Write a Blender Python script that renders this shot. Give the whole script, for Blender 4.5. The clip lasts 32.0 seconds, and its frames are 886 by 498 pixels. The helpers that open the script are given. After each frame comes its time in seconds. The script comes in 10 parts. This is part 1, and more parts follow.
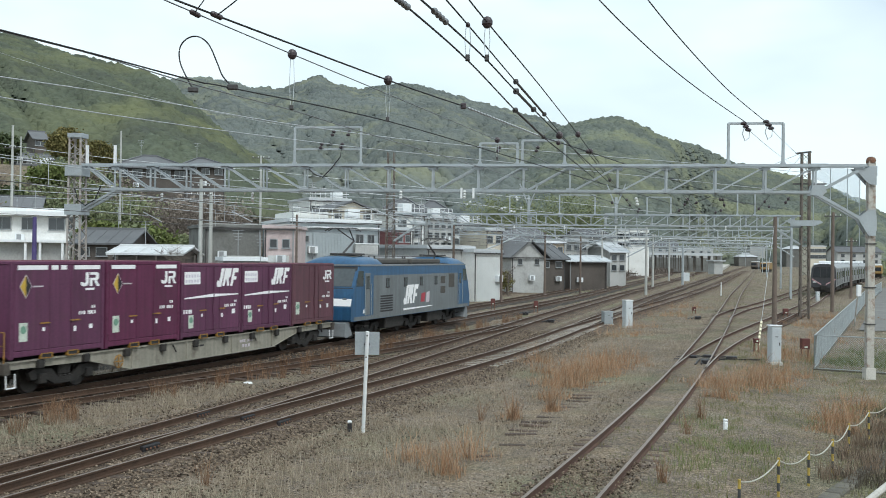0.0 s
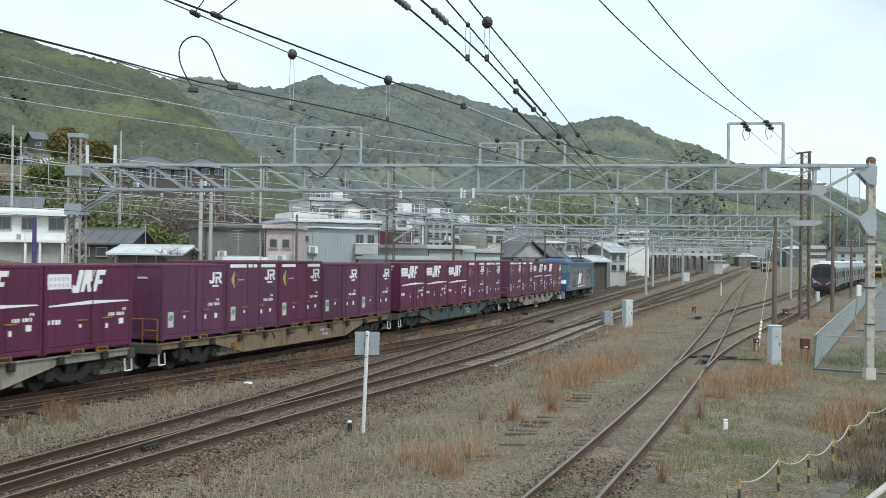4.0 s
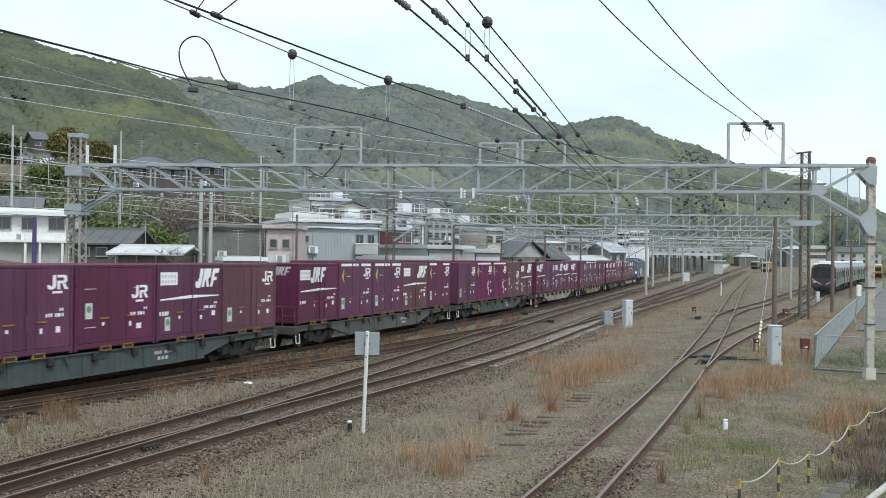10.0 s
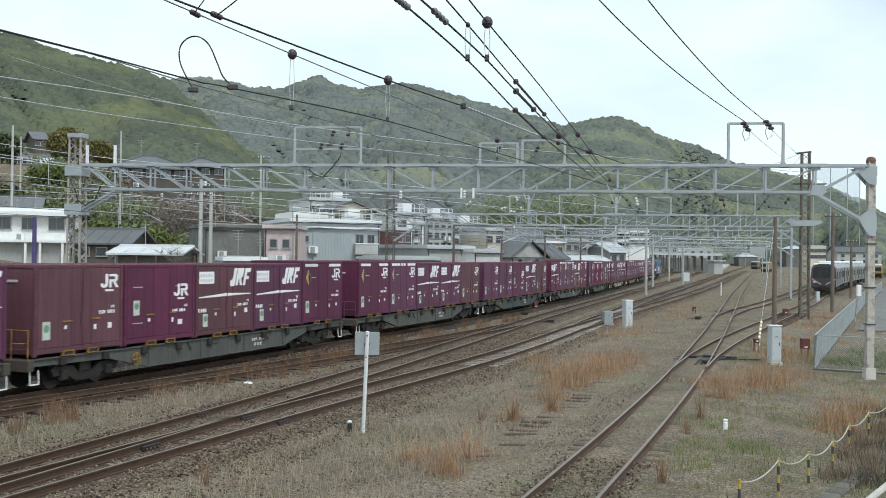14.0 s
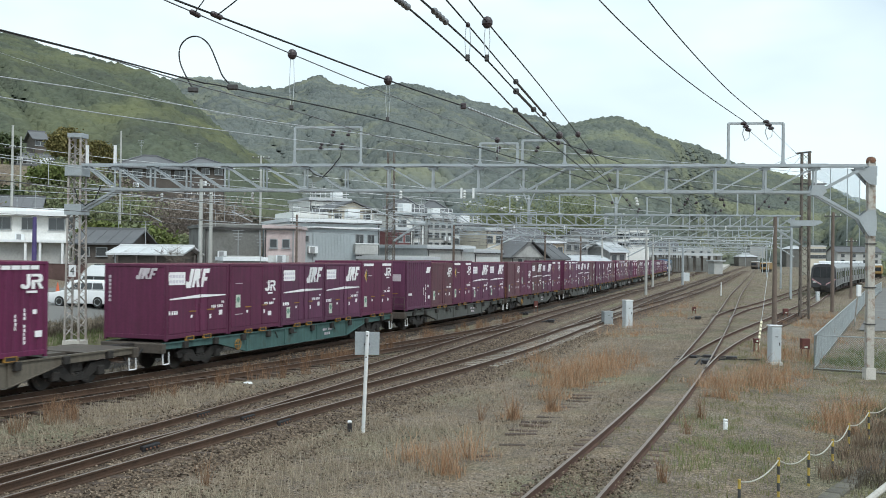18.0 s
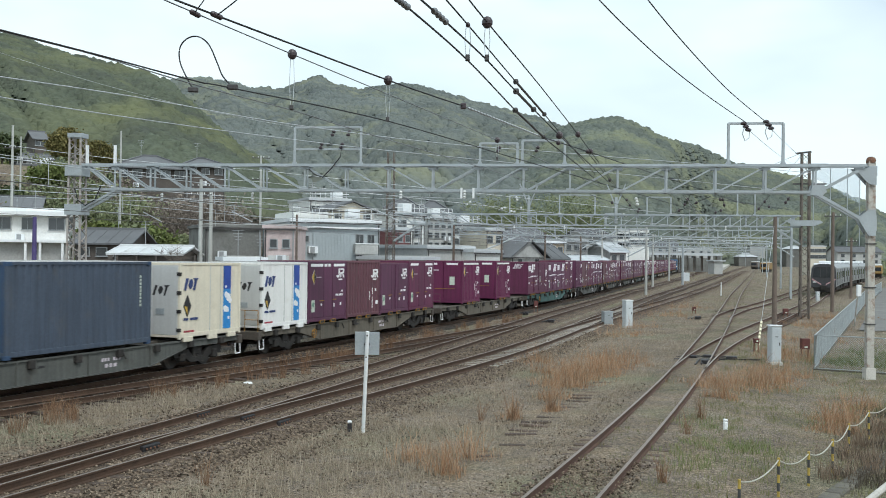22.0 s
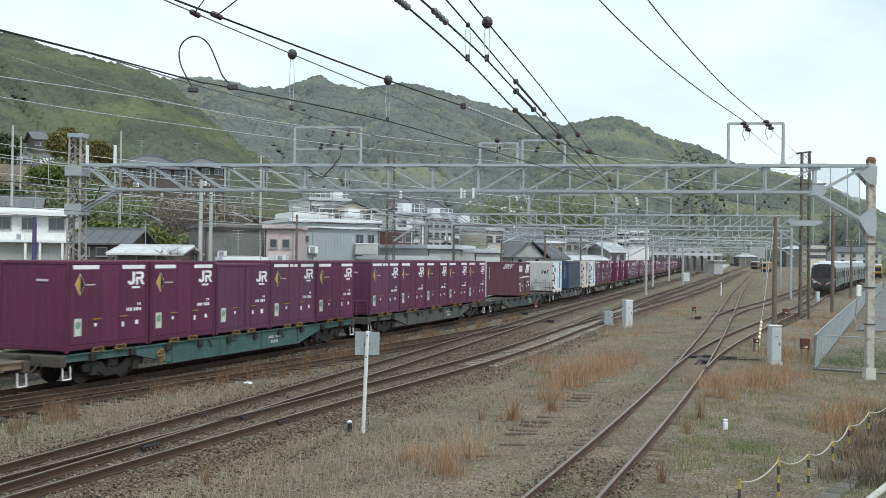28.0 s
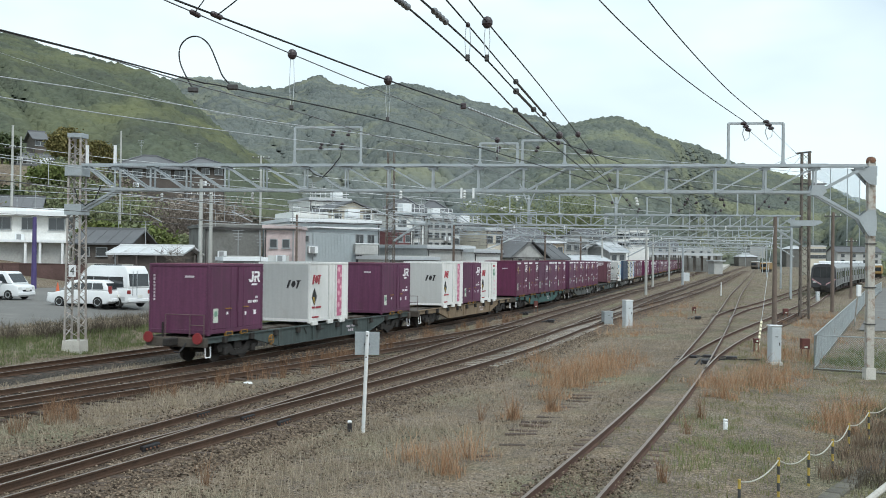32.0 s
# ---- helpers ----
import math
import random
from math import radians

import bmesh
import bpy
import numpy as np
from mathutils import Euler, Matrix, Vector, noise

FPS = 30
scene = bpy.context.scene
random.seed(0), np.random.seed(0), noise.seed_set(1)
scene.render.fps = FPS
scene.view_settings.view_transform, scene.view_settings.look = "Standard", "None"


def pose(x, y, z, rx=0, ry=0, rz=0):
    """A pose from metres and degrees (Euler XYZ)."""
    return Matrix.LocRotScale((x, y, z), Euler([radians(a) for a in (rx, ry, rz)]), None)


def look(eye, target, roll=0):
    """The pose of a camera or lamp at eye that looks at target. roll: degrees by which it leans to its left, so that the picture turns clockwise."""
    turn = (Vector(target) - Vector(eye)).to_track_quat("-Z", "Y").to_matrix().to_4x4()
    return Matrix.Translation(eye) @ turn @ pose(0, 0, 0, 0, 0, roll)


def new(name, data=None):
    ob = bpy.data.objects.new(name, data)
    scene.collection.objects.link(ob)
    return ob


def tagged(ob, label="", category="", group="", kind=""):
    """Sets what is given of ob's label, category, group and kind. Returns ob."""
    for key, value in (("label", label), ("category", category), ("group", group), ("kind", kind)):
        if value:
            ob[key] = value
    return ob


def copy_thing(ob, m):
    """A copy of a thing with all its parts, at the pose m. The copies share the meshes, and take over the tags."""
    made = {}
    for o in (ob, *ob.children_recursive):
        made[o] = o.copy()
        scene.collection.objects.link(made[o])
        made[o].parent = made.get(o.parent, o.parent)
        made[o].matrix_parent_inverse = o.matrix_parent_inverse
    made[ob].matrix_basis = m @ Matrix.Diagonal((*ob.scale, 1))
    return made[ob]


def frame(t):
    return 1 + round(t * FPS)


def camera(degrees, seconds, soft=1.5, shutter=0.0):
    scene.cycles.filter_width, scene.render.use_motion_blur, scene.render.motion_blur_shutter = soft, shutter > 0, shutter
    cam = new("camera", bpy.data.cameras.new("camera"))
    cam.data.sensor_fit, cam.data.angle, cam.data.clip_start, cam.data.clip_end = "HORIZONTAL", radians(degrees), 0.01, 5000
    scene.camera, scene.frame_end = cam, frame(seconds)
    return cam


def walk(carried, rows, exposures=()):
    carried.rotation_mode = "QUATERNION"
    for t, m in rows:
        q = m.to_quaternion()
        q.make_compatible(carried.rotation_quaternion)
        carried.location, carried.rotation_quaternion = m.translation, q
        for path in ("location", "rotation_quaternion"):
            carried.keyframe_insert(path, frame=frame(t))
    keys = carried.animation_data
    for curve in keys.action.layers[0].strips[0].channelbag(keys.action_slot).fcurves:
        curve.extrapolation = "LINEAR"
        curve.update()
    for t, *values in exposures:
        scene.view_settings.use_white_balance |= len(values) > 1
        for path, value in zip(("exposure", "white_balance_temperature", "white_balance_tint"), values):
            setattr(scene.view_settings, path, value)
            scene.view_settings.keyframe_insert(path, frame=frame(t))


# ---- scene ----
# ---- camera: on a tripod, still ----
EYE = (0.0, 0.0, 3.915)
cam = camera(47.19, 32.0, soft=0.9, shutter=0.2)
VIEW = look(EYE, (0.0, 100.0, 3.915 + 100 * math.tan(0.0074)), 0.705)
walk(cam, [(0.0, VIEW), (32.0, VIEW)], exposures=[(0.0, 0.13, 6150.0, 4.0), (24.2, 0.13, 6150.0, 4.0), (25.0, 0.38, 5850.0, 0.6), (25.5, 0.33, 5950.0, 1.6), (26.8, 0.13, 6150.0, 4.0), (32.0, 0.13, 6150.0, 4.0)])

# ---- light: bright hazy overcast ----
SUN_EL, SUN_AZ = radians(50), radians(150)
world = bpy.data.worlds.new("sky")
scene.world = world
world.use_nodes = True
wn, wl = world.node_tree.nodes, world.node_tree.links
wn.clear()
w_out = wn.new("ShaderNodeOutputWorld")
w_bg = wn.new("ShaderNodeBackground")
w_bg2 = wn.new("ShaderNodeBackground")
w_mix = wn.new("ShaderNodeMixShader")
w_sky = wn.new("ShaderNodeTexSky")
w_sky.sky_type, w_sky.sun_disc = "NISHITA", False
w_sky.sun_elevation, w_sky.sun_rotation = SUN_EL, SUN_AZ
w_sky.air_density, w_sky.dust_density = 1.0, 3.0
w_bg.inputs["Strength"].default_value = 0.13
w_co = wn.new("ShaderNodeTexCoord")
w_map = wn.new("ShaderNodeMapping")
w_map.inputs["Scale"].default_value = (1.0, 1.0, 2.6)
w_no = wn.new("ShaderNodeTexNoise")
w_no.inputs["Scale"].default_value, w_no.inputs["Detail"].default_value, w_no.inputs["Roughness"].default_value = 2.2, 4.0, 0.5
w_ra = wn.new("ShaderNodeValToRGB")
w_ra.color_ramp.elements[0].position, w_ra.color_ramp.elements[1].position = 0.36, 0.60
w_ra.color_ramp.elements[0].color = (0.54, 0.54, 0.54, 1)
w_ra.color_ramp.elements[1].color = (0.98, 0.98, 0.98, 1)
w_bg2.inputs["Color"].default_value = (0.885, 0.97, 1.0, 1)
w_bg2.inputs["Strength"].default_value = 1.05
wl.new(w_co.outputs["Generated"], w_map.inputs["Vector"])
wl.new(w_map.outputs["Vector"], w_no.inputs["Vector"])
wl.new(w_no.outputs["Fac"], w_ra.inputs["Fac"])
wl.new(w_sky.outputs["Color"], w_bg.inputs["Color"])
wl.new(w_ra.outputs["Color"], w_mix.inputs["Fac"])
wl.new(w_bg.outputs["Background"], w_mix.inputs[1])
wl.new(w_bg2.outputs["Background"], w_mix.inputs[2])
wl.new(w_mix.outputs["Shader"], w_out.inputs["Surface"])

sun = new("sun", bpy.data.lights.new("sun", "SUN"))
sun.data.energy, sun.data.angle, sun.data.color = 1.6, radians(16), (1.0, 0.97, 0.93)
sun.matrix_world = look((0, 0, 0), (-math.sin(SUN_AZ) * math.cos(SUN_EL), -math.cos(SUN_AZ) * math.cos(SUN_EL), -math.sin(SUN_EL)))


# ---- materials ----
def mat(name, col, rough=0.8, metal=0.0, var=0.25, scale=3.0, fine=30.0, bump=0.0, stain=None, stain_amt=0.5, stain_at=0.55, rand=0.0, spec=0.5, space="Object"):
    """A procedural surface: base colour with large stains and fine grain, optional bump and random tint per object."""
    m = bpy.data.materials.new(name)
    m.use_nodes = True
    n, l = m.node_tree.nodes, m.node_tree.links
    b = n["Principled BSDF"]
    b.inputs["Roughness"].default_value, b.inputs["Metallic"].default_value = rough, metal
    b.inputs["Specular IOR Level"].default_value = spec
    co = n.new("ShaderNodeTexCoord")
    geo = n.new("ShaderNodeNewGeometry")
    vec = geo.outputs["Position"] if space == "World" else co.outputs["Object"]
    big, fin = n.new("ShaderNodeTexNoise"), n.new("ShaderNodeTexNoise")
    big.inputs["Scale"].default_value, big.inputs["Detail"].default_value = scale, 5
    fin.inputs["Scale"].default_value, fin.inputs["Detail"].default_value = fine, 3
    l.new(vec, big.inputs["Vector"])
    l.new(vec, fin.inputs["Vector"])
    add = n.new("ShaderNodeMath")
    add.operation = "ADD"
    l.new(big.outputs["Fac"], add.inputs[0])
    l.new(fin.outputs["Fac"], add.inputs[1])
    mr = n.new("ShaderNodeMapRange")
    mr.inputs["From Min"].default_value, mr.inputs["From Max"].default_value = 0.6, 1.4
    mr.inputs["To Min"].default_value, mr.inputs["To Max"].default_value = 1 - var, 1 + var
    l.new(add.outputs[0], mr.inputs["Value"])
    val = mr.outputs["Result"]
    if rand:
        oi = n.new("ShaderNodeObjectInfo")
        r2 = n.new("ShaderNodeMapRange")
        r2.inputs["To Min"].default_value, r2.inputs["To Max"].default_value = 1 - rand, 1 + rand
        l.new(oi.outputs["Random"], r2.inputs["Value"])
        mu = n.new("ShaderNodeMath")
        mu.operation = "MULTIPLY"
        l.new(val, mu.inputs[0])
        l.new(r2.outputs["Result"], mu.inputs[1])
        val = mu.outputs[0]
    sc = n.new("ShaderNodeVectorMath")
    sc.operation = "SCALE"
    sc.inputs[0].default_value = col
    l.new(val, sc.inputs["Scale"])
    colour = sc.outputs["Vector"]
    if stain:
        sn = n.new("ShaderNodeTexNoise")
        sn.inputs["Scale"].default_value, sn.inputs["Detail"].default_value, sn.inputs["Roughness"].default_value = scale * 1.7, 6, 0.65
        l.new(vec, sn.inputs["Vector"])
        sr = n.new("ShaderNodeMapRange")
        sr.inputs["From Min"].default_value, sr.inputs["From Max"].default_value = stain_at, stain_at + 0.16
        sr.inputs["To Max"].default_value = stain_amt
        l.new(sn.outputs["Fac"], sr.inputs["Value"])
        mx = n.new("ShaderNodeMix")
        mx.data_type = "RGBA"
        mx.inputs["B"].default_value = (*stain, 1)
        l.new(sr.outputs["Result"], mx.inputs["Factor"])
        l.new(colour, mx.inputs["A"])
        colour = mx.outputs["Result"]
    l.new(colour, b.inputs["Base Color"])
    if bump:
        bp = n.new("ShaderNodeBump")
        bp.inputs["Strength"].default_value, bp.inputs["Distance"].default_value = bump, 0.02
        l.new(fin.outputs["Fac"], bp.inputs["Height"])
        l.new(bp.outputs["Normal"], b.inputs["Normal"])
    return m


def pebbled(m, scale, lo, hi, depth):
    """Breaks a surface into small stones: random tone and relief cell by cell."""
    n, l = m.node_tree.nodes, m.node_tree.links
    b = n["Principled BSDF"]
    src = b.inputs["Base Color"].links[0].from_socket
    vo, mr, sc, bp = n.new("ShaderNodeTexVoronoi"), n.new("ShaderNodeMapRange"), n.new("ShaderNodeVectorMath"), n.new("ShaderNodeBump")
    sep = n.new("ShaderNodeSeparateColor")
    vo.inputs["Scale"].default_value = scale
    l.new(n["Geometry"].outputs["Position"], vo.inputs["Vector"])
    l.new(vo.outputs["Color"], sep.inputs["Color"])
    l.new(sep.outputs["Red"], mr.inputs["Value"])
    mr.inputs["To Min"].default_value, mr.inputs["To Max"].default_value = lo, hi
    sc.operation = "SCALE"
    l.new(src, sc.inputs[0])
    l.new(mr.outputs["Result"], sc.inputs["Scale"])
    l.new(sc.outputs["Vector"], b.inputs["Base Color"])
    bp.invert = True
    bp.inputs["Strength"].default_value, bp.inputs["Distance"].default_value = 0.9, depth
    l.new(vo.outputs["Distance"], bp.inputs["Height"])
    l.new(bp.outputs["Normal"], b.inputs["Normal"])
    return m


def glass(name, tint=(0.03, 0.04, 0.05)):
    m = mat(name, tint, 0.08, 0.0, 0.2, 2.0, 8.0)
    m.node_tree.nodes["Principled BSDF"].inputs["Specular IOR Level"].default_value = 0.8
    return m


# ---- mesh kit ----
class Mesh:
    """Collects boxes, bars, tubes and sheets into one mesh."""

    def __init__(self):
        self.v, self.f, self.m = [], [], []

    def add(self, verts, faces, mi=0):
        o = len(self.v)
        self.v += [tuple(p) for p in verts]
        self.f += [tuple(o + i for i in f) for f in faces]
        self.m += [mi] * len(faces)
        return self

    def box(self, x0, x1, y0, y1, z0, z1, mi=0):
        v = [(x, y, z) for z in (z0, z1) for y in (y0, y1) for x in (x0, x1)]
        return self.add(v, [(0, 2, 3, 1), (4, 5, 7, 6), (0, 1, 5, 4), (2, 6, 7, 3), (0, 4, 6, 2), (1, 3, 7, 5)], mi)

    def cbox(self, x0, x1, y0, y1, z0, z1, c=0.02, mi=0):
        """A box with chamfered edges."""
        v, f = [], []
        xs, ys, zs = (x0, x1), (y0, y1), (z0, z1)
        idx = {}
        for i in (0, 1):
            for j in (0, 1):
                for k in (0, 1):
                    px, py, pz = xs[i], ys[j], zs[k]
                    cx, cy, cz = (c if i == 0 else -c), (c if j == 0 else -c), (c if k == 0 else -c)
                    for a, p in enumerate(((px, py + cy, pz + cz), (px + cx, py, pz + cz), (px + cx, py + cy, pz))):
                        idx[i, j, k, a] = len(v)
                        v.append(p)
        for i in (0, 1):
            q = [idx[i, 0, 0, 0], idx[i, 1, 0, 0], idx[i, 1, 1, 0], idx[i, 0, 1, 0]]
            f.append(q if i else q[::-1])
            q = [idx[0, i, 0, 1], idx[1, i, 0, 1], idx[1, i, 1, 1], idx[0, i, 1, 1]]
            f.append(q[::-1] if i else q)
            q = [idx[0, 0, i, 2], idx[1, 0, i, 2], idx[1, 1, i, 2], idx[0, 1, i, 2]]
            f.append(q if i else q[::-1])
        for a in (0, 1):
            for b in (0, 1):
                f.append([idx[a, b, 0, 0], idx[a, b, 1, 0], idx[a, b, 1, 1], idx[a, b, 0, 1]])
                f.append([idx[a, 0, b, 0], idx[a, 1, b, 0], idx[a, 1, b, 2], idx[a, 0, b, 2]])
                f.append([idx[0, a, b, 1], idx[1, a, b, 1], idx[1, a, b, 2], idx[0, a, b, 2]])
                for k in (0, 1):
                    f.append([idx[a, b, k, 0], idx[a, b, k, 1], idx[a, b, k, 2]])
        return self.add(v, f, mi)

    def bar(self, p, q, w, h=None, mi=0):
        """A straight bar of rectangular section from p to q."""
        h = w if h is None else h
        p, q = Vector(p), Vector(q)
        d = (q - p).normalized()
        up = Vector((0, 0, 1)) if abs(d.z) < 0.99 else Vector((0, 1, 0))
        a = d.cross(up).normalized() * (w / 2)
        b = a.cross(d).normalized() * (h / 2)
        v = [e + s * a + t * b for e in (p, q) for s, t in ((-1, -1), (1, -1), (1, 1), (-1, 1))]
        return self.add(v, [(3, 2, 1, 0), (4, 5, 6, 7), (0, 1, 5, 4), (1, 2, 6, 5), (2, 3, 7, 6), (3, 0, 4, 7)], mi)

    def angle(self, p, q, w, t=0.012, flip=1, mi=0):
        """A rolled angle section: two thin legs at right angles."""
        p, q = Vector(p), Vector(q)
        d = (q - p).normalized()
        up = Vector((0, 0, 1)) if abs(d.z) < 0.99 else Vector((0, 1, 0))
        a = d.cross(up).normalized() * flip
        b = a.cross(d).normalized() * flip
        self.bar(p + a * w / 2, q + a * w / 2, w, t, mi)
        self.bar(p + b * w / 2, q + b * w / 2, t, w, mi)
        return self

    def tube(self, pts, r, n=6, mi=0, r2=None):
        """A round tube along a line of points, tapering to r2."""
        pts = [Vector(p) for p in pts]
        v, f = [], []
        for i, p in enumerate(pts):
            d = (pts[min(i + 1, len(pts) - 1)] - pts[max(i - 1, 0)]).normalized()
            up = Vector((0, 0, 1)) if abs(d.z) < 0.95 else Vector((1, 0, 0))
            a = d.cross(up).normalized()
            b = a.cross(d).normalized()
            k = i / max(1, len(pts) - 1)
            rr = r if r2 is None else r + (r2 - r) * k
            v += [p + rr * (math.cos(2 * math.pi * j / n) * a + math.sin(2 * math.pi * j / n) * b) for j in range(n)]
        for i in range(len(pts) - 1):
            f += [(i * n + j, i * n + (j + 1) % n, (i + 1) * n + (j + 1) % n, (i + 1) * n + j) for j in range(n)]
        f += [tuple(range(n))[::-1], tuple((len(pts) - 1) * n + j for j in range(n))]
        return self.add(v, f, mi)

    def prism(self, prof, a, b, axis="y", mi=0):
        """A flat outline (pairs) pushed from a to b along an axis."""
        def at(p, t):
            return {"x": (t, p[0], p[1]), "y": (p[0], t, p[1]), "z": (p[0], p[1], t)}[axis]
        n = len(prof)
        v = [at(p, a) for p in prof] + [at(p, b) for p in prof]
        f = [tuple(range(n)), tuple(range(2 * n - 1, n - 1, -1))]
        f += [(j, n + j, n + (j + 1) % n, (j + 1) % n) for j in range(n)]
        return self.add(v, f, mi)

    def lathe(self, prof, c=(0, 0, 0), n=16, axis="z", mi=0):
        """A turned body from pairs of radius and height."""
        v, f = [], []
        for r, z in prof:
            for j in range(n):
                x, y = r * math.cos(2 * math.pi * j / n), r * math.sin(2 * math.pi * j / n)
                p = {"z": (x, y, z), "y": (x, z, y), "x": (z, x, y)}[axis]
                v.append((p[0] + c[0], p[1] + c[1], p[2] + c[2]))
        k = len(prof)
        f += [(i * n + j, i * n + (j + 1) % n, (i + 1) * n + (j + 1) % n, (i + 1) * n + j) for i in range(k - 1) for j in range(n)]
        f += [tuple(range(n))[::-1], tuple((k - 1) * n + j for j in range(n))]
        return self.add(v, f, mi)

    def data(self, name, mats):
        me = bpy.data.meshes.new(name)
        me.from_pydata(self.v, [], self.f)
        for m in mats if isinstance(mats, (list, tuple)) else [mats]:
            me.materials.append(m)
        if any(self.m):
            me.polygons.foreach_set("material_index", self.m)
        bm = bmesh.new()
        bm.from_mesh(me)
        bmesh.ops.recalc_face_normals(bm, faces=bm.faces)
        bm.to_mesh(me)
        bm.free()
        return me


def part(name, mesh, mats, parent=None, label="", smooth=False):
    """Links a mesh as one object, under a thing or a part."""
    me = mesh.data(name, mats)
    if smooth:
        me.polygons.foreach_set("use_smooth", [True] * len(me.polygons))
    ob = new(name, me)
    if parent is not None:
        ob.parent = parent
    if label:
        ob["label"] = label
    return ob


def thing(name, label, category, m=None, group="", kind=""):
    """An empty at the base of a thing that carries its parts."""
    ob = new(name)
    ob.empty_display_size = 0.3
    if m is not None:
        ob.matrix_basis = m
    return tagged(ob, label, category, group, kind)


def bulk(name, verts, faces, material, label, category, kind="stuff"):
    """One big mesh from number arrays; faces all of one length."""
    verts, faces = np.asarray(verts, np.float32), np.asarray(faces, np.int32)
    me = bpy.data.meshes.new(name)
    k = faces.shape[1]
    me.vertices.add(len(verts))
    me.vertices.foreach_set("co", verts.ravel())
    me.loops.add(faces.size)
    me.loops.foreach_set("vertex_index", faces.ravel())
    me.polygons.add(len(faces))
    me.polygons.foreach_set("loop_start", np.arange(0, faces.size, k, dtype=np.int32))
    me.update(calc_edges=True)
    for m in material if isinstance(material, (list, tuple)) else [material]:
        me.materials.append(m)
    return tagged(new(name, me), label, category, "", kind)


# ---- the plan: s runs along the railway, l to its left ----
AZ, LAT = 0.33339, -20.016
SA, CA = math.sin(AZ), math.cos(AZ)


def at(s, l, z=0.0):
    return Vector((LAT + s * SA - l * CA, s * CA + l * SA, z))


def sl_of(x, y):
    return (x - LAT) * SA + y * CA, -(x - LAT) * CA + y * SA


def smooth(a, b, x):
    t = min(1.0, max(0.0, (x - a) / (b - a)))
    return t * t * (3 - 2 * t)


def ground_z(x, y):
    """Height of the ground: a flat yard, a bank and car park behind it, a little lower by the road."""
    s, l = sl_of(x, y)
    if l > 0:
        l = max(0.0, l - 0.085 * max(0.0, s - 65))  # the bank follows the curve of the outer line
    z = -0.24
    z += 0.55 * smooth(7.6, 11.0, l) + 0.55 * smooth(11.0, 22.0, l) + 4.5 * smooth(26.0, 75.0, l) + 14 * smooth(60.0, 200.0, l)
    z += 9.5 * smooth(50.0, 66.0, l) * (1 - smooth(130.0, 170.0, s)) * (0.4 + 0.6 * smooth(102.0, 113.0, s))
    z -= 0.16 * smooth(16.2, 19.5, -l)
    z += 0.092 * smooth(13.2, 14.2, -l) * (1 - smooth(18.2, 19.4, -l)) * (1 - smooth(95.0, 120.0, s))
    return z


def on_ground(x, y, dz=0.0):
    return Vector((x, y, ground_z(x, y) + dz))


# ---- ground ----
def ground_material():
    m = bpy.data.materials.new("yard_ground")
    m.use_nodes = True
    n, l = m.node_tree.nodes, m.node_tree.links
    b = n["Principled BSDF"]
    b.inputs["Roughness"].default_value = 0.95
    b.inputs["Specular IOR Level"].default_value = 0.2
    geo = n.new("ShaderNodeNewGeometry")

    def noise_tex(scale, detail=6, rough=0.6):
        t = n.new("ShaderNodeTexNoise")
        t.inputs["Scale"].default_value, t.inputs["Detail"].default_value, t.inputs["Roughness"].default_value = scale, detail, rough
        l.new(geo.outputs["Position"], t.inputs["Vector"])
        return t

    def ramp(src, a, b2):
        r = n.new("ShaderNodeMapRange")
        r.inputs["From Min"].default_value, r.inputs["From Max"].default_value = a, b2
        l.new(src, r.inputs["Value"])
        return r.outputs["Result"]

    def mix(fac, ca, cb):
        x = n.new("ShaderNodeMix")
        x.data_type = "RGBA"
        l.new(fac, x.inputs["Factor"])
        for key, c in (("A", ca), ("B", cb)):
            if isinstance(c, tuple):
                x.inputs[key].default_value = (*c, 1)
            else:
                l.new(c, x.inputs[key])
        return x.outputs["Result"]

    fine, mid, big = noise_tex(22, 9, 0.85), noise_tex(1.3, 8, 0.75), noise_tex(0.16, 5, 0.6)
    dirt = mix(ramp(fine.outputs["Fac"], 0.38, 0.62), (0.054, 0.043, 0.033), (0.275, 0.230, 0.186))
    dry = mix(ramp(fine.outputs["Fac"], 0.38, 0.62), (0.070, 0.052, 0.035), (0.285, 0.225, 0.158))
    moss = mix(ramp(fine.outputs["Fac"], 0.36, 0.64), (0.066, 0.068, 0.040), (0.235, 0.225, 0.150))
    c = mix(ramp(mid.outputs["Fac"], 0.42, 0.6), dirt, dry)
    c = mix(ramp(big.outputs["Fac"], 0.5, 0.66), c, moss)
    pat = noise_tex(0.42, 7, 0.7)
    tone = n.new("ShaderNodeMapRange")
    tone.inputs["From Min"].default_value, tone.inputs["From Max"].default_value = 0.36, 0.64
    tone.inputs["To Min"].default_value, tone.inputs["To Max"].default_value = 0.82, 1.32
    l.new(pat.outputs["Fac"], tone.inputs["Value"])
    sc = n.new("ShaderNodeVectorMath")
    sc.operation = "SCALE"
    l.new(c, sc.inputs[0])
    l.new(tone.outputs["Result"], sc.inputs["Scale"])
    l.new(sc.outputs["Vector"], b.inputs["Base Color"])
    bp = n.new("ShaderNodeBump")
    bp.inputs["Strength"].default_value, bp.inputs["Distance"].default_value = 0.8, 0.04
    l.new(fine.outputs["Fac"], bp.inputs["Height"])
    l.new(bp.outputs["Normal"], b.inputs["Normal"])
    return m


M_GROUND = pebbled(ground_material(), 26.0, 0.55, 1.5, 0.03)


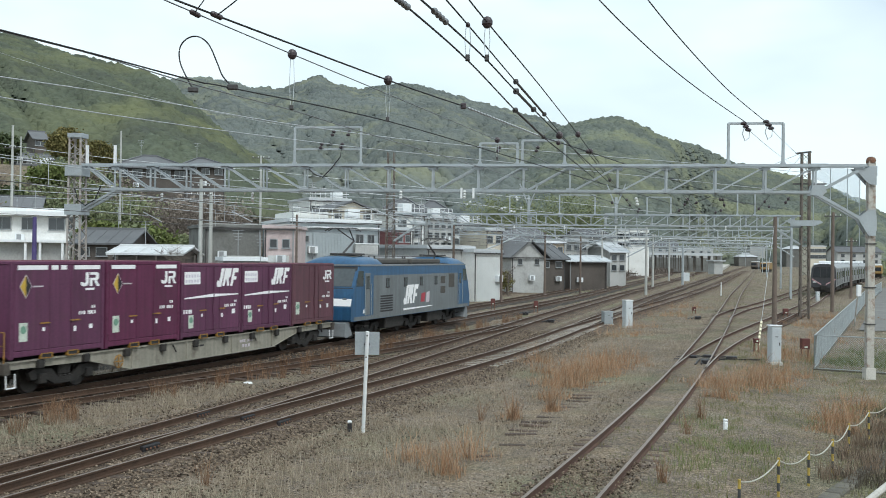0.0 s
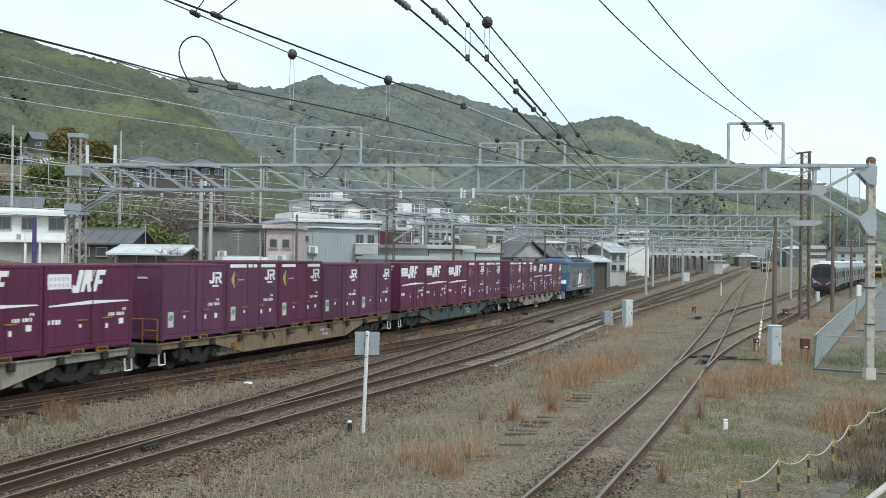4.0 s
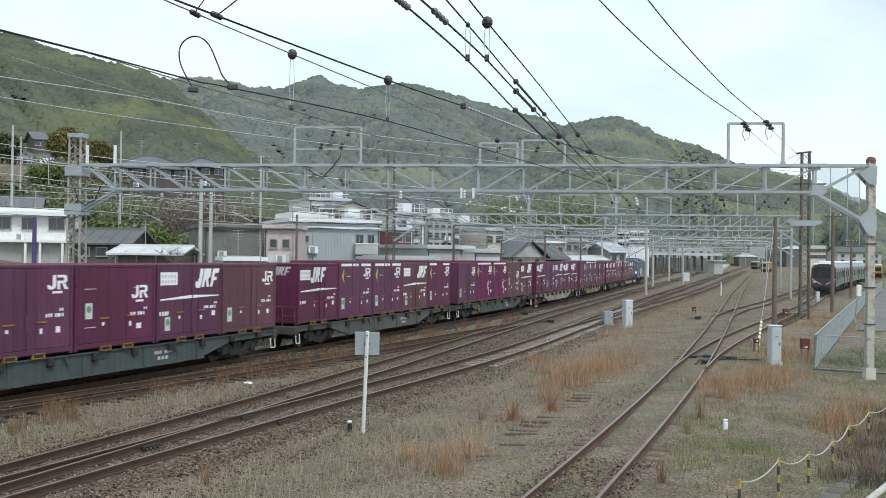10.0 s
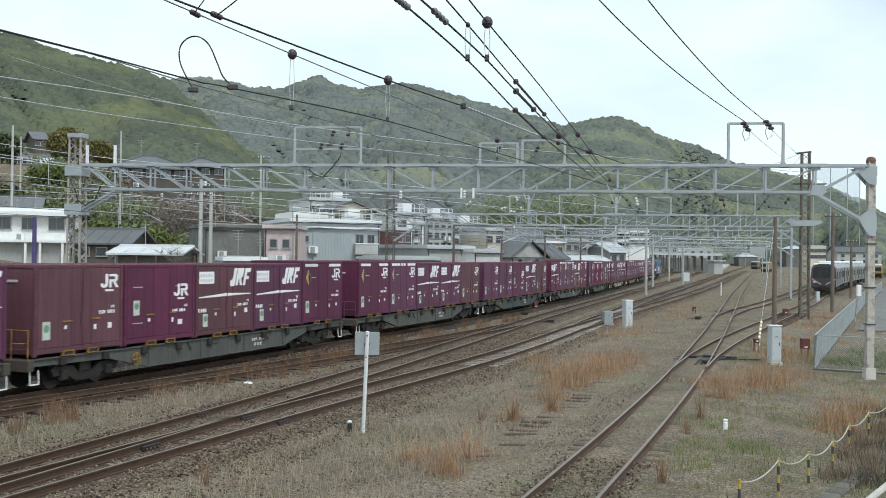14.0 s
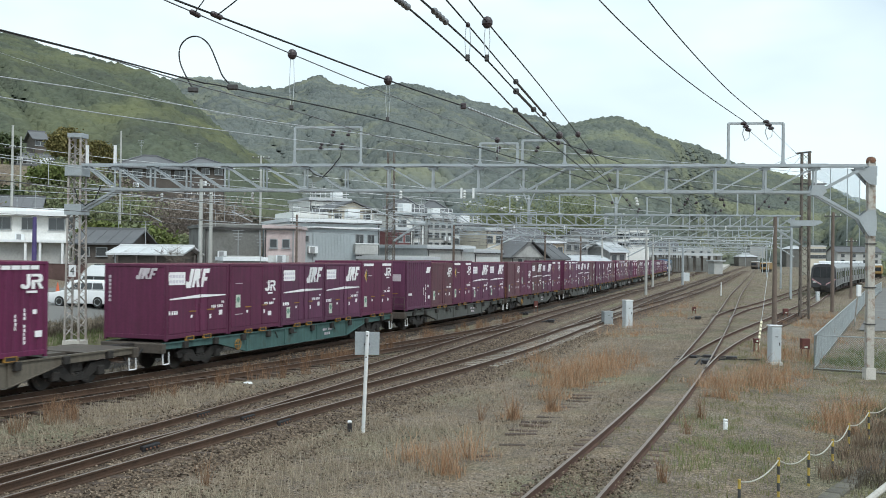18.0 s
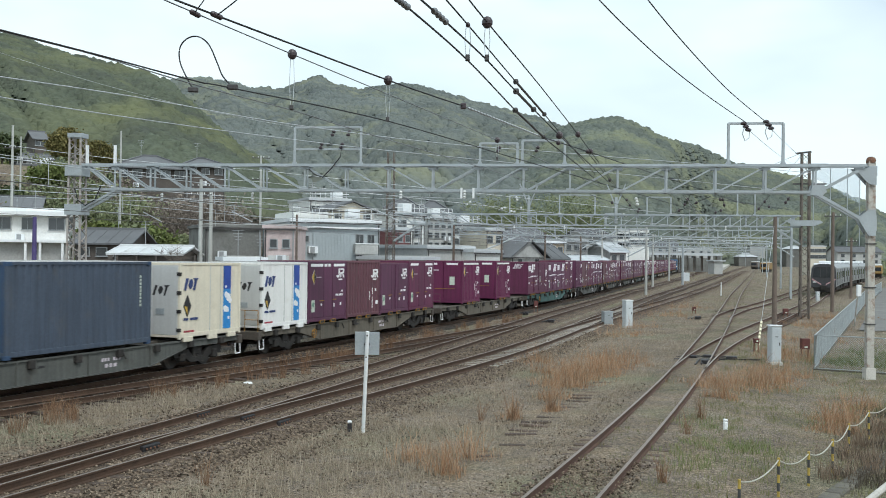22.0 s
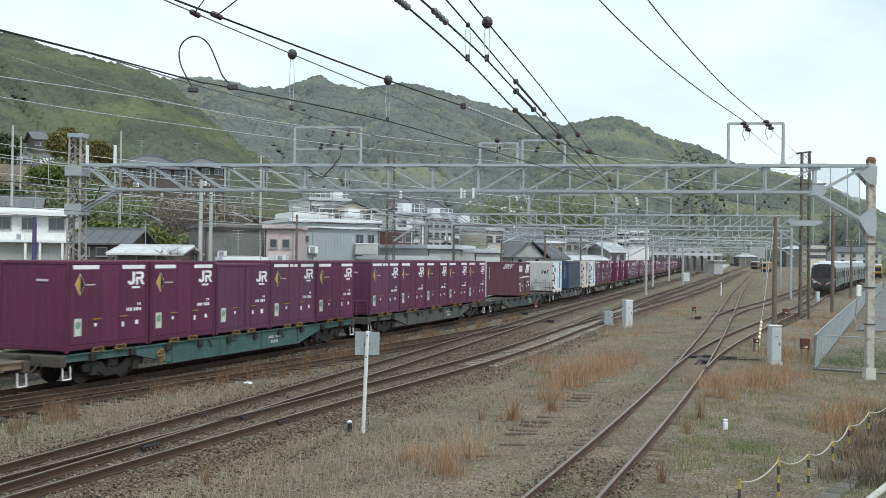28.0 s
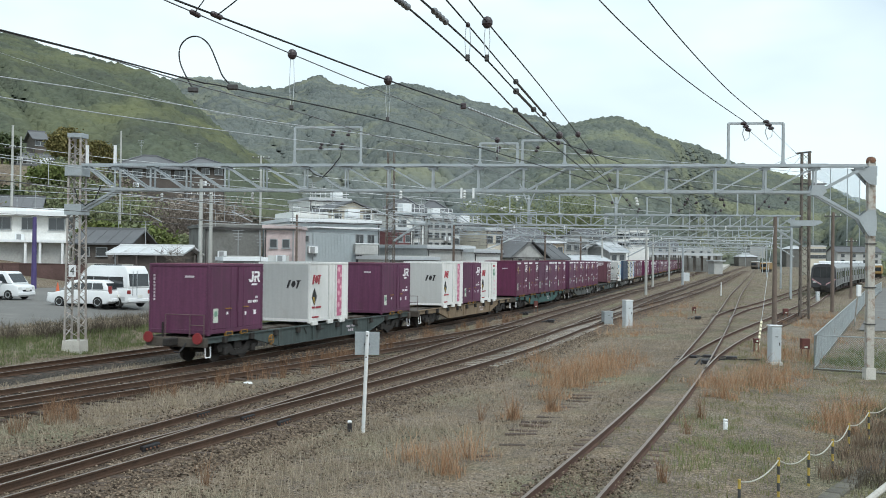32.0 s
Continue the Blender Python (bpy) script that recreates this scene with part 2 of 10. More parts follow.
def build_ground():
    """One sheet: fine near the camera, coarse to the horizon."""
    xs = np.concatenate([np.linspace(-2600, -130, 14)[:-1], np.linspace(-130, 130, 131), np.linspace(130, 330, 41)[1:], np.linspace(330, 2600, 12)[1:]])
    ys = np.concatenate([np.linspace(-400, -10, 8)[:-1], np.linspace(-10, 180, 120), np.linspace(180, 720, 55)[1:], np.linspace(720, 3500, 24)[1:]])
    v = []
    for y in ys:
        for x in xs:
            z = ground_z(x, y)
            if abs(x) < 130 and 5 < y < 150:
                z += 0.05 * noise.noise((x * 0.5, y * 0.5, 0)) + 0.03 * noise.noise((x * 1.7, y * 1.7, 3))
            v.append((x, y, z))
    w = len(xs)
    f = [(j * w + i, j * w + i + 1, (j + 1) * w + i + 1, (j + 1) * w + i) for j in range(len(ys) - 1) for i in range(w - 1)]
    return bulk("ground", v, f, M_GROUND, "bare gravelly railway yard ground with dry weeds", "ground", "structure")


build_ground()

# ---- tracks ----
M_RAIL = mat("rusty_rail", (0.082, 0.047, 0.030), 0.75, 0.2, 0.35, 2.0, 40.0, 0.3, stain=(0.045, 0.032, 0.026), stain_amt=0.6)
M_REDRAIL = mat("rust_red_rail", (0.088, 0.047, 0.033), 0.85, 0.1, 0.35, 2.0, 40.0, 0.3, stain=(0.065, 0.036, 0.027), stain_amt=0.6)
M_RAILTOP = mat("worn_rail_head", (0.205, 0.158, 0.128), 0.42, 0.4, 0.25, 1.5, 20.0)
M_SLEEPER = mat("weathered_sleeper", (0.098, 0.070, 0.054), 0.95, 0.0, 0.45, 3.0, 25.0, 0.6, rand=0.35)
M_SLEEPERPALE = mat("pale_concrete_sleeper", (0.30, 0.275, 0.24), 0.95, 0.0, 0.35, 3.0, 25.0, 0.4, rand=0.3, stain=(0.14, 0.10, 0.075), stain_amt=0.5)
# dark ballast, with the shadow under the wagons put into its colour
M_SHADEBED = pebbled(mat("shade_darkened_ballast", (0.042, 0.033, 0.025), 0.95, 0.0, 0.45, 0.5, 18.0, 1.0, space="World"), 19.0, 0.4, 1.75, 0.05)
M_BALLAST = pebbled(mat("ballast_bed", (0.110, 0.078, 0.053), 0.95, 0.0, 0.45, 0.5, 18.0, 1.0, space="World"), 19.0, 0.4, 1.75, 0.05)
M_STONE = mat("ballast_stone", (0.255, 0.203, 0.158), 0.95, 0.0, 0.45, 4.0, 9.0, 0.0, space="World")

KAP = 0.0009


def main_line(s):
    """Offset of the running line's centre: a wide curve, straight before and after it."""
    if s < -20:
        return 1.225 + KAP * 3200 - KAP * 80 * (s + 20)
    if s > 130:
        return 1.225 + KAP * 2450 + KAP * 70 * (s - 130)
    return 1.225 + KAP * (s - 60) ** 2 / 2


def through_points(pts):
    """A smooth offset through a few (s, l) pairs, straight past both ends."""
    s, l = np.array([p[0] for p in pts], float), np.array([p[1] for p in pts], float)
    d = np.gradient(l, s)

    def g(x):
        if x <= s[0]:
            return l[0] + d[0] * (x - s[0])
        if x >= s[-1]:
            return l[-1] + d[-1] * (x - s[-1])
        i = int(np.searchsorted(s, x)) - 1
        w = s[i + 1] - s[i]
        t = (x - s[i]) / w
        return (2 * t**3 - 3 * t**2 + 1) * l[i] + (t**3 - 2 * t**2 + t) * w * d[i] + (3 * t**2 - 2 * t**3) * l[i + 1] + (t**3 - t**2) * w * d[i + 1]
    return g


LINES = {
    "running": (main_line, -120, 680),
    "back": (lambda s: main_line(s) + 4.2, -120, 680),
    "far_loop": (through_points([(55, 7.5), (75, 9.6), (100, 11.4), (139, 13.7), (210, 18.5), (310, 24.8)]), 55, 520),
    "crossover": (through_points([(18, 1.35), (22, 0.75), (28, -0.1), (32, -0.62), (38, -1.28), (44, -1.95), (50, -2.5), (56, -2.98), (62, -3.3), (67, -3.32), (72, -3.05)]), 20, 68),
    "up": (through_points([(-60, -6.3), (10, -5.95), (20, -5.8), (28, -5.6), (36, -5.25), (51, -4.4), (74, -2.9), (98, -1.75), (120.5, -0.67), (154, 0.65), (220, 3.67), (330, 9.0)]), -60, 680),
    "relief": (through_points([(-60, -5.6), (10, -6.25), (20, -6.5), (28, -6.75), (46, -7.55), (64, -7.15), (75, -6.65), (86, -6.2), (111, -5.15), (146, -4.2), (216, -2.2), (380, 2.1)]), -60, 680),
    "relief_spur": (through_points([(60, -7.2), (75, -7.25), (86, -7.3), (105, -7.5), (148, -7.3), (283, -4.2)]), 60, 420),
    "siding": (through_points([(-30, -15.0), (10, -15.25), (22, -15.33), (30, -15.42), (42, -15.38), (52, -15.15), (65, -14.8), (89, -14.0), (130, -12.55), (162, -11.7), (260, -9.0)]), -30, 640),
    "siding_branch": (through_points([(44, -15.35), (50, -15.45), (56, -15.75), (65, -16.45), (76, -17.5), (90, -18.8), (110, -20.5), (137, -22.3), (156, -23.8), (239, -33.7)]), 44, 320),
    "siding_loop": (through_points([(70, -14.65), (80, -14.3), (89, -14.7), (100, -15.8), (128, -18.0), (156, -20.0), (260, -27.0)]), 70, 420),
}


def track_samples(fn, s0, s1):
    out, s = [], s0
    while s < s1:
        out.append(s)
        s += 1.2 if s < 120 else 6.0
    return out + [s1]


def build_rail(fn, off, s0, s1, parent, top=0.0, rust=None):
    """A flat-bottomed rail swept along the line; the head is worn."""
    sec = [(-0.062, -0.153), (0.062, -0.153), (0.062, -0.14), (0.012, -0.122), (0.012, -0.045), (0.033, -0.032), (0.033, 0.0), (-0.033, 0.0), (-0.033, -0.032), (-0.012, -0.045), (-0.012, -0.122), (-0.062, -0.14)]
    me, n = Mesh(), len(sec)
    ss = track_samples(fn, s0, s1)
    for s in ss:
        k = (fn(s + 0.3) - fn(s - 0.3)) / 0.6
        q = 1 / math.hypot(1, k)
        for a, z in sec:
            o = off + a
            me.v.append(tuple(at(s - o * k * q, fn(s) + o * q, z + top)))
    for i in range(len(ss) - 1):
        for j in range(n):
            me.f.append((i * n + j, i * n + (j + 1) % n, (i + 1) * n + (j + 1) % n, (i + 1) * n + j))
            me.m.append(1 if j == 6 else 0)
    return part("rail", me, [rust or M_RAIL, M_RAILTOP], parent)


SLEEPER = Mesh().cbox(-0.11, 0.11, -1.02, 1.02, -0.30, -0.158, 0.012).data("sleeper", M_SLEEPER)
SLEEPER_PALE = Mesh().cbox(-0.12, 0.12, -1.02, 1.02, -0.30, -0.150, 0.02).data("sleeper", M_SLEEPERPALE)


def build_track(key, words, near, far, ballast=True, bed=None, sleeper=None):
    fn, s0, s1 = LINES[key]
    t = thing("railway_track", words, "railway track", kind="structure")
    for off in (-0.5335 - 0.0325, 0.5335 + 0.0325):
        build_rail(fn, off, s0, s1, t, 0.0, None if ballast or key == "crossover" else M_REDRAIL)
    if ballast:
        me, ss = Mesh(), track_samples(fn, s0, s1)
        for q in ss:
            for o, z in ((-1.75, -0.262), (-1.35, -0.185), (-0.5, -0.163), (0.5, -0.163), (1.35, -0.185), (1.75, -0.262)):
                me.v.append(tuple(at(q, fn(q) + o + 0.06 * noise.noise((q * 0.9, o * 3, 1.0)), z + 0.012 * noise.noise((q * 1.3, o * 5, 4.0)))))
        for i in range(len(ss) - 1):
            for j in range(5):
                me.f.append((i * 6 + j, i * 6 + j + 1, (i + 1) * 6 + j + 1, (i + 1) * 6 + j))
                me.m.append(0)
        part("ballast", me, bed or M_BALLAST, t)
    s = s0 + 0.3
    rest = Mesh()
    while s < min(s1, 330):
        ang = math.atan((fn(s + 0.3) - fn(s - 0.3)) / 0.6)
        m = Matrix.Translation(at(s, fn(s))) @ Matrix.Rotation(math.pi / 2 - AZ + ang, 4, "Z") @ Matrix.Rotation(random.uniform(-0.02, 0.02), 4, "Z")
        if near <= s <= far:
            o = new("sleeper", sleeper if sleeper and s > 43 else SLEEPER)
            o.parent, o.matrix_basis = t, m @ Matrix.Translation((0, 0, -0.05 if not ballast and s > 38 else 0.0 if ballast else 0.018 * math.sin(s * 9.7) - 0.012))
        else:
            rest.add([m @ Vector(v) for v in ((-0.11, -1.02, -0.3), (0.11, -1.02, -0.3), (0.11, -1.02, -0.158), (-0.11, -1.02, -0.158), (-0.11, 1.02, -0.3), (0.11, 1.02, -0.3), (0.11, 1.02, -0.158), (-0.11, 1.02, -0.158))], [(0, 1, 2, 3), (3, 2, 6, 7), (0, 3, 7, 4), (1, 5, 6, 2), (7, 6, 5, 4)])
        s += 0.62
    if rest.v and ballast:
        tagged(part("sleeper_row", rest, M_SLEEPER, t), kind="stuff")
    return t


def bed_z(x, y):
    """Ground height, or the top of the ballast bed near a ballasted line."""
    out = []
    for a, b in zip(x, y):
        s, l = sl_of(a, b)
        z = ground_z(a, b)
        for k in ("running", "back", "up", "relief"):
            q = abs(l - LINES[k][0](s))
            if q < 1.35:
                z = max(z, -0.172)
            elif q < 1.75:
                z = max(z, -0.172 - 0.2 * (q - 1.35))
        out.append(z)
    return np.array(out)


build_track("running", "rusty running line on brown ballast under a goods train", 14, 75, bed=M_SHADEBED)
build_track("back", "rusty parallel line beside a grassy bank", 26, 46, bed=M_SHADEBED)
build_track("crossover", "disused rusty crossover half lost in weeds", 26.5, 58, False)
build_track("far_loop", "rusty loop line curving away past the town", 70, 71)
build_track("up", "rusty main line with worn rail heads and wooden sleepers", 12, 92)
build_track("relief", "rusty diverging line with pale sleepers in ballast", 12, 92, sleeper=SLEEPER_PALE)
build_track("relief_spur", "short rusty spur leaving the relief line", 60, 61)
build_track("siding", "rust-red siding half sunk in mossy dirt", 12, 92, False)
build_track("siding_branch", "rusty branch turning off the siding", 46, 92, False)
build_track("siding_loop", "rusty loop rails beside the siding", 70, 71, False)


# ---- overhead line gantries ----
M_GALV = mat("galvanised_steel", (0.37, 0.40, 0.42), 0.55, 0.35, 0.18, 1.5, 25.0, 0.1, stain=(0.3, 0.27, 0.24), stain_amt=0.35)
M_MAST = mat("rust_tinged_galvanised_mast", (0.40, 0.37, 0.345), 0.65, 0.3, 0.2, 1.5, 25.0, 0.1, stain=(0.24, 0.155, 0.12), stain_amt=0.6, stain_at=0.5)
M_WHITE = mat("white_painted_steel", (0.78, 0.79, 0.80), 0.5, 0.1, 0.1, 2.0, 20.0)
M_POST = mat("peeling_painted_post", (0.44, 0.42, 0.38), 0.8, 0.1, 0.2, 2.0, 20.0, 0.2, stain=(0.20, 0.10, 0.06), stain_amt=0.8, stain_at=0.52)
M_RUSTY = mat("rusted_iron", (0.19, 0.10, 0.065), 0.85, 0.2, 0.35, 4.0, 30.0, 0.3)
M_OLDIRON = mat("old_grey_brown_iron", (0.145, 0.122, 0.105), 0.8, 0.2, 0.3, 3.0, 30.0)
M_DARKSTEEL = mat("dark_steel", (0.08, 0.075, 0.075), 0.6, 0.4, 0.3, 3.0, 30.0)


class Frame:
    """A vertical plane between two feet: t metres from the first, z up, o off the plane."""

    def __init__(self, a, b):
        self.a = Vector((a[0], a[1], 0))
        d = Vector((b[0], b[1], 0)) - self.a
        self.len = d.length
        self.d = d.normalized()
        self.n = Vector((-self.d.y, self.d.x, 0))

    def __call__(self, t, z, o=0.0):
        return self.a + self.d * t + self.n * o + Vector((0, 0, z))


def lattice_mast(fr, t, z0, z1, w0, w1, step, name, material, parent, leg=0.07):
    """Four tapering angle legs with crossed lacing."""
    def corner(i, z):
        k = (z - z0) / (z1 - z0)
        w = w0 + (w1 - w0) * k
        sx, sy = ((-1, -1), (1, -1), (1, 1), (-1, 1))[i]
        return fr(t + sx * w / 2, z, sy * w / 2)
    for i in range(4):
        part("mast_leg", Mesh().bar(corner(i, z0), corner(i, z1), leg, leg), material, parent)
    lac, z, k = Mesh(), z0 + 0.15, 0
    while z + step < z1:
        for i in range(4):
            j = (i + 1) % 4
            a, b = (i, j) if k % 2 else (j, i)
            lac.bar(corner(a, z), corner(b, z + step), leg * 0.62, leg * 0.3)
        z += step
        k += 1
    tagged(part("lacing", lac, material, parent), kind="stuff")


def truss(fr, t0, t1, z0, z1, nodes, mid, parent, chord=0.10, web=0.065, depth=0.45, low_end=None):
    """Two plane trusses side by side; diagonals lean to the middle."""
    for o in (-depth / 2, depth / 2):
        part("top_chord", Mesh().angle(fr(t0, z1, o), fr(t1, z1, o), chord), M_GALV, parent)
        part("bottom_chord", Mesh().angle(fr(t0, z0, o), fr(low_end or t1, z0, o), chord, flip=-1), M_GALV, parent)
        for i, t in enumerate(nodes):
            part("upright", Mesh().bar(fr(t, z0, o), fr(t, z1, o), web, web * 0.8), M_GALV, parent)
        for a, b in zip(nodes[:-1], nodes[1:]):
            p, q = (fr(a, z1, o), fr(b, z0, o)) if (a + b) / 2 < mid else (fr(a, z0, o), fr(b, z1, o))
            part("diagonal", Mesh().bar(p, q, web, web * 0.8), M_GALV, parent)
        gus = Mesh()
        for t in nodes:
            for z in (z0 + 0.06, z1 - 0.06):
                gus.add([fr(t - 0.18, z - 0.06, o * 1.05), fr(t + 0.18, z - 0.06, o * 1.05), fr(t + 0.14, z + 0.09, o * 1.05), fr(t - 0.14, z + 0.09, o * 1.05),
                         fr(t - 0.18, z - 0.06, o), fr(t + 0.18, z - 0.06, o), fr(t + 0.14, z + 0.09, o), fr(t - 0.14, z + 0.09, o)],
                        [(0, 1, 2, 3), (7, 6, 5, 4), (0, 4, 5, 1), (1, 5, 6, 2), (2, 6, 7, 3), (3, 7, 4, 0)])
        tagged(part("gusset_plates", gus, M_GALV, parent), kind="stuff")
    ties = Mesh()
    for i, t in enumerate(nodes):
        ties.bar(fr(t, z1, -depth / 2), fr(t, z1, depth / 2), web * 0.8, web * 0.6)
        ties.bar(fr(t, z0, -depth / 2), fr(t, z0, depth / 2), web * 0.8, web * 0.6)
        if i:
            ties.bar(fr(nodes[i - 1], z1, -depth / 2 if i % 2 else depth / 2), fr(t, z1, depth / 2 if i % 2 else -depth / 2), web * 0.7, web * 0.5)
    tagged(part("cross_ties", ties, M_GALV, parent), kind="stuff")


def flat_plate(fr, outline, o):
    """A thin steel plate cut to an outline of (t, z) and set at o off the plane."""
    n = len(outline)
    return Mesh().add([fr(t, z, o + q) for q in (-0.015, 0.015) for t, z in outline], [tuple(range(n)), tuple(range(2 * n - 1, n - 1, -1))] + [(i, n + i, n + (i + 1) % n, (i + 1) % n) for i in range(n)])


def portal(fr, t0, t1, z0, z1, parent, bars=(), material=None):
    """A goalpost on top of the beam that carries feeder wires."""
    material = material or M_GALV
    for t in (t0, t1):
        part("goalpost_leg", Mesh().bar(fr(t, z0), fr(t, z1), 0.09, 0.09), material, parent)
        part("goalpost_foot", Mesh().prism([(-0.16, 0), (0.16, 0), (0.05, 0.2), (-0.05, 0.2)], -0.08, 0.08), material, parent).matrix_basis = Matrix.Translation(fr(t, z0))
    for z in (z1,) + tuple(bars):
        part("goalpost_bar", Mesh().bar(fr(t0, z), fr(t1, z), 0.08, 0.08), material, parent)


FR1 = Frame((-14.82, 41.00, 0.41), (15.67, 37.20, -0.15))
TOP1, BOT1 = 7.38, 6.40


def build_gantry():
    g = thing("overhead_gantry", "grey galvanised steel lattice gantry spanning all the tracks", "gantry")
    nodes = [1.70, 3.19, 4.68, 6.26, 7.83, 9.48, 11.11, 12.79, 14.52, 16.28, 18.01, 19.77, 21.55, 23.35, 25.14, 26.94, 28.72]
    truss(FR1, 0.2, FR1.len - 0.2, BOT1, TOP1, nodes, nodes[8], g, low_end=29.0)
    zl = ground_z(*FR1(0, 0).xy)
    zr = ground_z(*FR1(FR1.len, 0).xy)
    lattice_mast(FR1, 0.0, zl + 0.5, (-0.03, 8.70)[1], 0.60, 0.46, 0.34, "mast", M_MAST, g)
    part("mast_footing", Mesh().add([FR1(a, zl - 0.6, b) for a, b in ((-0.42, -0.42), (0.42, -0.42), (0.42, 0.42), (-0.42, 0.42))] + [FR1(a, zl + 0.5, b) for a, b in ((-0.36, -0.36), (0.36, -0.36), (0.36, 0.36), (-0.36, 0.36))], [(3, 2, 1, 0), (4, 5, 6, 7), (0, 1, 5, 4), (1, 2, 6, 5), (2, 3, 7, 6), (3, 0, 4, 7)]), M_CONC, g, "pale concrete mast footing")
    part("mast_cap", Mesh().add([FR1(a, z, b) for z in ((-0.03, 8.70)[1] - 0.18, (-0.03, 8.70)[1]) for a, b in ((-0.3, -0.3), (0.3, -0.3), (0.3, 0.3), (-0.3, 0.3))], [(3, 2, 1, 0), (4, 5, 6, 7), (0, 1, 5, 4), (1, 2, 6, 5), (2, 3, 7, 6), (3, 0, 4, 7)]), M_GALV, g)
    # steel bands where the beam and its braces meet the mast
    for z0, z1 in (((-0.06, 6.98)[1], (-0.06, 7.40)[1]), ((-0.03, 5.41)[1], (-0.04, 5.84)[1])):
        part("mast_band", Mesh().add([FR1(a, z, b) for z in (z0, z1) for a, b in ((-0.36, -0.36), (0.36, -0.36), (0.36, 0.36), (-0.36, 0.36))], [(3, 2, 1, 0), (4, 5, 6, 7), (0, 1, 5, 4), (1, 2, 6, 5), (2, 3, 7, 6), (3, 0, 4, 7)]), M_GALV, g)
    for o in (-0.22, 0.22):
        part("knee_brace", Mesh().bar(FR1(1.71, BOT1, o), FR1(0.3, (0.45, 5.62)[1], o), 0.09, 0.09), M_GALV, g)
        part("end_diagonal", Mesh().bar(FR1(0.47, TOP1, o), FR1(1.51, BOT1 + 0.2, o), 0.08, 0.08), M_GALV, g)
        part("knee_brace", Mesh().bar(FR1(28.80, 6.36, o), FR1(30.28, 5.50, o), 0.11, 0.11), M_GALV, g)
        part("knee_brace", Mesh().bar(FR1(30.26, 5.52, o), FR1(30.62, 4.90, o), 0.10, 0.10), M_GALV, g)
        part("end_diagonal", Mesh().bar(FR1(28.95, 6.52, o), FR1(30.28, 7.26, o), 0.08, 0.08), M_GALV, g)
        part("end_gusset", flat_plate(FR1, [(28.52, 6.34), (28.95, 6.30), (29.12, 6.46), (29.02, 6.72), (28.62, 6.72)], o * 1.08), M_GALV, g, "pale steel gusset plate")
        part("head_gusset", flat_plate(FR1, [(30.06, 7.33), (30.86, 7.38), (30.86, 6.72), (30.60, 6.74), (30.22, 7.16)], o * 1.02), M_GALV, g, "riveted head plate")
        part("foot_gusset", flat_plate(FR1, [(30.22, 5.50), (30.58, 5.82), (30.86, 5.82), (30.86, 4.86), (30.58, 4.86)], o * 1.02), M_GALV, g, "riveted lower plate")
    # the outer post: a rusty square tube in a steel sleeve
    z_top = (30.69, 7.60)[1]
    post = Mesh()
    post.bar(FR1(FR1.len, zr - 0.3), FR1(FR1.len, z_top), 0.26, 0.26)
    part("outer_post", post, M_POST, g, "peeling cream post streaked with rust")
    part("post_cap", Mesh().lathe([(0.17, -0.06), (0.18, 0.04), (0.14, 0.13), (0.06, 0.17)], tuple(FR1(FR1.len, z_top)), 10), M_RUSTY, g, "rusted cap")
    for za, zb in ((7.05, 7.42), (5.05, 5.60)):
        part("post_sleeve", Mesh().bar(FR1(FR1.len, za), FR1(FR1.len, zb), 0.30, 0.40), M_GALV, g, "riveted steel sleeve")
    rv = Mesh()
    for i in range(9):
        rv.lathe([(0.018, 0), (0.012, 0.012)], tuple(FR1(FR1.len - 0.12, (30.66, 6.39)[1] + 0.1 * i, -0.25)), 6, "y")
    tagged(part("rivets", rv, M_GALV, g), kind="stuff")
    for z in ((30.68, 4.57)[1], (30.69, 2.97)[1], (30.71, 1.63)[1]):
        part("post_strap", Mesh().bar(FR1(FR1.len, z - 0.02), FR1(FR1.len, z + 0.02), 0.34, 0.34), M_DARKSTEEL, g)
    part("post_plinth", Mesh().bar(FR1(FR1.len, zr - 0.3), FR1(FR1.len, zr + 0.42), 0.36, 0.36), M_CONC, g, "weathered concrete foot")
    # goalposts on the beam
    portal(FR1, 9.01, 11.66, TOP1, (10.32, 8.92)[1], g, ((10.33, 8.07)[1],))
    portal(FR1, 16.33, 17.76, TOP1, (16.98, 8.28)[1], g)
    portal(FR1, 17.95, 19.56, TOP1, (18.70, 8.39)[1], g)
    portal(FR1, 25.62, 27.60, TOP1, (26.65, 9.01)[1], g)
    for x in (0.41, 1.59):
        part("stub_post", Mesh().bar(FR1(x, TOP1), FR1(x, TOP1 + 0.85), 0.1, 0.1), M_WHITE, g, "white stub post")
    for x in (15.65, 16.11):
        part("drop_post", Mesh().bar(FR1(x, BOT1 - 0.25, -0.25), FR1(x, BOT1 + 0.15, -0.25), 0.08, 0.08), M_WHITE, g)
    # number plate of the mast
    part("mast_sign", Mesh().add([FR1(a, z, o) for o in (-0.34, -0.32) for a, z in ((-0.14, (-0.11, 2.92)[1]), (0.16, (-0.11, 2.92)[1]), (0.16, (-0.12, 3.39)[1]), (-0.14, (-0.12, 3.39)[1]))], [(0, 1, 2, 3), (7, 6, 5, 4), (0, 4, 5, 1), (1, 5, 6, 2), (2, 6, 7, 3), (3, 7, 4, 0)]), M_WHITE, g, "white sign plate")
    fnt = bpy.data.curves.new("mast_number", "FONT")
    fnt.body, fnt.size, fnt.align_x, fnt.align_y, fnt.extrude = "4", 0.42, "CENTER", "CENTER", 0.002
    fnt.materials.append(M_DARKSTEEL)
    num = new("mast_number", fnt)
    num.parent = g
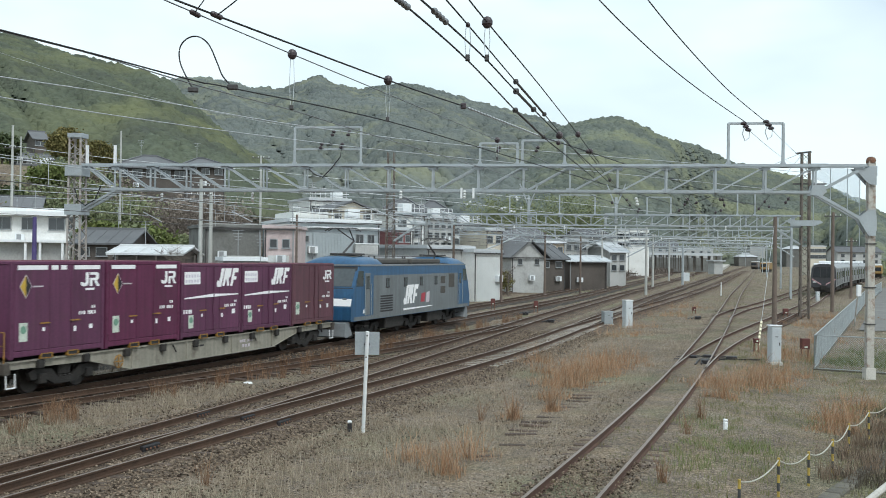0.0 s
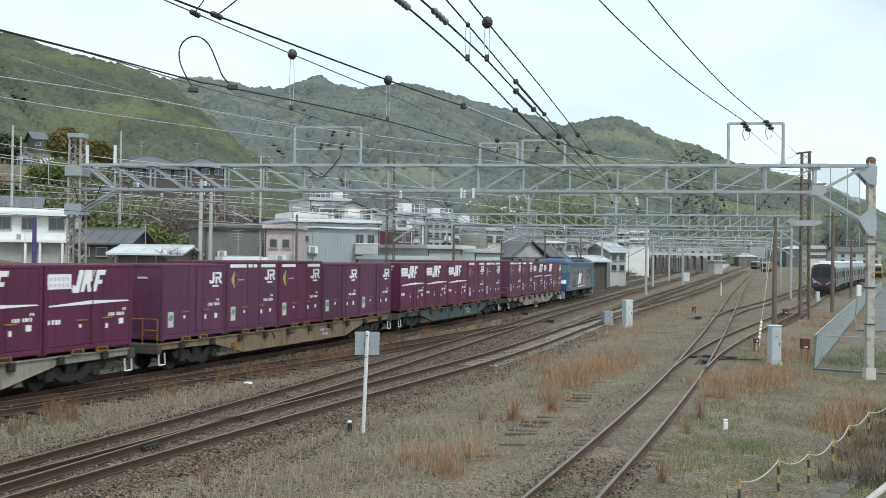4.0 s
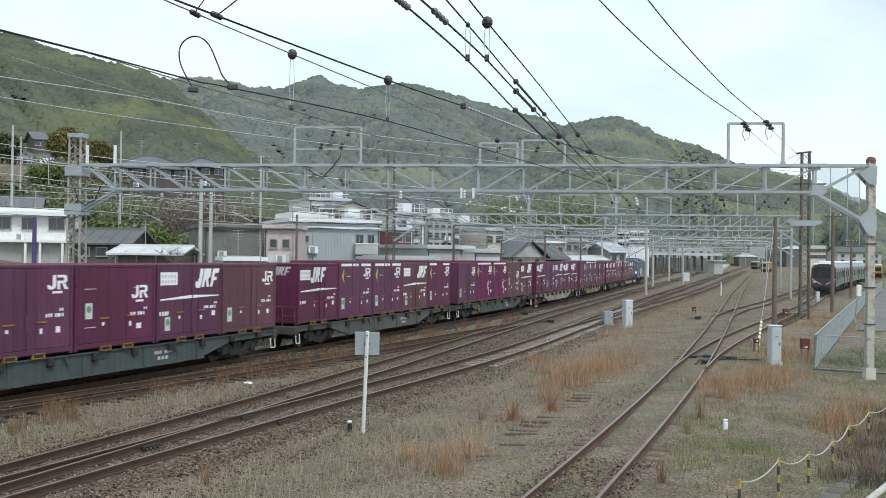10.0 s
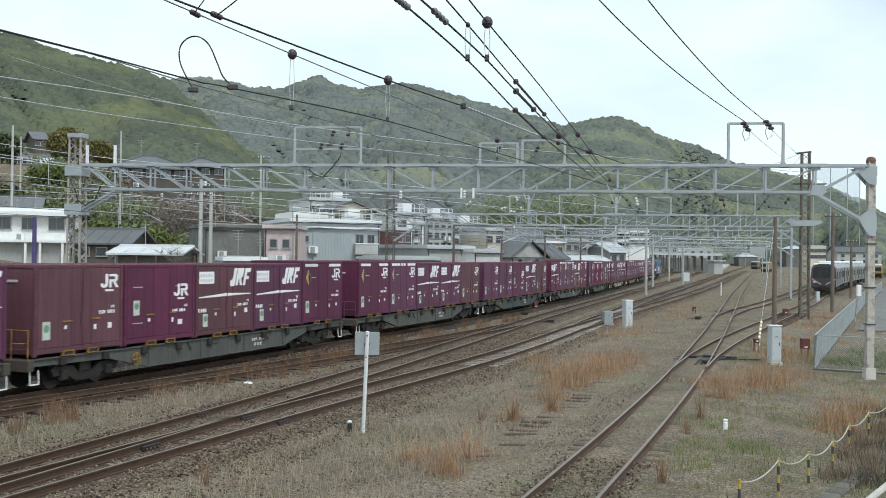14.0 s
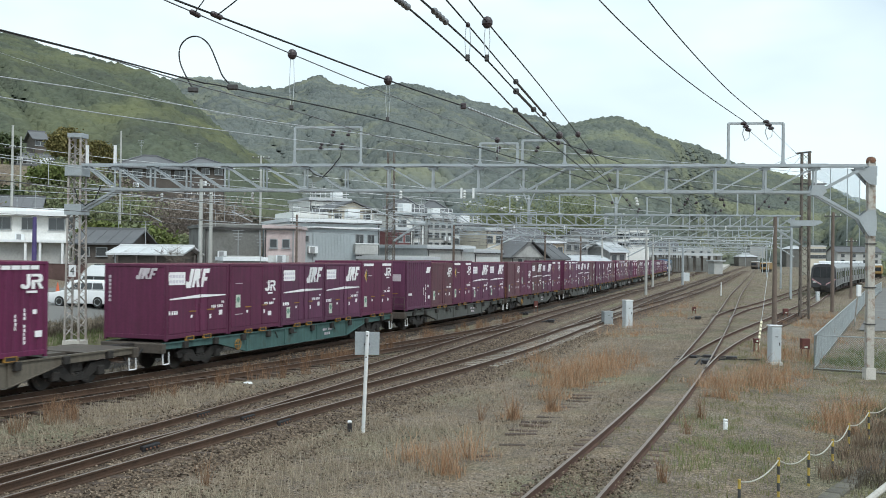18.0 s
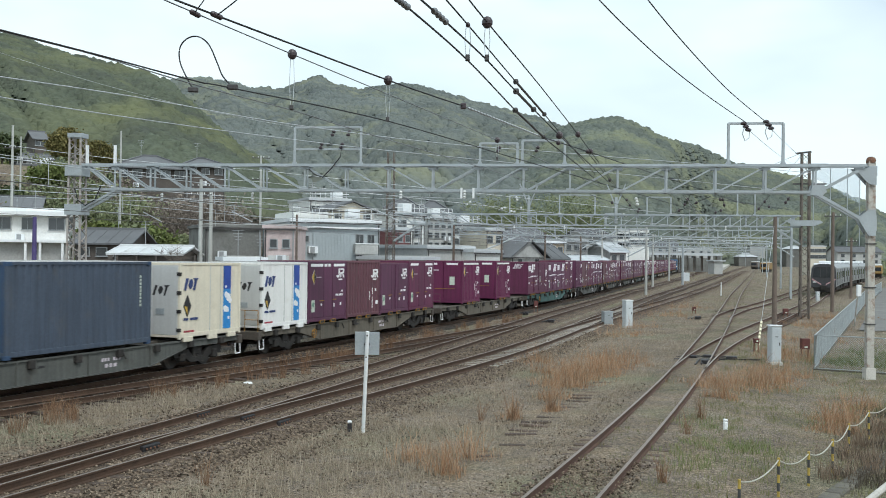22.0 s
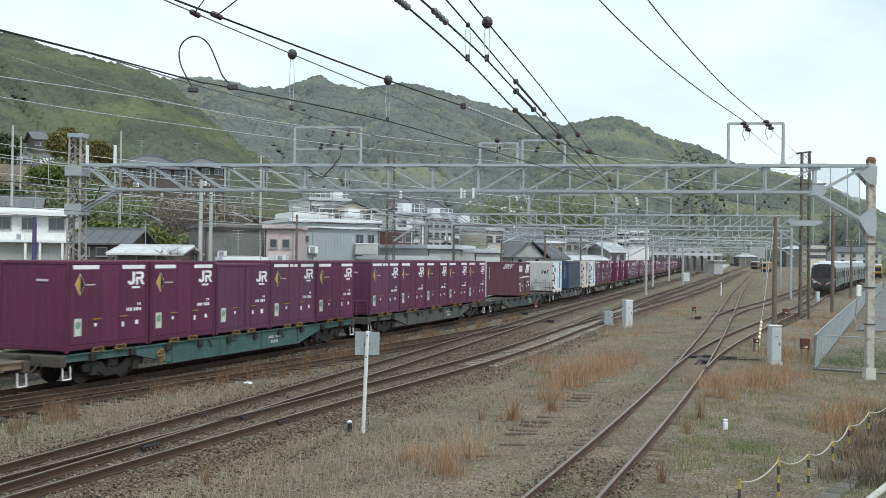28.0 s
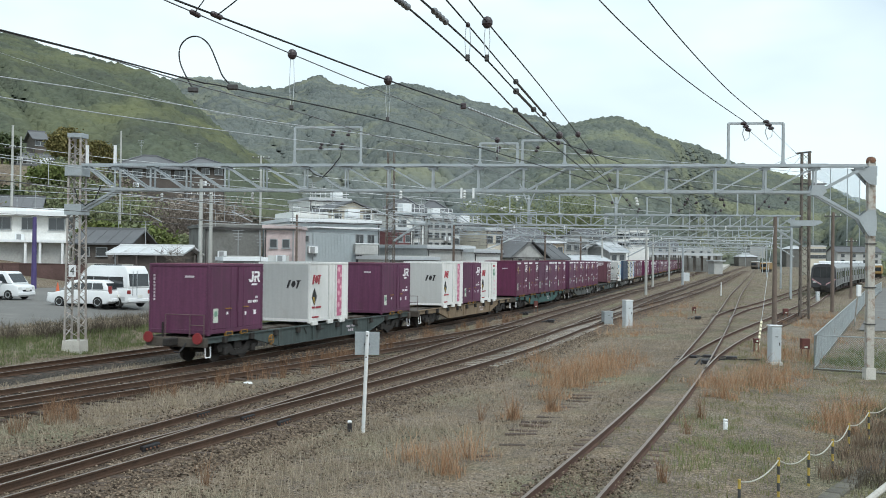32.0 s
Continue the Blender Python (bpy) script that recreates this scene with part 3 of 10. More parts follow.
    num.matrix_basis = Matrix.Translation(FR1(0.01, (-0.12, 3.14)[1], -0.347)) @ Matrix((( FR1.d.x, 0, -FR1.n.x), (FR1.d.y, 0, -FR1.n.y), (0, 1, 0))).to_4x4()
    return g


M_CONC = mat("pale_concrete", (0.48, 0.46, 0.42), 0.9, 0.0, 0.2, 1.5, 18.0, 0.3, stain=(0.25, 0.23, 0.2), stain_amt=0.4)
build_gantry()

FR2 = Frame((-4.18, 80.00, 3.61), (26.75, 75.00, 4.01))


def build_gantry_two():
    g = thing("overhead_gantry", "grey steel lattice gantry further along the yard", "gantry")
    n = 26
    nodes = [0.8 + (FR2.len - 1.6) * i / n for i in range(n + 1)]
    truss(FR2, 0.2, FR2.len - 0.2, 6.38, 7.2, nodes, nodes[13], g)
    lattice_mast(FR2, 0.0, -0.2, (-4.29, 80.00, 12.08)[2], 0.62, 0.5, 0.45, "mast", M_OLDIRON, g)
    lattice_mast(FR2, FR2.len, -0.5, (26.67, 75.00, 11.95)[2], 0.62, 0.52, 0.45, "mast", M_OLDIRON, g, 0.10)
    part("mast_head", Mesh().bar(FR2(FR2.len - 0.7, (26.67, 75.00, 11.87)[2]), FR2(FR2.len + 0.4, (26.67, 75.00, 11.99)[2]), 0.14, 0.12), M_DARKSTEEL, g)
    part("mast_arm", Mesh().bar(FR2(FR2.len - 0.6, (26.68, 75.00, 11.03)[2]), FR2(FR2.len + 1.6, (26.68, 75.00, 11.03)[2]), 0.14, 0.16), M_DARKSTEEL, g)
    part("mast_arm", Mesh().bar(FR2(FR2.len - 0.9, (26.70, 75.00, 9.61)[2]), FR2(FR2.len + 1.5, (26.70, 75.00, 9.61)[2]), 0.1, 0.1), M_DARKSTEEL, g)
    for o in (-0.22, 0.22):
        part("knee_brace", Mesh().bar(FR2(2.2, 6.35, o), FR2(0.3, 5.1, o), 0.1, 0.1), M_GALV, g)
        part("knee_brace", Mesh().bar(FR2(FR2.len - 2.2, 6.35, o), FR2(FR2.len - 0.3, 5.1, o), 0.1, 0.1), M_GALV, g)
    part("gusset", Mesh().prism([(-1.5, 6.9), (1.0, 6.9), (1.2, 6.75), (0.6, 6.5), (-0.9, 6.5)], -0.03, 0.03), M_GALV, g).matrix_basis = Matrix.Translation(FR2(FR2.len, 0, -0.4)) @ Matrix.Rotation(math.atan2(FR2.d.y, FR2.d.x), 4, "Z")
    for a, b, zz in ((9.43, 10.91, 8.7), (13.26, 15.96, 8.75), (19.86, 21.62, 8.6), (26.49, 27.75, 8.9)):
        portal(FR2, a, b, 7.2, zz, g)
    for x in (10.91, 17.54):
        part("vee_post", Mesh().bar(FR2(x, 6.6), FR2(x, 8.6), 0.2, 0.2), M_GALV, g)
        part("vee_arm", Mesh().bar(FR2(x, 7.8), FR2(x - 0.7, 9.6), 0.09, 0.09), M_GALV, g)
        part("vee_arm", Mesh().bar(FR2(x, 7.8), FR2(x + 0.7, 9.6), 0.09, 0.09), M_GALV, g)
    return g


build_gantry_two()


# ---- hills ----
def forest_material(name, a, b, c):
    m = mat(name, a, 0.95, 0.0, 0.5, 0.012, 0.9, 0.0, stain=b, stain_amt=0.85, stain_at=0.5, spec=0.1, space="World")
    n, l = m.node_tree.nodes, m.node_tree.links
    geo = n["Geometry"]
    bs = n["Principled BSDF"]
    src = bs.inputs["Base Color"].links[0].from_socket
    r = n.new("ShaderNodeMapRange")
    r.inputs["To Min"].default_value, r.inputs["To Max"].default_value = 0.0, 0.30
    l.new(geo.outputs["Random Per Island"], r.inputs["Value"])
    mx = n.new("ShaderNodeMix")
    mx.data_type = "RGBA"
    mx.inputs["B"].default_value = (*c, 1)
    l.new(r.outputs["Result"], mx.inputs["Factor"])
    l.new(src, mx.inputs["A"])
    l.new(mx.outputs["Result"], bs.inputs["Base Color"])
    pn, pr, pm = n.new("ShaderNodeTexNoise"), n.new("ShaderNodeMapRange"), n.new("ShaderNodeMix")
    pn.inputs["Scale"].default_value, pn.inputs["Detail"].default_value, pn.inputs["Roughness"].default_value = 0.018, 6, 0.6
    l.new(geo.outputs["Position"], pn.inputs["Vector"])
    l.new(pn.outputs["Fac"], pr.inputs["Value"])
    pr.inputs["From Min"].default_value, pr.inputs["From Max"].default_value = 0.48, 0.66
    pr.inputs["To Max"].default_value = 0.75
    pm.data_type = "RGBA"
    pm.inputs["B"].default_value = (c[0] * 1.25, c[1] * 1.22, c[2] * 1.0, 1)
    l.new(pr.outputs["Result"], pm.inputs["Factor"])
    l.new(mx.outputs["Result"], pm.inputs["A"])
    l.new(pm.outputs["Result"], bs.inputs["Base Color"])
    lf, bp = n.new("ShaderNodeTexNoise"), n.new("ShaderNodeBump")
    lf.inputs["Scale"].default_value, lf.inputs["Detail"].default_value, lf.inputs["Roughness"].default_value = 0.8, 5, 0.8
    bp.inputs["Strength"].default_value, bp.inputs["Distance"].default_value = 0.32, 1.2
    l.new(geo.outputs["Position"], lf.inputs["Vector"])
    l.new(lf.outputs["Fac"], bp.inputs["Height"])
    l.new(bp.outputs["Normal"], bs.inputs["Normal"])
    return m


M_SOIL = mat("forest_floor", (0.10, 0.105, 0.085), 0.95, 0.0, 0.3, 0.02, 0.2, space="World")


def ridge_height(u, ctrl):
    """Elevation of the crest over the bearing u, eased between a few summits and saddles."""
    for (u0, e0), (u1, e1) in zip(ctrl[:-1], ctrl[1:]):
        if u <= u1:
            return e0 + (e1 - e0) * smooth(u0, u1, u) * 0.5 + 0.5 * (e1 - e0) * min(1, max(0, (u - u0) / (u1 - u0)))
    return ctrl[-1][1]


def clumps(pts, size, seed):
    """Rough leafy domes, one per point."""
    rng = np.random.default_rng(seed)
    k = len(pts)
    rings = [(0.0, 0.95, 1), (0.66, 0.68, 5), (1.05, -0.15, 6)]
    base = []
    for r, z, n in rings:
        base += [(r * math.cos(6.283 * (j + 0.5 * (n == 6)) / n), r * math.sin(6.283 * (j + 0.5 * (n == 6)) / n), z) for j in range(n)]
    base = np.array(base)
    tri = [(0, 1 + j, 1 + (j + 1) % 5) for j in range(5)]
    tri += [(1 + j, 6 + j, 6 + (j + 1) % 6) for j in range(5)] + [(1 + j, 6 + (j + 1) % 6, 1 + (j + 1) % 5) for j in range(5)]
    tri += [(1, 11, 6)]
    nv = len(base)
    sc = size * (0.55 + 0.9 * rng.random((k, 1, 1)))
    jit = 1 + 0.42 * (rng.random((k, nv, 1)) - 0.5)
    th = rng.random(k) * 6.283
    c, s = np.cos(th)[:, None], np.sin(th)[:, None]
    v = base[None] * jit
    x, y = v[..., 0] * c - v[..., 1] * s, v[..., 0] * s + v[..., 1] * c
    v = np.stack([x, y, v[..., 2] * (0.55 + 0.45 * rng.random((k, 1)))], -1) * sc + np.asarray(pts)[:, None, :]
    f = (np.arange(k)[:, None, None] * nv + np.array(tri)[None]).reshape(-1, 3)
    return v.reshape(-1, 3), f


def build_hill(name, label, ctrl, d0, d1, base_e, material, size, count, seed, rough=0.085, lean=1.0, spur=0.16, valley=0.0):
    """A wooded slope that climbs from distance d0 to its crest at d1, with gullies."""
    us = np.linspace(ctrl[0][0], ctrl[-1][0], 170)
    vs = np.linspace(0, 1.25, 34)

    def surf(u, v):
        e1 = ridge_height(u, ctrl)
        gully = noise.noise((u * 9 + seed, v * 1.3, seed)) * rough + noise.noise((u * 24, v * 3.5, seed + 5)) * rough * 0.45
        back = valley * smooth(0.215, 0.265, u) * (1 - smooth(0.37, 0.43, u))
        d = d0 + back + (d1 - d0) * (v + gully * math.sin(min(1, v) * math.pi))
        top = e1 * (d1 + back) - size * 0.9
        if v <= 1:
            fold = abs(noise.noise((u * 12 + v * lean + seed, seed * 1.7, v * 0.6))) * 1.5 + abs(noise.noise((u * 31 + v * lean * 2.2, seed, v))) * 0.5
            k = v ** 0.85 + gully * 0.4 * math.sin(v * math.pi) + spur * (0.45 - fold) * math.sin(v * math.pi) ** 0.8
            z = base_e * d0 + (top - base_e * d0) * max(k, 0.0)
        else:
            z = top * (1 - (v - 1) * 1.2)
        z += top * 0.012 * noise.noise((u * 60, v * 4, seed)) * min(1, v * 2)
        return (u * d, d, z + 3.9)
    verts = [surf(u, v) for v in vs for u in us]
    w = len(us)
    f = [(j * w + i, j * w + i + 1, (j + 1) * w + i + 1, (j + 1) * w + i) for j in range(len(vs) - 1) for i in range(w - 1)]
    bulk(name, verts, f, M_SOIL, label, "hill", "structure")
    rng = random.Random(seed)
    pts = [surf(ctrl[0][0] + (ctrl[-1][0] - ctrl[0][0]) * rng.random(), 1.06 * rng.random() ** 0.8) for _ in range(count)]
    cv, cf = clumps(pts, size, seed)
    wd = bulk("woodland", cv, cf, material, "mixed spring woodland covering the hillside", "forest")
    wd.data.polygons.foreach_set("use_smooth", [True] * len(wd.data.polygons))


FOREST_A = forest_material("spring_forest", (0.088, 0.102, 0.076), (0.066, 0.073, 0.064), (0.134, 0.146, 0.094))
# the two farther forests: distance haze is put into their paler, bluer colours
FOREST_B = forest_material("hazed_grey_green_forest", (0.128, 0.144, 0.138), (0.098, 0.112, 0.114), (0.180, 0.192, 0.160))
FOREST_C = forest_material("hazed_mid_forest", (0.114, 0.130, 0.116), (0.088, 0.102, 0.096), (0.170, 0.184, 0.138))
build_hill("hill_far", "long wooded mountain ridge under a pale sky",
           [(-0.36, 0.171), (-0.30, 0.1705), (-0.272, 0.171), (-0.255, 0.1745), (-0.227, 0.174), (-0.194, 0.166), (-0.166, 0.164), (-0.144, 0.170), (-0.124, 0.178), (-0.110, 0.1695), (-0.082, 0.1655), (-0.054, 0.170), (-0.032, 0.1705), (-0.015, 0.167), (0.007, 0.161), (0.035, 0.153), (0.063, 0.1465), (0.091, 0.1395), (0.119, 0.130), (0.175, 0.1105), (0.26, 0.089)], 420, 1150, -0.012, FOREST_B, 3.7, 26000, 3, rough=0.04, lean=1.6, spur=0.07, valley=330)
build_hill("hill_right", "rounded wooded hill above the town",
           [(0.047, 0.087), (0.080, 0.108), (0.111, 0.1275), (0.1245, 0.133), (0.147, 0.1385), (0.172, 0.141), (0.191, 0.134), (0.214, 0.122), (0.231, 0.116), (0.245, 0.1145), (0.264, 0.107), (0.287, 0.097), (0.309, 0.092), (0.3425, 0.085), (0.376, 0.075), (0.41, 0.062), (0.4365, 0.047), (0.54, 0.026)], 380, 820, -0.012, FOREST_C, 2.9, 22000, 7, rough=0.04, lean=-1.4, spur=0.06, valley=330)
build_hill("hill_left", "steep wooded hillside rising behind the houses",
           [(-0.53, 0.25), (-0.44, 0.2155), (-0.418, 0.2105), (-0.398, 0.203), (-0.362, 0.195), (-0.328, 0.1865), (-0.30, 0.1795), (-0.2775, 0.172), (-0.255, 0.1525), (-0.227, 0.1265), (-0.193, 0.1015), (-0.148, 0.073)], 210, 560, 0.035, FOREST_A, 2.1, 28000, 11, lean=2.4, spur=0.13)


# ---- goods train: containers ----
def painted(name, col, **k):
    """Weathered paint with faint rain streaks running down it."""
    streak = k.pop("streak", 0.18)
    m = mat(name, col, k.pop("rough", 0.6), 0.0, k.pop("var", 0.2), k.pop("scale", 0.9), k.pop("fine", 14.0), 0.05, **k)
    n, l = m.node_tree.nodes, m.node_tree.links
    b = n["Principled BSDF"]
    src = b.inputs["Base Color"].links[0].from_socket
    mp, no, mr, sc = n.new("ShaderNodeMapping"), n.new("ShaderNodeTexNoise"), n.new("ShaderNodeMapRange"), n.new("ShaderNodeVectorMath")
    mp.inputs["Scale"].default_value = (5.0, 5.0, 0.3)
    no.inputs["Scale"].default_value, no.inputs["Detail"].default_value = 1.6, 6
    l.new(n["Texture Coordinate"].outputs["Object"], mp.inputs["Vector"])
    l.new(mp.outputs["Vector"], no.inputs["Vector"])
    l.new(no.outputs["Fac"], mr.inputs["Value"])
    mr.inputs["From Min"].default_value, mr.inputs["From Max"].default_value = 0.3, 0.7
    mr.inputs["To Min"].default_value, mr.inputs["To Max"].default_value = 1 - streak, 1 + streak
    sc.operation = "SCALE"
    l.new(src, sc.inputs[0])
    l.new(mr.outputs["Result"], sc.inputs["Scale"])
    l.new(sc.outputs["Vector"], b.inputs["Base Color"])
    return m


M_MAROON = painted("maroon_paint", (0.101, 0.016, 0.053), stain=(0.070, 0.020, 0.042), stain_amt=0.5, rand=0.12)
M_WINE = painted("faded_wine_paint", (0.100, 0.028, 0.068), stain=(0.085, 0.036, 0.056), stain_amt=0.55, rand=0.14)
M_BRIGHT = painted("fresh_magenta_paint", (0.115, 0.012, 0.058), rand=0.08)
M_BRICKRED = painted("brownish_red_paint", (0.110, 0.042, 0.057), stain=(0.085, 0.044, 0.05), stain_amt=0.6, rand=0.12)
M_DECAL = mat("white_decal", (0.86, 0.85, 0.86), 0.6, 0.0, 0.08, 3.0, 20.0)
M_GREYDECAL = mat("grey_decal", (0.52, 0.46, 0.50), 0.6, 0.0, 0.2, 3.0, 20.0)
M_LAVENDER = mat("pale_panel", (0.66, 0.62, 0.70), 0.6, 0.0, 0.15, 2.0, 12.0)
M_YELLOW = mat("worn_yellow_paint", (0.36, 0.19, 0.035), 0.75, 0.0, 0.45, 6.0, 30.0, stain=(0.09, 0.055, 0.04), stain_amt=0.85, stain_at=0.47)
M_MUSTARD = mat("mustard_decal", (0.55, 0.36, 0.05), 0.6, 0.0, 0.2, 5.0, 20.0)
M_BLACK = mat("black_paint", (0.02, 0.018, 0.02), 0.6, 0.0, 0.3, 5.0, 30.0)
M_LABEL = mat("pale_label", (0.55, 0.60, 0.52), 0.6, 0.0, 0.2, 6.0, 20.0)
M_GREENTINT = mat("green_print", (0.16, 0.30, 0.22), 0.6, 0.0, 0.2, 6.0, 20.0)
M_REEFER = painted("white_reefer_panel", (0.80, 0.79, 0.77), stain=(0.56, 0.52, 0.46), stain_amt=0.35, rand=0.05, streak=0.05, var=0.08)
M_CREAM = painted("yellowed_reefer_panel", (0.68, 0.62, 0.50), stain=(0.48, 0.41, 0.31), stain_amt=0.35, streak=0.06, var=0.1)
# grey roof and trim; on the end walls this grey carries their shade
M_REEFERGREY = painted("grey_shaded_reefer_end", (0.50, 0.50, 0.49), stain=(0.38, 0.35, 0.31), stain_amt=0.3, streak=0.05, var=0.08)
M_NAVYPRINT = mat("navy_print", (0.03, 0.05, 0.16), 0.6)
M_REDPRINT = mat("red_print", (0.35, 0.04, 0.06), 0.6)
M_SKYPRINT = mat("bright_blue_print", (0.03, 0.22, 0.55), 0.5, 0.0, 0.2, 1.0, 8.0)
M_DEEPPRINT = mat("deep_blue_print", (0.02, 0.06, 0.32), 0.5)
M_TEALPRINT = mat("teal_print", (0.05, 0.28, 0.42), 0.5)
M_PINKPRINT = mat("pink_print", (0.52, 0.14, 0.25), 0.5, 0.0, 0.2, 1.5, 8.0)
M_PALEPINK = mat("pale_pink_print", (0.75, 0.42, 0.50), 0.5)
M_BLUEBOX = painted("faded_blue_paint", (0.030, 0.062, 0.125), stain=(0.06, 0.07, 0.09), stain_amt=0.5)
M_BLUEDULL = painted("weathered_slate_paint", (0.055, 0.072, 0.105), stain=(0.09, 0.088, 0.09), stain_amt=0.4)
M_ROOF = mat("dusty_container_roof", (0.20, 0.09, 0.11), 0.8, 0.0, 0.3, 2.0, 15.0)
# underframe grime, its base darkened to carry the shade below the wagons
M_UNDER = mat("grimy_shaded_underframe", (0.028, 0.025, 0.023), 0.85, 0.1, 0.4, 3.0, 25.0, 0.3, stain=(0.07, 0.055, 0.042), stain_amt=0.5)
M_WHEEL = mat("dull_wheel_steel", (0.055, 0.047, 0.042), 0.6, 0.3, 0.3, 3.0, 20.0, stain=(0.22, 0.17, 0.13), stain_amt=0.5)
# bogie grime, with under-wagon shade put into the base colour
M_BOGIE = mat("grimy_shaded_bogie", (0.024, 0.021, 0.019), 0.85, 0.1, 0.4, 3.0, 25.0, 0.3, stain=(0.075, 0.06, 0.048), stain_amt=0.4)

CL, CW = 3.715, 2.45


def side(u, v, w, h, out=0.006, hgt=2.5, L=CL):
    """A thin plate on the near side; u from the rear edge, v from the floor, both to its lower left."""
    x = -L / 2 + u
    return Mesh().box(x, x + w, -CW / 2 - out, -CW / 2 + 0.02, v, v + h)


def slant(u, v, w, h, lean, out=0.008, L=CL):
    x = -L / 2 + u
    return Mesh().prism([(x, v), (x + w, v), (x + w + lean, v + h), (x + lean, v + h)], -CW / 2 - out, -CW / 2 + 0.02)


def endplate(u, v, w, h, out=0.006, L=CL):
    """A thin plate on the rear end; u from its far edge towards the near one."""
    y = CW / 2 - u
    return Mesh().box(-L / 2 - out, -L / 2 + 0.02, y - w, y, v, v + h)


def emblem_round(c, u, v, k=1.0, material=None):
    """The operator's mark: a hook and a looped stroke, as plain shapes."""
    m = material or M_DECAL
    x0 = -CL / 2 + u
    y0, y1 = -CW / 2 - 0.008, -CW / 2 + 0.02

    def pr(pts):
        return [(x0 + a * k * 1.04, v + 0.08 + b * k * 0.76) for a, b in pts]
    part("mark_hook", Mesh().prism(pr([(0.0, 0.15), (0.02, 0.04), (0.10, 0.0), (0.20, 0.0), (0.28, 0.05), (0.31, 0.14), (0.31, 0.50), (0.20, 0.50), (0.20, 0.15), (0.16, 0.11), (0.12, 0.11), (0.10, 0.16)]), y0, y1), m, c)
    part("mark_loop", Mesh().prism(pr([(0.36, 0.50), (0.64, 0.50), (0.71, 0.44), (0.71, 0.28), (0.64, 0.21), (0.46, 0.21), (0.46, 0.0), (0.36, 0.0), (0.36, 0.30), (0.58, 0.30), (0.60, 0.33), (0.60, 0.38), (0.58, 0.41), (0.36, 0.41)]), y0, y1), m, c)
    part("mark_foot", Mesh().prism(pr([(0.52, 0.205), (0.63, 0.205), (0.75, 0.0), (0.63, 0.0)]), y0, y1), m, c)
    part("mark_caption", side(u + 0.20 * k, v - 0.03 * k, 0.36 * k, 0.06 * k), m, c)


def emblem_slant(c, u, v, k=1.0, end=False, material=None):
    """The freight mark: slanted white blocks."""
    m = material or M_DECAL
    for i, pts in enumerate((
            [(0.0, 0.10), (0.04, 0.0), (0.26, 0.0), (0.46, 0.60), (0.28, 0.60), (0.16, 0.17), (0.04, 0.22)],
            [(0.33, 0.02), (0.46, 0.02), (0.53, 0.23), (0.57, 0.23), (0.61, 0.02), (0.75, 0.02), (0.70, 0.26), (0.82, 0.34), (0.89, 0.60), (0.50, 0.60)],
            [(0.80, 0.02), (0.94, 0.02), (1.00, 0.22), (1.16, 0.22), (1.19, 0.33), (1.04, 0.33), (1.08, 0.46), (1.29, 0.46), (1.33, 0.60), (0.98, 0.60)])):
        if end:
            y0 = CW / 2 - u
            me = Mesh().prism([(y0 - a * k, v + b * k) for a, b in pts], -CL / 2 - 0.008, -CL / 2 + 0.02, "x")
        else:
            me = Mesh().prism([(-CL / 2 + u + a * k, v + b * k) for a, b in pts], -CW / 2 - 0.008, -CW / 2 + 0.02)
        part("mark_block", me, m, c)


def diamond(c, u, v, w, h):
    x = -CL / 2 + u
    for sgn, m in ((-1, M_MUSTARD), (1, M_BLACK)):
        part("diamond_half", Mesh().prism([(x, v - h / 2), (x + sgn * w / 2, v), (x, v + h / 2)], -CW / 2 - 0.009, -CW / 2 + 0.02), m, c)
    part("diamond_half", Mesh().prism([(x, v - h / 2), (x + w / 2 * 0.95, v - 0.012), (x, v - 0.012)], -CW / 2 - 0.012, -CW / 2 + 0.02), M_MUSTARD if u > 9 else M_BLACK, c)
    part("diamond_edge", Mesh().prism([(x, v - h / 2 - 0.03), (x + w / 2 + 0.025, v), (x, v + h / 2 + 0.03), (x - w / 2 - 0.025, v)], -CW / 2 - 0.006, -CW / 2 + 0.02), M_GREYDECAL, c)
    part("diamond_caption", side(u + w / 2 + 0.06, v - 0.03, 0.40, 0.04), M_GREYDECAL, c)


def digits(c, u, v, n, h=0.10, w=0.075, upright=False, material=None):
    """A row of unreadable characters as plain bars."""
    me = Mesh()
    for i in range(n):
        if i == 3 and n > 6:
            continue
        x = -CL / 2 + u + (0 if upright else i * w * 1.22)
        z = v - (i * h * 1.2 if upright else 0)
        me.box(x, x + w * (0.55 + 0.4 * ((i * 7) % 3) / 2), -CW / 2 - 0.008, -CW / 2 + 0.02, z, z + h)
    tagged(part("number_bars", me, material or M_DECAL, c), kind="stuff")


def pockets(c, yellow=True, xs=(0.36, 0.64)):
    """Forklift pockets under the sill; a solid black box paints the hollow's shade."""
    for a in xs:
        x = -CL / 2 + a * CL
        p = part("fork_pocket", Mesh().box(x - 0.19, x + 0.19, -CW / 2 - 0.005, CW / 2 + 0.005, -0.02, 0.07), M_BLACK, c)
        fr = Mesh()
        fr.box(x - 0.22, x + 0.22, -CW / 2 - 0.02, -CW / 2 + 0.05, 0.07, 0.10)
        fr.box(x - 0.23, x - 0.19, -CW / 2 - 0.02, -CW / 2 + 0.05, -0.03, 0.07)
        fr.box(x + 0.19, x + 0.23, -CW / 2 - 0.02, -CW / 2 + 0.05, -0.03, 0.07)
        fr.box(x - 0.23, x + 0.23, -CW / 2 - 0.02, -CW / 2 + 0.05, -0.05, -0.025)
        part("pocket_frame", fr, M_YELLOW if yellow else M_UNDER, p)


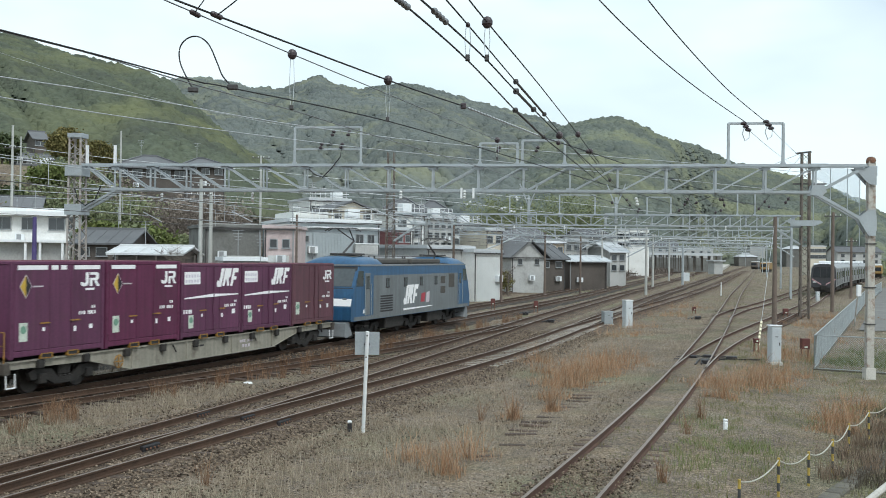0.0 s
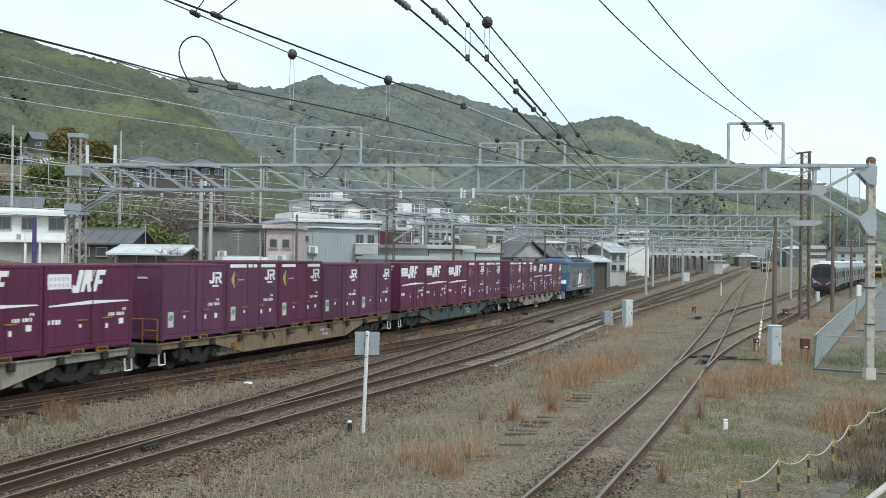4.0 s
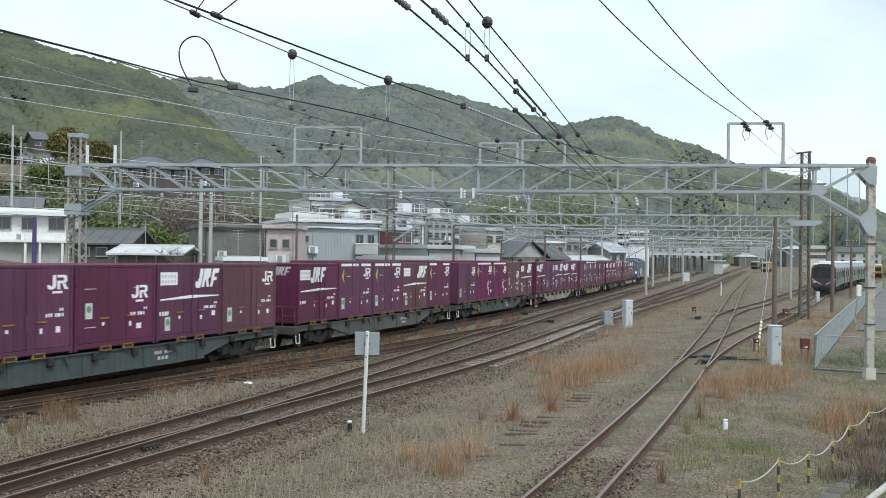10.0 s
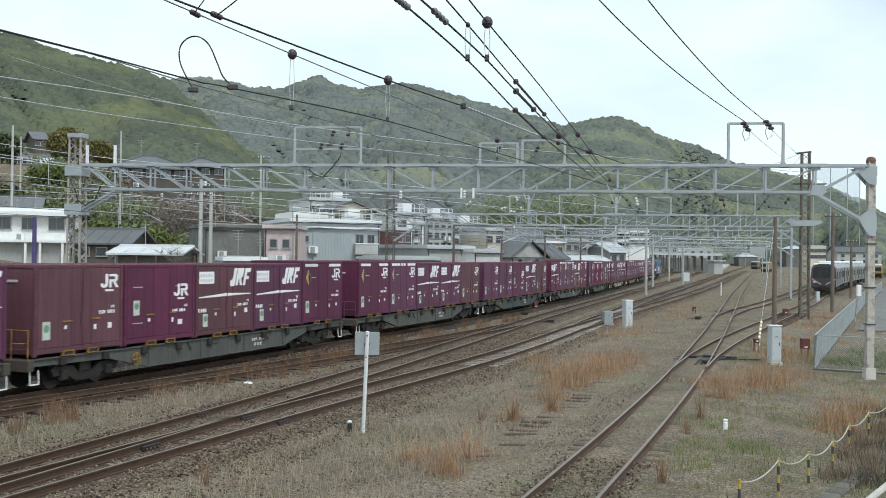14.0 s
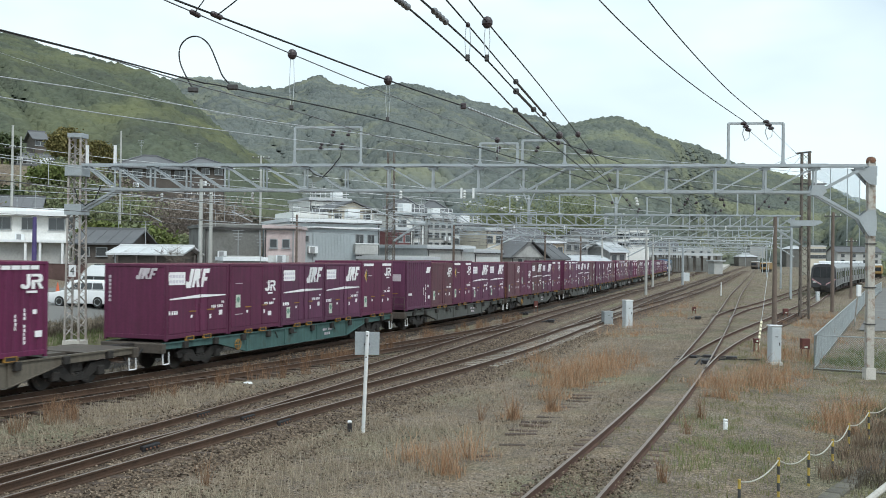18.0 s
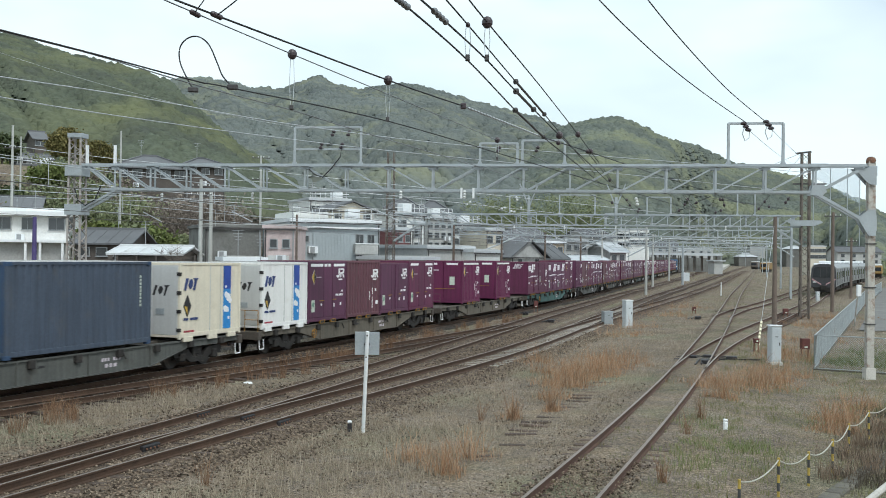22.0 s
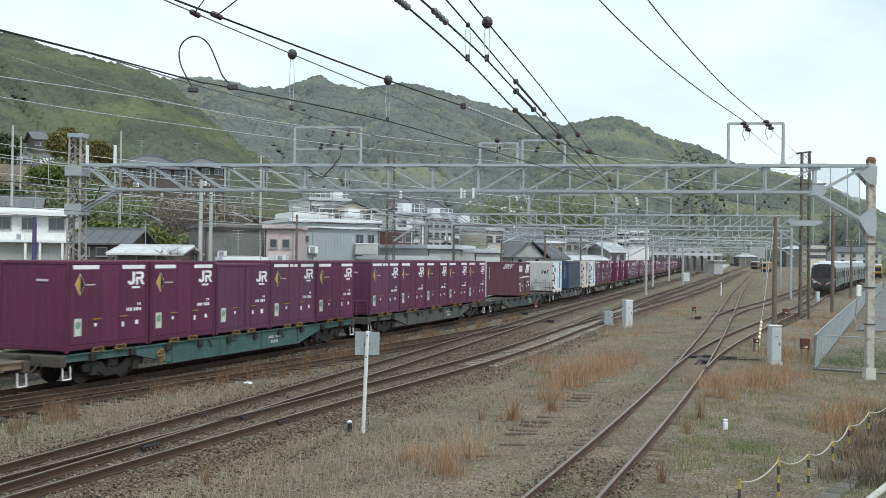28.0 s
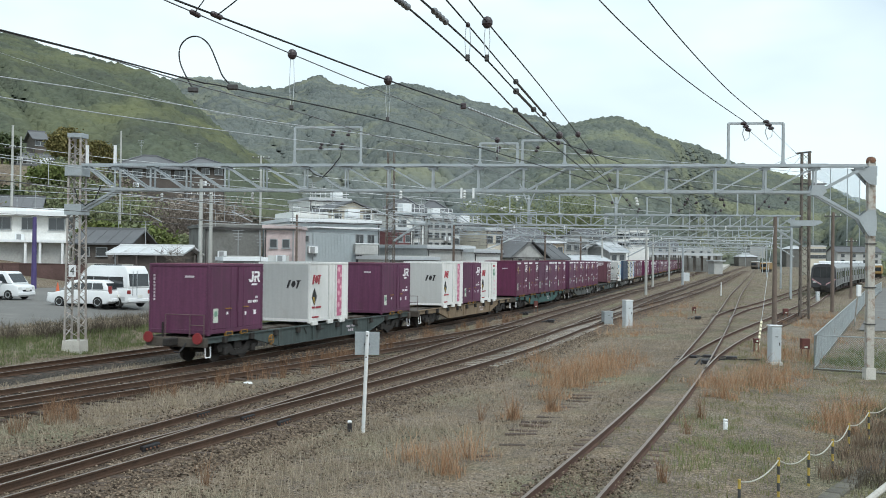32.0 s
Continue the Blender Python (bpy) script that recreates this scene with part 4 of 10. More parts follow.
def shell(c, H, paint, corrugated=False, L=CL, pitch=0.26, roof=None, ends=None):
    """Posts, rails and recessed panels of a box."""
    f = Mesh()
    x, y = L / 2, CW / 2
    for sx in (-1, 1):
        for sy in (-1, 1):
            f.cbox(min(sx * x, sx * (x - 0.12)), max(sx * x, sx * (x - 0.12)), min(sy * y, sy * (y - 0.10)), max(sy * y, sy * (y - 0.10)), 0.0, H, 0.012)
    for sy in (-1, 1):
        a, b = sorted((sy * y, sy * (y - 0.08)))
        f.cbox(-x + 0.1, x - 0.1, a, b, H - 0.09, H - 0.002, 0.01)
        f.cbox(-x + 0.1, x - 0.1, a, b, 0.06, 0.20, 0.01)
    for sx in (-1, 1):
        a, b = sorted((sx * x, sx * (x - 0.08)))
        f.cbox(a, b, -y + 0.08, y - 0.08, H - 0.09, H - 0.002, 0.01)
        f.cbox(a, b, -y + 0.08, y - 0.08, 0.06, 0.20, 0.01)
    part("frame", f, paint, c)
    w = Mesh()
    if corrugated:
        for sy in (-1, 1):
            prof, u, k = [], -x + 0.10, 0
            while u < x - 0.1:
                prof += [(u, sy * (y - 0.012)), (u + pitch * 0.40, sy * (y - 0.012)), (u + pitch * 0.5, sy * (y - 0.05)), (u + pitch * 0.9, sy * (y - 0.05))]
                u += pitch
            prof = [p for p in prof if p[0] < x - 0.1] + [(x - 0.1, sy * (y - 0.012))]
            n = len(prof)
            w.add([(a, b, z) for z in (0.18, H - 0.08) for a, b in prof], [(i, i + 1, n + i + 1, n + i) for i in range(n - 1)])
        part("corrugated_side", w, paint, c)
        w = Mesh()
        w.box(-x + 0.05, x - 0.05, -y + 0.06, y - 0.06, 0.06, H - 0.04)
        part("inner_wall", w, ends or paint, c)
    else:
        w.box(-x + 0.025, x - 0.025, -y + 0.022, y - 0.022, 0.05, H - 0.02)
        part("wall_shell", w, paint, c)
    ro = Mesh().box(-x + 0.01, x - 0.01, -y + 0.01, y - 0.01, H - 0.03, H + 0.004)
    for i in range(6):
        a = -x + L * (i + 0.5) / 6
        ro.box(a - 0.05, a + 0.05, -y + 0.05, y - 0.05, H, H + 0.016)
    part("roof", ro, roof or M_ROOF, c)
    if ends is not None and not corrugated:
        part("end_wall", Mesh().box(-x - 0.003, -x + 0.03, -y + 0.09, y - 0.09, 0.19, H - 0.09), ends, c)


def leaves(c, H, paint, a=0.385, b=0.615, hinges=True, seam=True):
    """Side doors: two leaves, the raised locking strip between them, bars and hinges."""
    for u0, u1 in ((0.12, a * CL), (b * CL, CL - 0.12)):
        part("door_leaf", Mesh().cbox(-CL / 2 + u0 + 0.02, -CL / 2 + u1 - 0.02, -CW / 2 - 0.001, -CW / 2 + 0.03, 0.21, H - 0.10, 0.012), paint, c)
    part("centre_leaf", Mesh().cbox(-CL / 2 + a * CL + 0.02, -CL / 2 + b * CL - 0.02, -CW / 2 + 0.006, -CW / 2 + 0.04, 0.21, H - 0.10, 0.012), paint, c)
    if seam:
        part("lock_bar", Mesh().tube([(0.06, -CW / 2 - 0.012, 0.2), (0.06, -CW / 2 - 0.012, H - 0.1)], 0.018, 6), paint, c)
        part("lock_case", Mesh().box(-0.01, 0.13, -CW / 2 - 0.02, -CW / 2 + 0.01, 0.75, 1.15), paint, c)
    for u0, u1, z0 in ((a * CL - 0.36, a * CL + 0.02, 0.90), (b * CL - 0.05, b * CL + 0.38, 0.92)):
        part("door_handle", Mesh().box(-CL / 2 + u0, -CL / 2 + u1, -CW / 2 - 0.03, -CW / 2 - 0.006, z0, z0 + 0.038), M_YELLOW, c)
    part("warning_tag", side(a * CL - 0.27, 0.70, 0.10, 0.10), M_DECAL, c)
    part("warning_tag", side(b * CL + 0.12, 0.62, 0.10, 0.15), M_DECAL, c)
    hg = Mesh()
    for u in (0.06, CL - 0.06):
        for z in (0.35, 0.85, 1.35, 1.85, 2.2):
            hg.box(-CL / 2 + u - 0.03, -CL / 2 + u + 0.03, -CW / 2 - 0.018, -CW / 2 + 0.01, z, z + 0.1)
    tagged(part("hinge_row", hg, paint, c), kind="stuff")


def plate(c, u, v, w=0.30, h=0.50):
    part("label_plate", side(u, v, w, h), M_LABEL, c)
    part("label_print", Mesh().lathe([(0.11, -CW / 2 - 0.009), (0.11, -CW / 2)], (-CL / 2 + u + w / 2, 0, v + h * 0.62), 10, "y"), M_GREENTINT, c)


def tophatch(c, H, spans):
    for u0, u1 in spans:
        part("white_band", side(u0 * CL, H - 0.23, (u1 - u0) * CL, 0.12, 0.010), M_DECAL, c)


def container_a(name, paint, mid=False):
    H = 2.6
    c = thing(name, "maroon steel goods container with white top bands and yellow diamond", "container")
    shell(c, H, paint)
    leaves(c, H, paint, seam=False)
    tophatch(c, H, [(0.06, 0.36), (0.645, 0.94)] + ([(0.40, 0.47), (0.50, 0.56)] if mid else []))
    diamond(c, 0.52, 1.93, 0.40, 0.58)
    emblem_round(c, 2.66, 1.80, 1.06)
    digits(c, 2.62, 1.08, 8)
    digits(c, 3.15, 1.25, 2, 0.08)
    part("tag", side(3.05, 0.66, 0.14, 0.13), M_DECAL, c)
    plate(c, 0.30, 0.46)
    pockets(c)
    part("end_mark", endplate(1.36, 2.02, 0.40, 0.07), M_GREYDECAL, c)
    return c


def container_b(name, paint, centred=False):
    H = 2.5
    c = thing(name, "weathered purple goods container with white slanted mark and stripe", "container")
    shell(c, H, paint)
    leaves(c, H, paint, 0.44 if centred else 0.385, 0.64 if centred else 0.615)
    panel = part("sign_panel", side(0.10 if centred else 0.16, 1.82, 0.92, 0.42), M_DECAL, c, "white sign panel")
    bars = Mesh()
    for r in range(2):
        for i in range(5):
            x = -CL / 2 + (0.16 if centred else 0.22) + i * 0.165
            bars.box(x, x + 0.10, -CW / 2 - 0.011, -CW / 2, 1.88 + 0.17 * r, 1.98 + 0.17 * r)
    tagged(part("sign_lettering", bars, M_LAVENDER, panel), kind="stuff")
    emblem_slant(c, 1.05 if centred else 2.10, 1.70, 1.08)
    x = -CL / 2
    part("white_stripe", Mesh().prism([(x + 0.16, 1.33), (x + 1.9, 1.36), (x + 3.55, 1.40), (x + 3.5, 1.43), (x + 1.9, 1.47), (x + 0.16, 1.37)], -CW / 2 - 0.010, -CW / 2 + 0.02), M_DECAL, c)
    digits(c, 2.62, 0.98, 8)
    digits(c, 3.25, 1.13, 2, 0.08)
    digits(c, 0.14, 0.84, 4, 0.13, 0.11)
    part("tag", side(3.10, 0.72, 0.20, 0.17), M_DECAL, c)
    if not centred:
        plate(c, 0.42, 0.34, 0.28, 0.44)
    pockets(c)
    emblem_slant(c, 1.25, 2.0, 0.62, True, M_GREYDECAL)
    nb = Mesh()
    for i in range(7):
        nb.box(-CL / 2 - 0.008, -CL / 2 + 0.02, CW / 2 - 0.26, CW / 2 - 0.19, 1.25 + 0.13 * i, 1.34 + 0.13 * i)
    tagged(part("number_bars", nb, M_GREYDECAL, c), kind="stuff")
    return c


def container_c(name, paint):
    H = 2.5
    c = thing(name, "plain wine-red goods container with white operator mark", "container")
    shell(c, H, paint)
    leaves(c, H, paint)
    emblem_round(c, 2.66, 1.74, 1.06)
    digits(c, 2.62, 1.06, 8)
    digits(c, 3.15, 1.22, 2, 0.08)
    plate(c, 0.30, 0.44)
    part("tag", side(3.02, 0.62, 0.17, 0.17), M_DECAL, c)
    pockets(c)
    part("end_mark", endplate(1.48, 2.02, 0.36, 0.07), M_GREYDECAL, c)
    nb = Mesh()
    for i in range(8):
        nb.box(-CL / 2 - 0.008, -CL / 2 + 0.02, CW / 2 - 0.24, CW / 2 - 0.19, 1.20 + 0.12 * i, 1.28 + 0.12 * i)
    tagged(part("number_bars", nb, M_GREYDECAL, c), kind="stuff")
    return c


def container_d(name, paint):
    H = 2.5
    c = thing(name, "vented maroon container with low-set mark and thin white lines", "container")
    shell(c, H, paint)
    leaves(c, H, paint, seam=False)
    emblem_round(c, 2.5, 1.38, 1.06)
    digits(c, 2.45, 0.94, 8)
    digits(c, 3.12, 1.10, 2, 0.08)
    plate(c, 0.42, 0.92, 0.30, 0.46)
    for u, v, w in ((0.38, 1.78, 0.50), (2.6, 1.78, 0.40), (0.38, 0.66, 0.50)):
        part("thin_line", side(u, v, w, 0.025), M_GREYDECAL, c)
    part("tag", side(2.75, 0.52, 0.24, 0.17), M_DECAL, c)
    pockets(c)
    return c


def container_e(name, paint, kind="e"):
    H = 2.6
    words = {"e": "bright magenta corrugated container with segmented white top band and diamond",
             "f": "faded corrugated red container with white operator mark",
             "g": "faded corrugated purple container with small slanted mark"}[kind]
    c = thing(name, words, "container")
    shell(c, H, paint, True, pitch=0.30)
    if kind == "e":
        for i in range(9):
            part("white_band", side(0.30 + i * 0.345, H - 0.22, 0.29, 0.11, 0.004), M_DECAL, c)
        diamond(c, 0.46, 1.93, 0.40, 0.58)
        emblem_round(c, 2.70, 1.78, 1.06)
    elif kind == "f":
        emblem_round(c, 2.70, 1.74, 1.06)
    else:
        emblem_slant(c, 2.90, 1.95, 0.55)
        digits(c, 0.25, 0.80, 4, 0.12, 0.11)
    digits(c, 2.82, 1.25, 9, 0.09, 0.06, True)
    digits(c, 2.50, 1.10, 4, 0.09, 0.06, True)
    part("tag", side(3.15, 1.18, 0.13, 0.12), M_DECAL, c)
    part("tag", side(3.25, 0.55, 0.24, 0.17), M_DECAL, c)
    pockets(c, kind != "g")
    # doors in the rear end
    for u0, u1 in ((0.12, 1.20), (1.25, 2.33)):
        part("end_door", Mesh().cbox(-CL / 2 - 0.002, -CL / 2 + 0.06, CW / 2 - u1, CW / 2 - u0, 0.2, H - 0.1, 0.01), paint, c)
    if kind == "e":
        part("white_band", endplate(0.16, H - 0.24, 0.66, 0.12, 0.01), M_DECAL, c)
        part("white_band", endplate(1.42, H - 0.24, 0.72, 0.12, 0.01), M_DECAL, c)
        part("end_plate", endplate(1.62, 1.15, 0.32, 0.50), M_LABEL, c)
    elif kind == "g":
        emblem_slant(c, 0.25, 2.05, 0.85, True)
        part("end_panel", endplate(0.2, 1.55, 1.9, 0.36), M_GREYDECAL, c)
        part("end_plate", endplate(1.1, 0.9, 0.5, 0.5), M_LABEL, c)
    part("end_mark", endplate(0.30, 2.0, 0.62, 0.07), M_GREYDECAL, c)
    part("end_handle", Mesh().box(-CL / 2 - 0.03, -CL / 2, -0.75, 0.55, 0.9, 0.93), M_YELLOW, c)
    return c


def letters_block(c, u, v, k, material, end=False):
    """The owner's mark as three plain slanted shapes."""
    for i, pts in enumerate(([(0, 0.02), (0.12, 0.0), (0.30, 0.48), (0.16, 0.48)], [(0.30, 0.20), (0.40, 0.05), (0.52, 0.10), (0.60, 0.30), (0.52, 0.45), (0.40, 0.42)], [(0.62, 0.0), (0.72, 0.0), (0.86, 0.40), (0.96, 0.48), (0.64, 0.48), (0.72, 0.38)])):
        if end:
            me = Mesh().prism([(CW / 2 - u - a * k, v + b * k) for a, b in pts], -CL / 2 - 0.012, -CL / 2 + 0.02, "x")
        else:
            me = Mesh().prism([(-CL / 2 + u + a * k, v + b * k) for a, b in pts], -CW / 2 - 0.010, -CW / 2 + 0.02)
        part("mark_shape", me, material, c)


def container_j(name, style):
    """White insulated containers with printed bands."""
    H = 2.55
    words = {"blue": "white insulated container with a blue printed band", "cream": "yellowed insulated container with a blue printed band",
             "teal": "white insulated container with teal band and fruit print", "pink": "white insulated container with a pink flowered band",
             "green": "white insulated container with small green emblem"}[style]
    c = thing(name, words, "container")
    body = M_CREAM if style == "cream" else M_REEFER
    shell(c, H, body, roof=M_REEFERGREY, ends=M_REEFERGREY)
    L0 = -CL / 2
    ink = M_REDPRINT if style in ("pink", "green") else (M_TEALPRINT if style == "teal" else M_NAVYPRINT)
    letters_block(c, 0.22, 1.62, 0.85, ink)
    letters_block(c, 1.35, 1.45, 0.72, M_BLACK, True)
    x, z = L0 + 0.42, 1.10
    part("diamond_panel", Mesh().prism([(x, z - 0.36), (x + 0.21, z), (x, z + 0.36), (x - 0.21, z)], -CW / 2 - 0.010, -CW / 2 + 0.02), M_BLACK, c)
    part("diamond_half", Mesh().prism([(x - 0.02, z - 0.30), (x - 0.02, z - 0.02), (x - 0.18, z)], -CW / 2 - 0.014, -CW / 2 + 0.02), M_MUSTARD, c)
    digits(c, 0.22, 0.62, 9, 0.08, 0.075, material=ink)
    digits(c, 0.25, 0.22, 6, 0.06, 0.08, material=M_REDPRINT)
    bx = {"blue": 2.55, "cream": 2.60, "teal": 2.55, "pink": 2.62, "green": None}[style]
    if style in ("blue", "cream"):
        b = part("printed_band", side(bx, 0.22, 0.44, 2.22, 0.008), M_SKYPRINT, c, "blue band with clouds")
        part("band_top", side(bx, 1.62, 0.44, 0.82, 0.010), M_DEEPPRINT, b)
        for i, (du, v, r) in enumerate(((0.14, 1.42, 0.11), (0.28, 1.32, 0.15), (0.40, 1.2, 0.10), (0.1, 0.92, 0.12), (0.22, 0.88, 0.1), (0.3, 0.6, 0.06), (0.12, 1.7, 0.05))):
            part("cloud_dot", Mesh().lathe([(r, -CW / 2 - 0.014), (r, -CW / 2)], (L0 + bx + du, 0, v), 10, "y"), M_DECAL, b)
    elif style == "teal":
        part("printed_band", side(bx, 0.22, 0.46, 1.45, 0.008), M_TEALPRINT, c)
        part("printed_band", side(bx, 2.15, 0.46, 0.30, 0.008), M_TEALPRINT, c)
        for du, v, r, m in ((0.06, 1.98, 0.15, M_REDPRINT), (0.28, 1.96, 0.13, M_MUSTARD), (0.16, 1.8, 0.14, M_YELLOW), (0.38, 1.8, 0.11, M_TEALPRINT)):
            part("fruit_dot", Mesh().lathe([(r, -CW / 2 - 0.014), (r, -CW / 2)], (L0 + bx + du, 0, v), 10, "y"), m, c)
    elif style == "pink":
        b = part("printed_band", side(bx, 0.20, 0.42, 2.24, 0.008), M_PINKPRINT, c, "pink band with pale flowers")
        for i in range(8):
            r = 0.09 + 0.03 * (i % 2)
            part("flower_dot", Mesh().lathe([(r, -CW / 2 - 0.014), (r, -CW / 2)], (L0 + bx + (0.12 if i % 2 else 0.30), 0, 0.42 + 0.26 * i), 6, "y"), M_PALEPINK, b)
    else:
        part("emblem_disc", Mesh().lathe([(0.24, -CW / 2 - 0.010), (0.24, -CW / 2)], (L0 + 3.0, 0, 1.85), 14, "y"), M_GREENTINT, c, "green emblem")
        part("emblem_core", Mesh().lathe([(0.15, -CW / 2 - 0.014), (0.15, -CW / 2)], (L0 + 3.0, 0, 1.9), 10, "y"), M_LABEL, c)
        part("red_tag", side(2.85, 2.22, 0.36, 0.12), M_REDPRINT, c)
        for i in range(4):
            part("pink_smudge", Mesh().lathe([(0.07, -CW / 2 - 0.008), (0.07, -CW / 2)], (L0 + 3.05 + 0.1 * (i % 2), 0, 0.45 + 0.28 * i), 6, "y"), M_PALEPINK, c)
    for u in (1.75, 2.4):
        part("panel_joint", Mesh().box(L0 + u, L0 + u + 0.02, -CW / 2 - 0.004, -CW / 2 + 0.03, 0.2, H - 0.1), M_REEFERGREY, c)
    if style in ("pink", "green"):
        for u in (1.80, 2.10, 2.45):
            part("lock_rod", Mesh().tube([(L0 + u, -CW / 2 - 0.03, 0.1), (L0 + u, -CW / 2 - 0.03, H - 0.05)], 0.022, 6), body, c)
    for u in (0.25, 1.7, 2.9):
        part("sill_step", Mesh().cbox(L0 + u, L0 + u + 0.5, -CW / 2 - 0.02, -CW / 2 + 0.1, -0.10, 0.08, 0.02), body, c)
    if style in ("pink", "green"):
        return c
    for u0, u1 in ((0.10, 1.19), (1.26, 2.35)):
        part("end_door", Mesh().cbox(-CL / 2 - 0.010, -CL / 2 + 0.05, CW / 2 - u1, CW / 2 - u0, 0.14, H - 0.1, 0.015), M_REEFERGREY, c)
    for u in (1.10, 1.35):
        part("lock_rod", Mesh().tube([(-CL / 2 - 0.035, CW / 2 - u, 0.1), (-CL / 2 - 0.035, CW / 2 - u, H - 0.08)], 0.02, 6), M_REEFERGREY, c)
    for y in (-0.45, 0.35):
        part("latch_box", Mesh().box(-CL / 2 - 0.03, -CL / 2, y - 0.16, y + 0.16, 0.82, 1.02), M_GALV, c)
    for i in range(4):
        part("hinge", Mesh().box(-CL / 2 - 0.03, -CL / 2 + 0.06, -CW / 2 - 0.01, -CW / 2 + 0.12, 0.25 + i * 0.62, 0.37 + i * 0.62), M_UNDER, c)
    return c


def container_k(name):
    H, L = 2.59, 6.06
    c = thing(name, "twenty-foot corrugated shipping container in faded blue", "container")
    shell(c, H, M_BLUEDULL, True, L, 0.278, M_REEFERGREY, M_BLUEBOX)
    w = Mesh()
    prof, u = [], -CW / 2 + 0.1
    while u < CW / 2 - 0.12:
        prof += [(-L / 2 + 0.012, u), (-L / 2 + 0.012, u + 0.1), (-L / 2 + 0.045, u + 0.13), (-L / 2 + 0.045, u + 0.23)]
        u += 0.26
    n = len(prof)
    w.add([(a, b, z) for z in (0.18, H - 0.08) for a, b in prof], [(i, i + 1, n + i + 1, n + i) for i in range(n - 1)])
    part("corrugated_end", w, M_BLUEBOX, c, "blue corrugated end wall")
    nb = Mesh()
    for i in range(10):
        nb.box(-L / 2 - 0.002, -L / 2 + 0.02, -CW / 2 + 0.38, -CW / 2 + 0.43, 0.95 + 0.13 * i, 1.04 + 0.13 * i)
    tagged(part("number_bars", nb, M_LABEL, c), kind="stuff")
    nb = Mesh()
    for i in range(9):
        nb.box(L / 2 - 0.55, L / 2 - 0.50, -CW / 2 - 0.002, -CW / 2 + 0.02, 1.2 + 0.11 * i, 1.28 + 0.11 * i)
    tagged(part("number_bars", nb, M_LABEL, c), kind="stuff")
    for sx in (-1, 1):
        for z in (0.0, H - 0.12):
            x0, x1 = sorted((sx * L / 2, sx * (L / 2 - 0.18)))
            part("corner_casting", Mesh().cbox(x0 - 0.003, x1 + 0.003, -CW / 2 - 0.006, -CW / 2 + 0.16, z - 0.002, z + 0.122, 0.01), M_BLUEBOX, c)
    return c


# ---- goods train: flat wagons ----
DECK = 1.0
M_SILL = {
    "beige": painted("beige_sill_paint", (0.27, 0.25, 0.205), rough=0.8, stain=(0.10, 0.075, 0.055), stain_amt=0.6),
    "green": painted("grey_green_sill_paint", (0.062, 0.078, 0.076), rough=0.8, stain=(0.05, 0.044, 0.038), stain_amt=0.5),
    "teal": painted("teal_sill_paint", (0.058, 0.115, 0.108), rough=0.8, stain=(0.05, 0.055, 0.045), stain_amt=0.5),
    "grey": painted("grey_sill_paint", (0.088, 0.090, 0.083), rough=0.8, stain=(0.06, 0.05, 0.042), stain_amt=0.5),
    "brown": painted("brown_grey_sill_paint", (0.125, 0.108, 0.085), rough=0.8, stain=(0.08, 0.058, 0.04), stain_amt=0.6),
    "tan": painted("rusty_tan_sill_paint", (0.21, 0.155, 0.10), rough=0.8, stain=(0.11, 0.068, 0.042), stain_amt=0.7),
}
M_DECK = mat("worn_deck_steel", (0.085, 0.072, 0.060), 0.85, 0.1, 0.35, 1.5, 18.0, 0.2, stain=(0.12, 0.08, 0.06), stain_amt=0.5)
WL = 19.55


def build_bogie(w, x):
    b = part("bogie_frame", Mesh().prism([(x - 1.45, 0.62), (x - 1.25, 0.72), (x - 0.55, 0.66), (x - 0.3, 0.40), (x + 0.3, 0.40), (x + 0.55, 0.66), (x + 1.25, 0.72), (x + 1.45, 0.62), (x + 1.35, 0.42), (x + 0.8, 0.42), (x + 0.42, 0.22), (x - 0.42, 0.22), (x - 0.8, 0.42), (x - 1.35, 0.42)], -1.02, -0.88), M_BOGIE, w)
    part("bogie_frame_far", Mesh().prism([(x - 1.45, 0.62), (x - 0.55, 0.66), (x, 0.40), (x + 0.55, 0.66), (x + 1.45, 0.62), (x + 1.3, 0.42), (x, 0.22), (x - 1.3, 0.42)], 0.88, 1.02), M_BOGIE, b)
    part("bolster", Mesh().cbox(x - 0.25, x + 0.25, -1.0, 1.0, 0.45, 0.78, 0.03), M_BOGIE, b)
    for dx in (-0.95, 0.95):
        ws = Mesh()
        for y in (-0.535, 0.535):
            s = 1 if y > 0 else -1
            ws.lathe([(0.16, y + s * 0.05), (0.40, y + s * 0.065), (0.405, y - s * 0.04), (0.44, y - s * 0.06), (0.43, y - s * 0.085), (0.16, y - s * 0.08)], (x + dx, 0, 0.415), 20, "y")
        ws.tube([(x + dx, -0.95, 0.415), (x + dx, 0.95, 0.415)], 0.075, 8)
        part("wheelset", ws, M_WHEEL, b)
        part("axle_box", Mesh().cbox(x + dx - 0.15, x + dx + 0.15, -1.10, -0.86, 0.28, 0.56, 0.03), M_BOGIE, b)
        part("brake_shoe", Mesh().box(x + dx * 0.48 - 0.06, x + dx * 0.48 + 0.06, -0.65, -0.45, 0.30, 0.62), M_UNDER, b)
    for k in range(3):
        part("spring", Mesh().lathe([(0.06, 0.0), (0.075, 0.03), (0.06, 0.06), (0.075, 0.09), (0.06, 0.12), (0.075, 0.15), (0.06, 0.18)], (x - 0.18 + 0.18 * k, -0.96, 0.27), 8), M_UNDER, b)


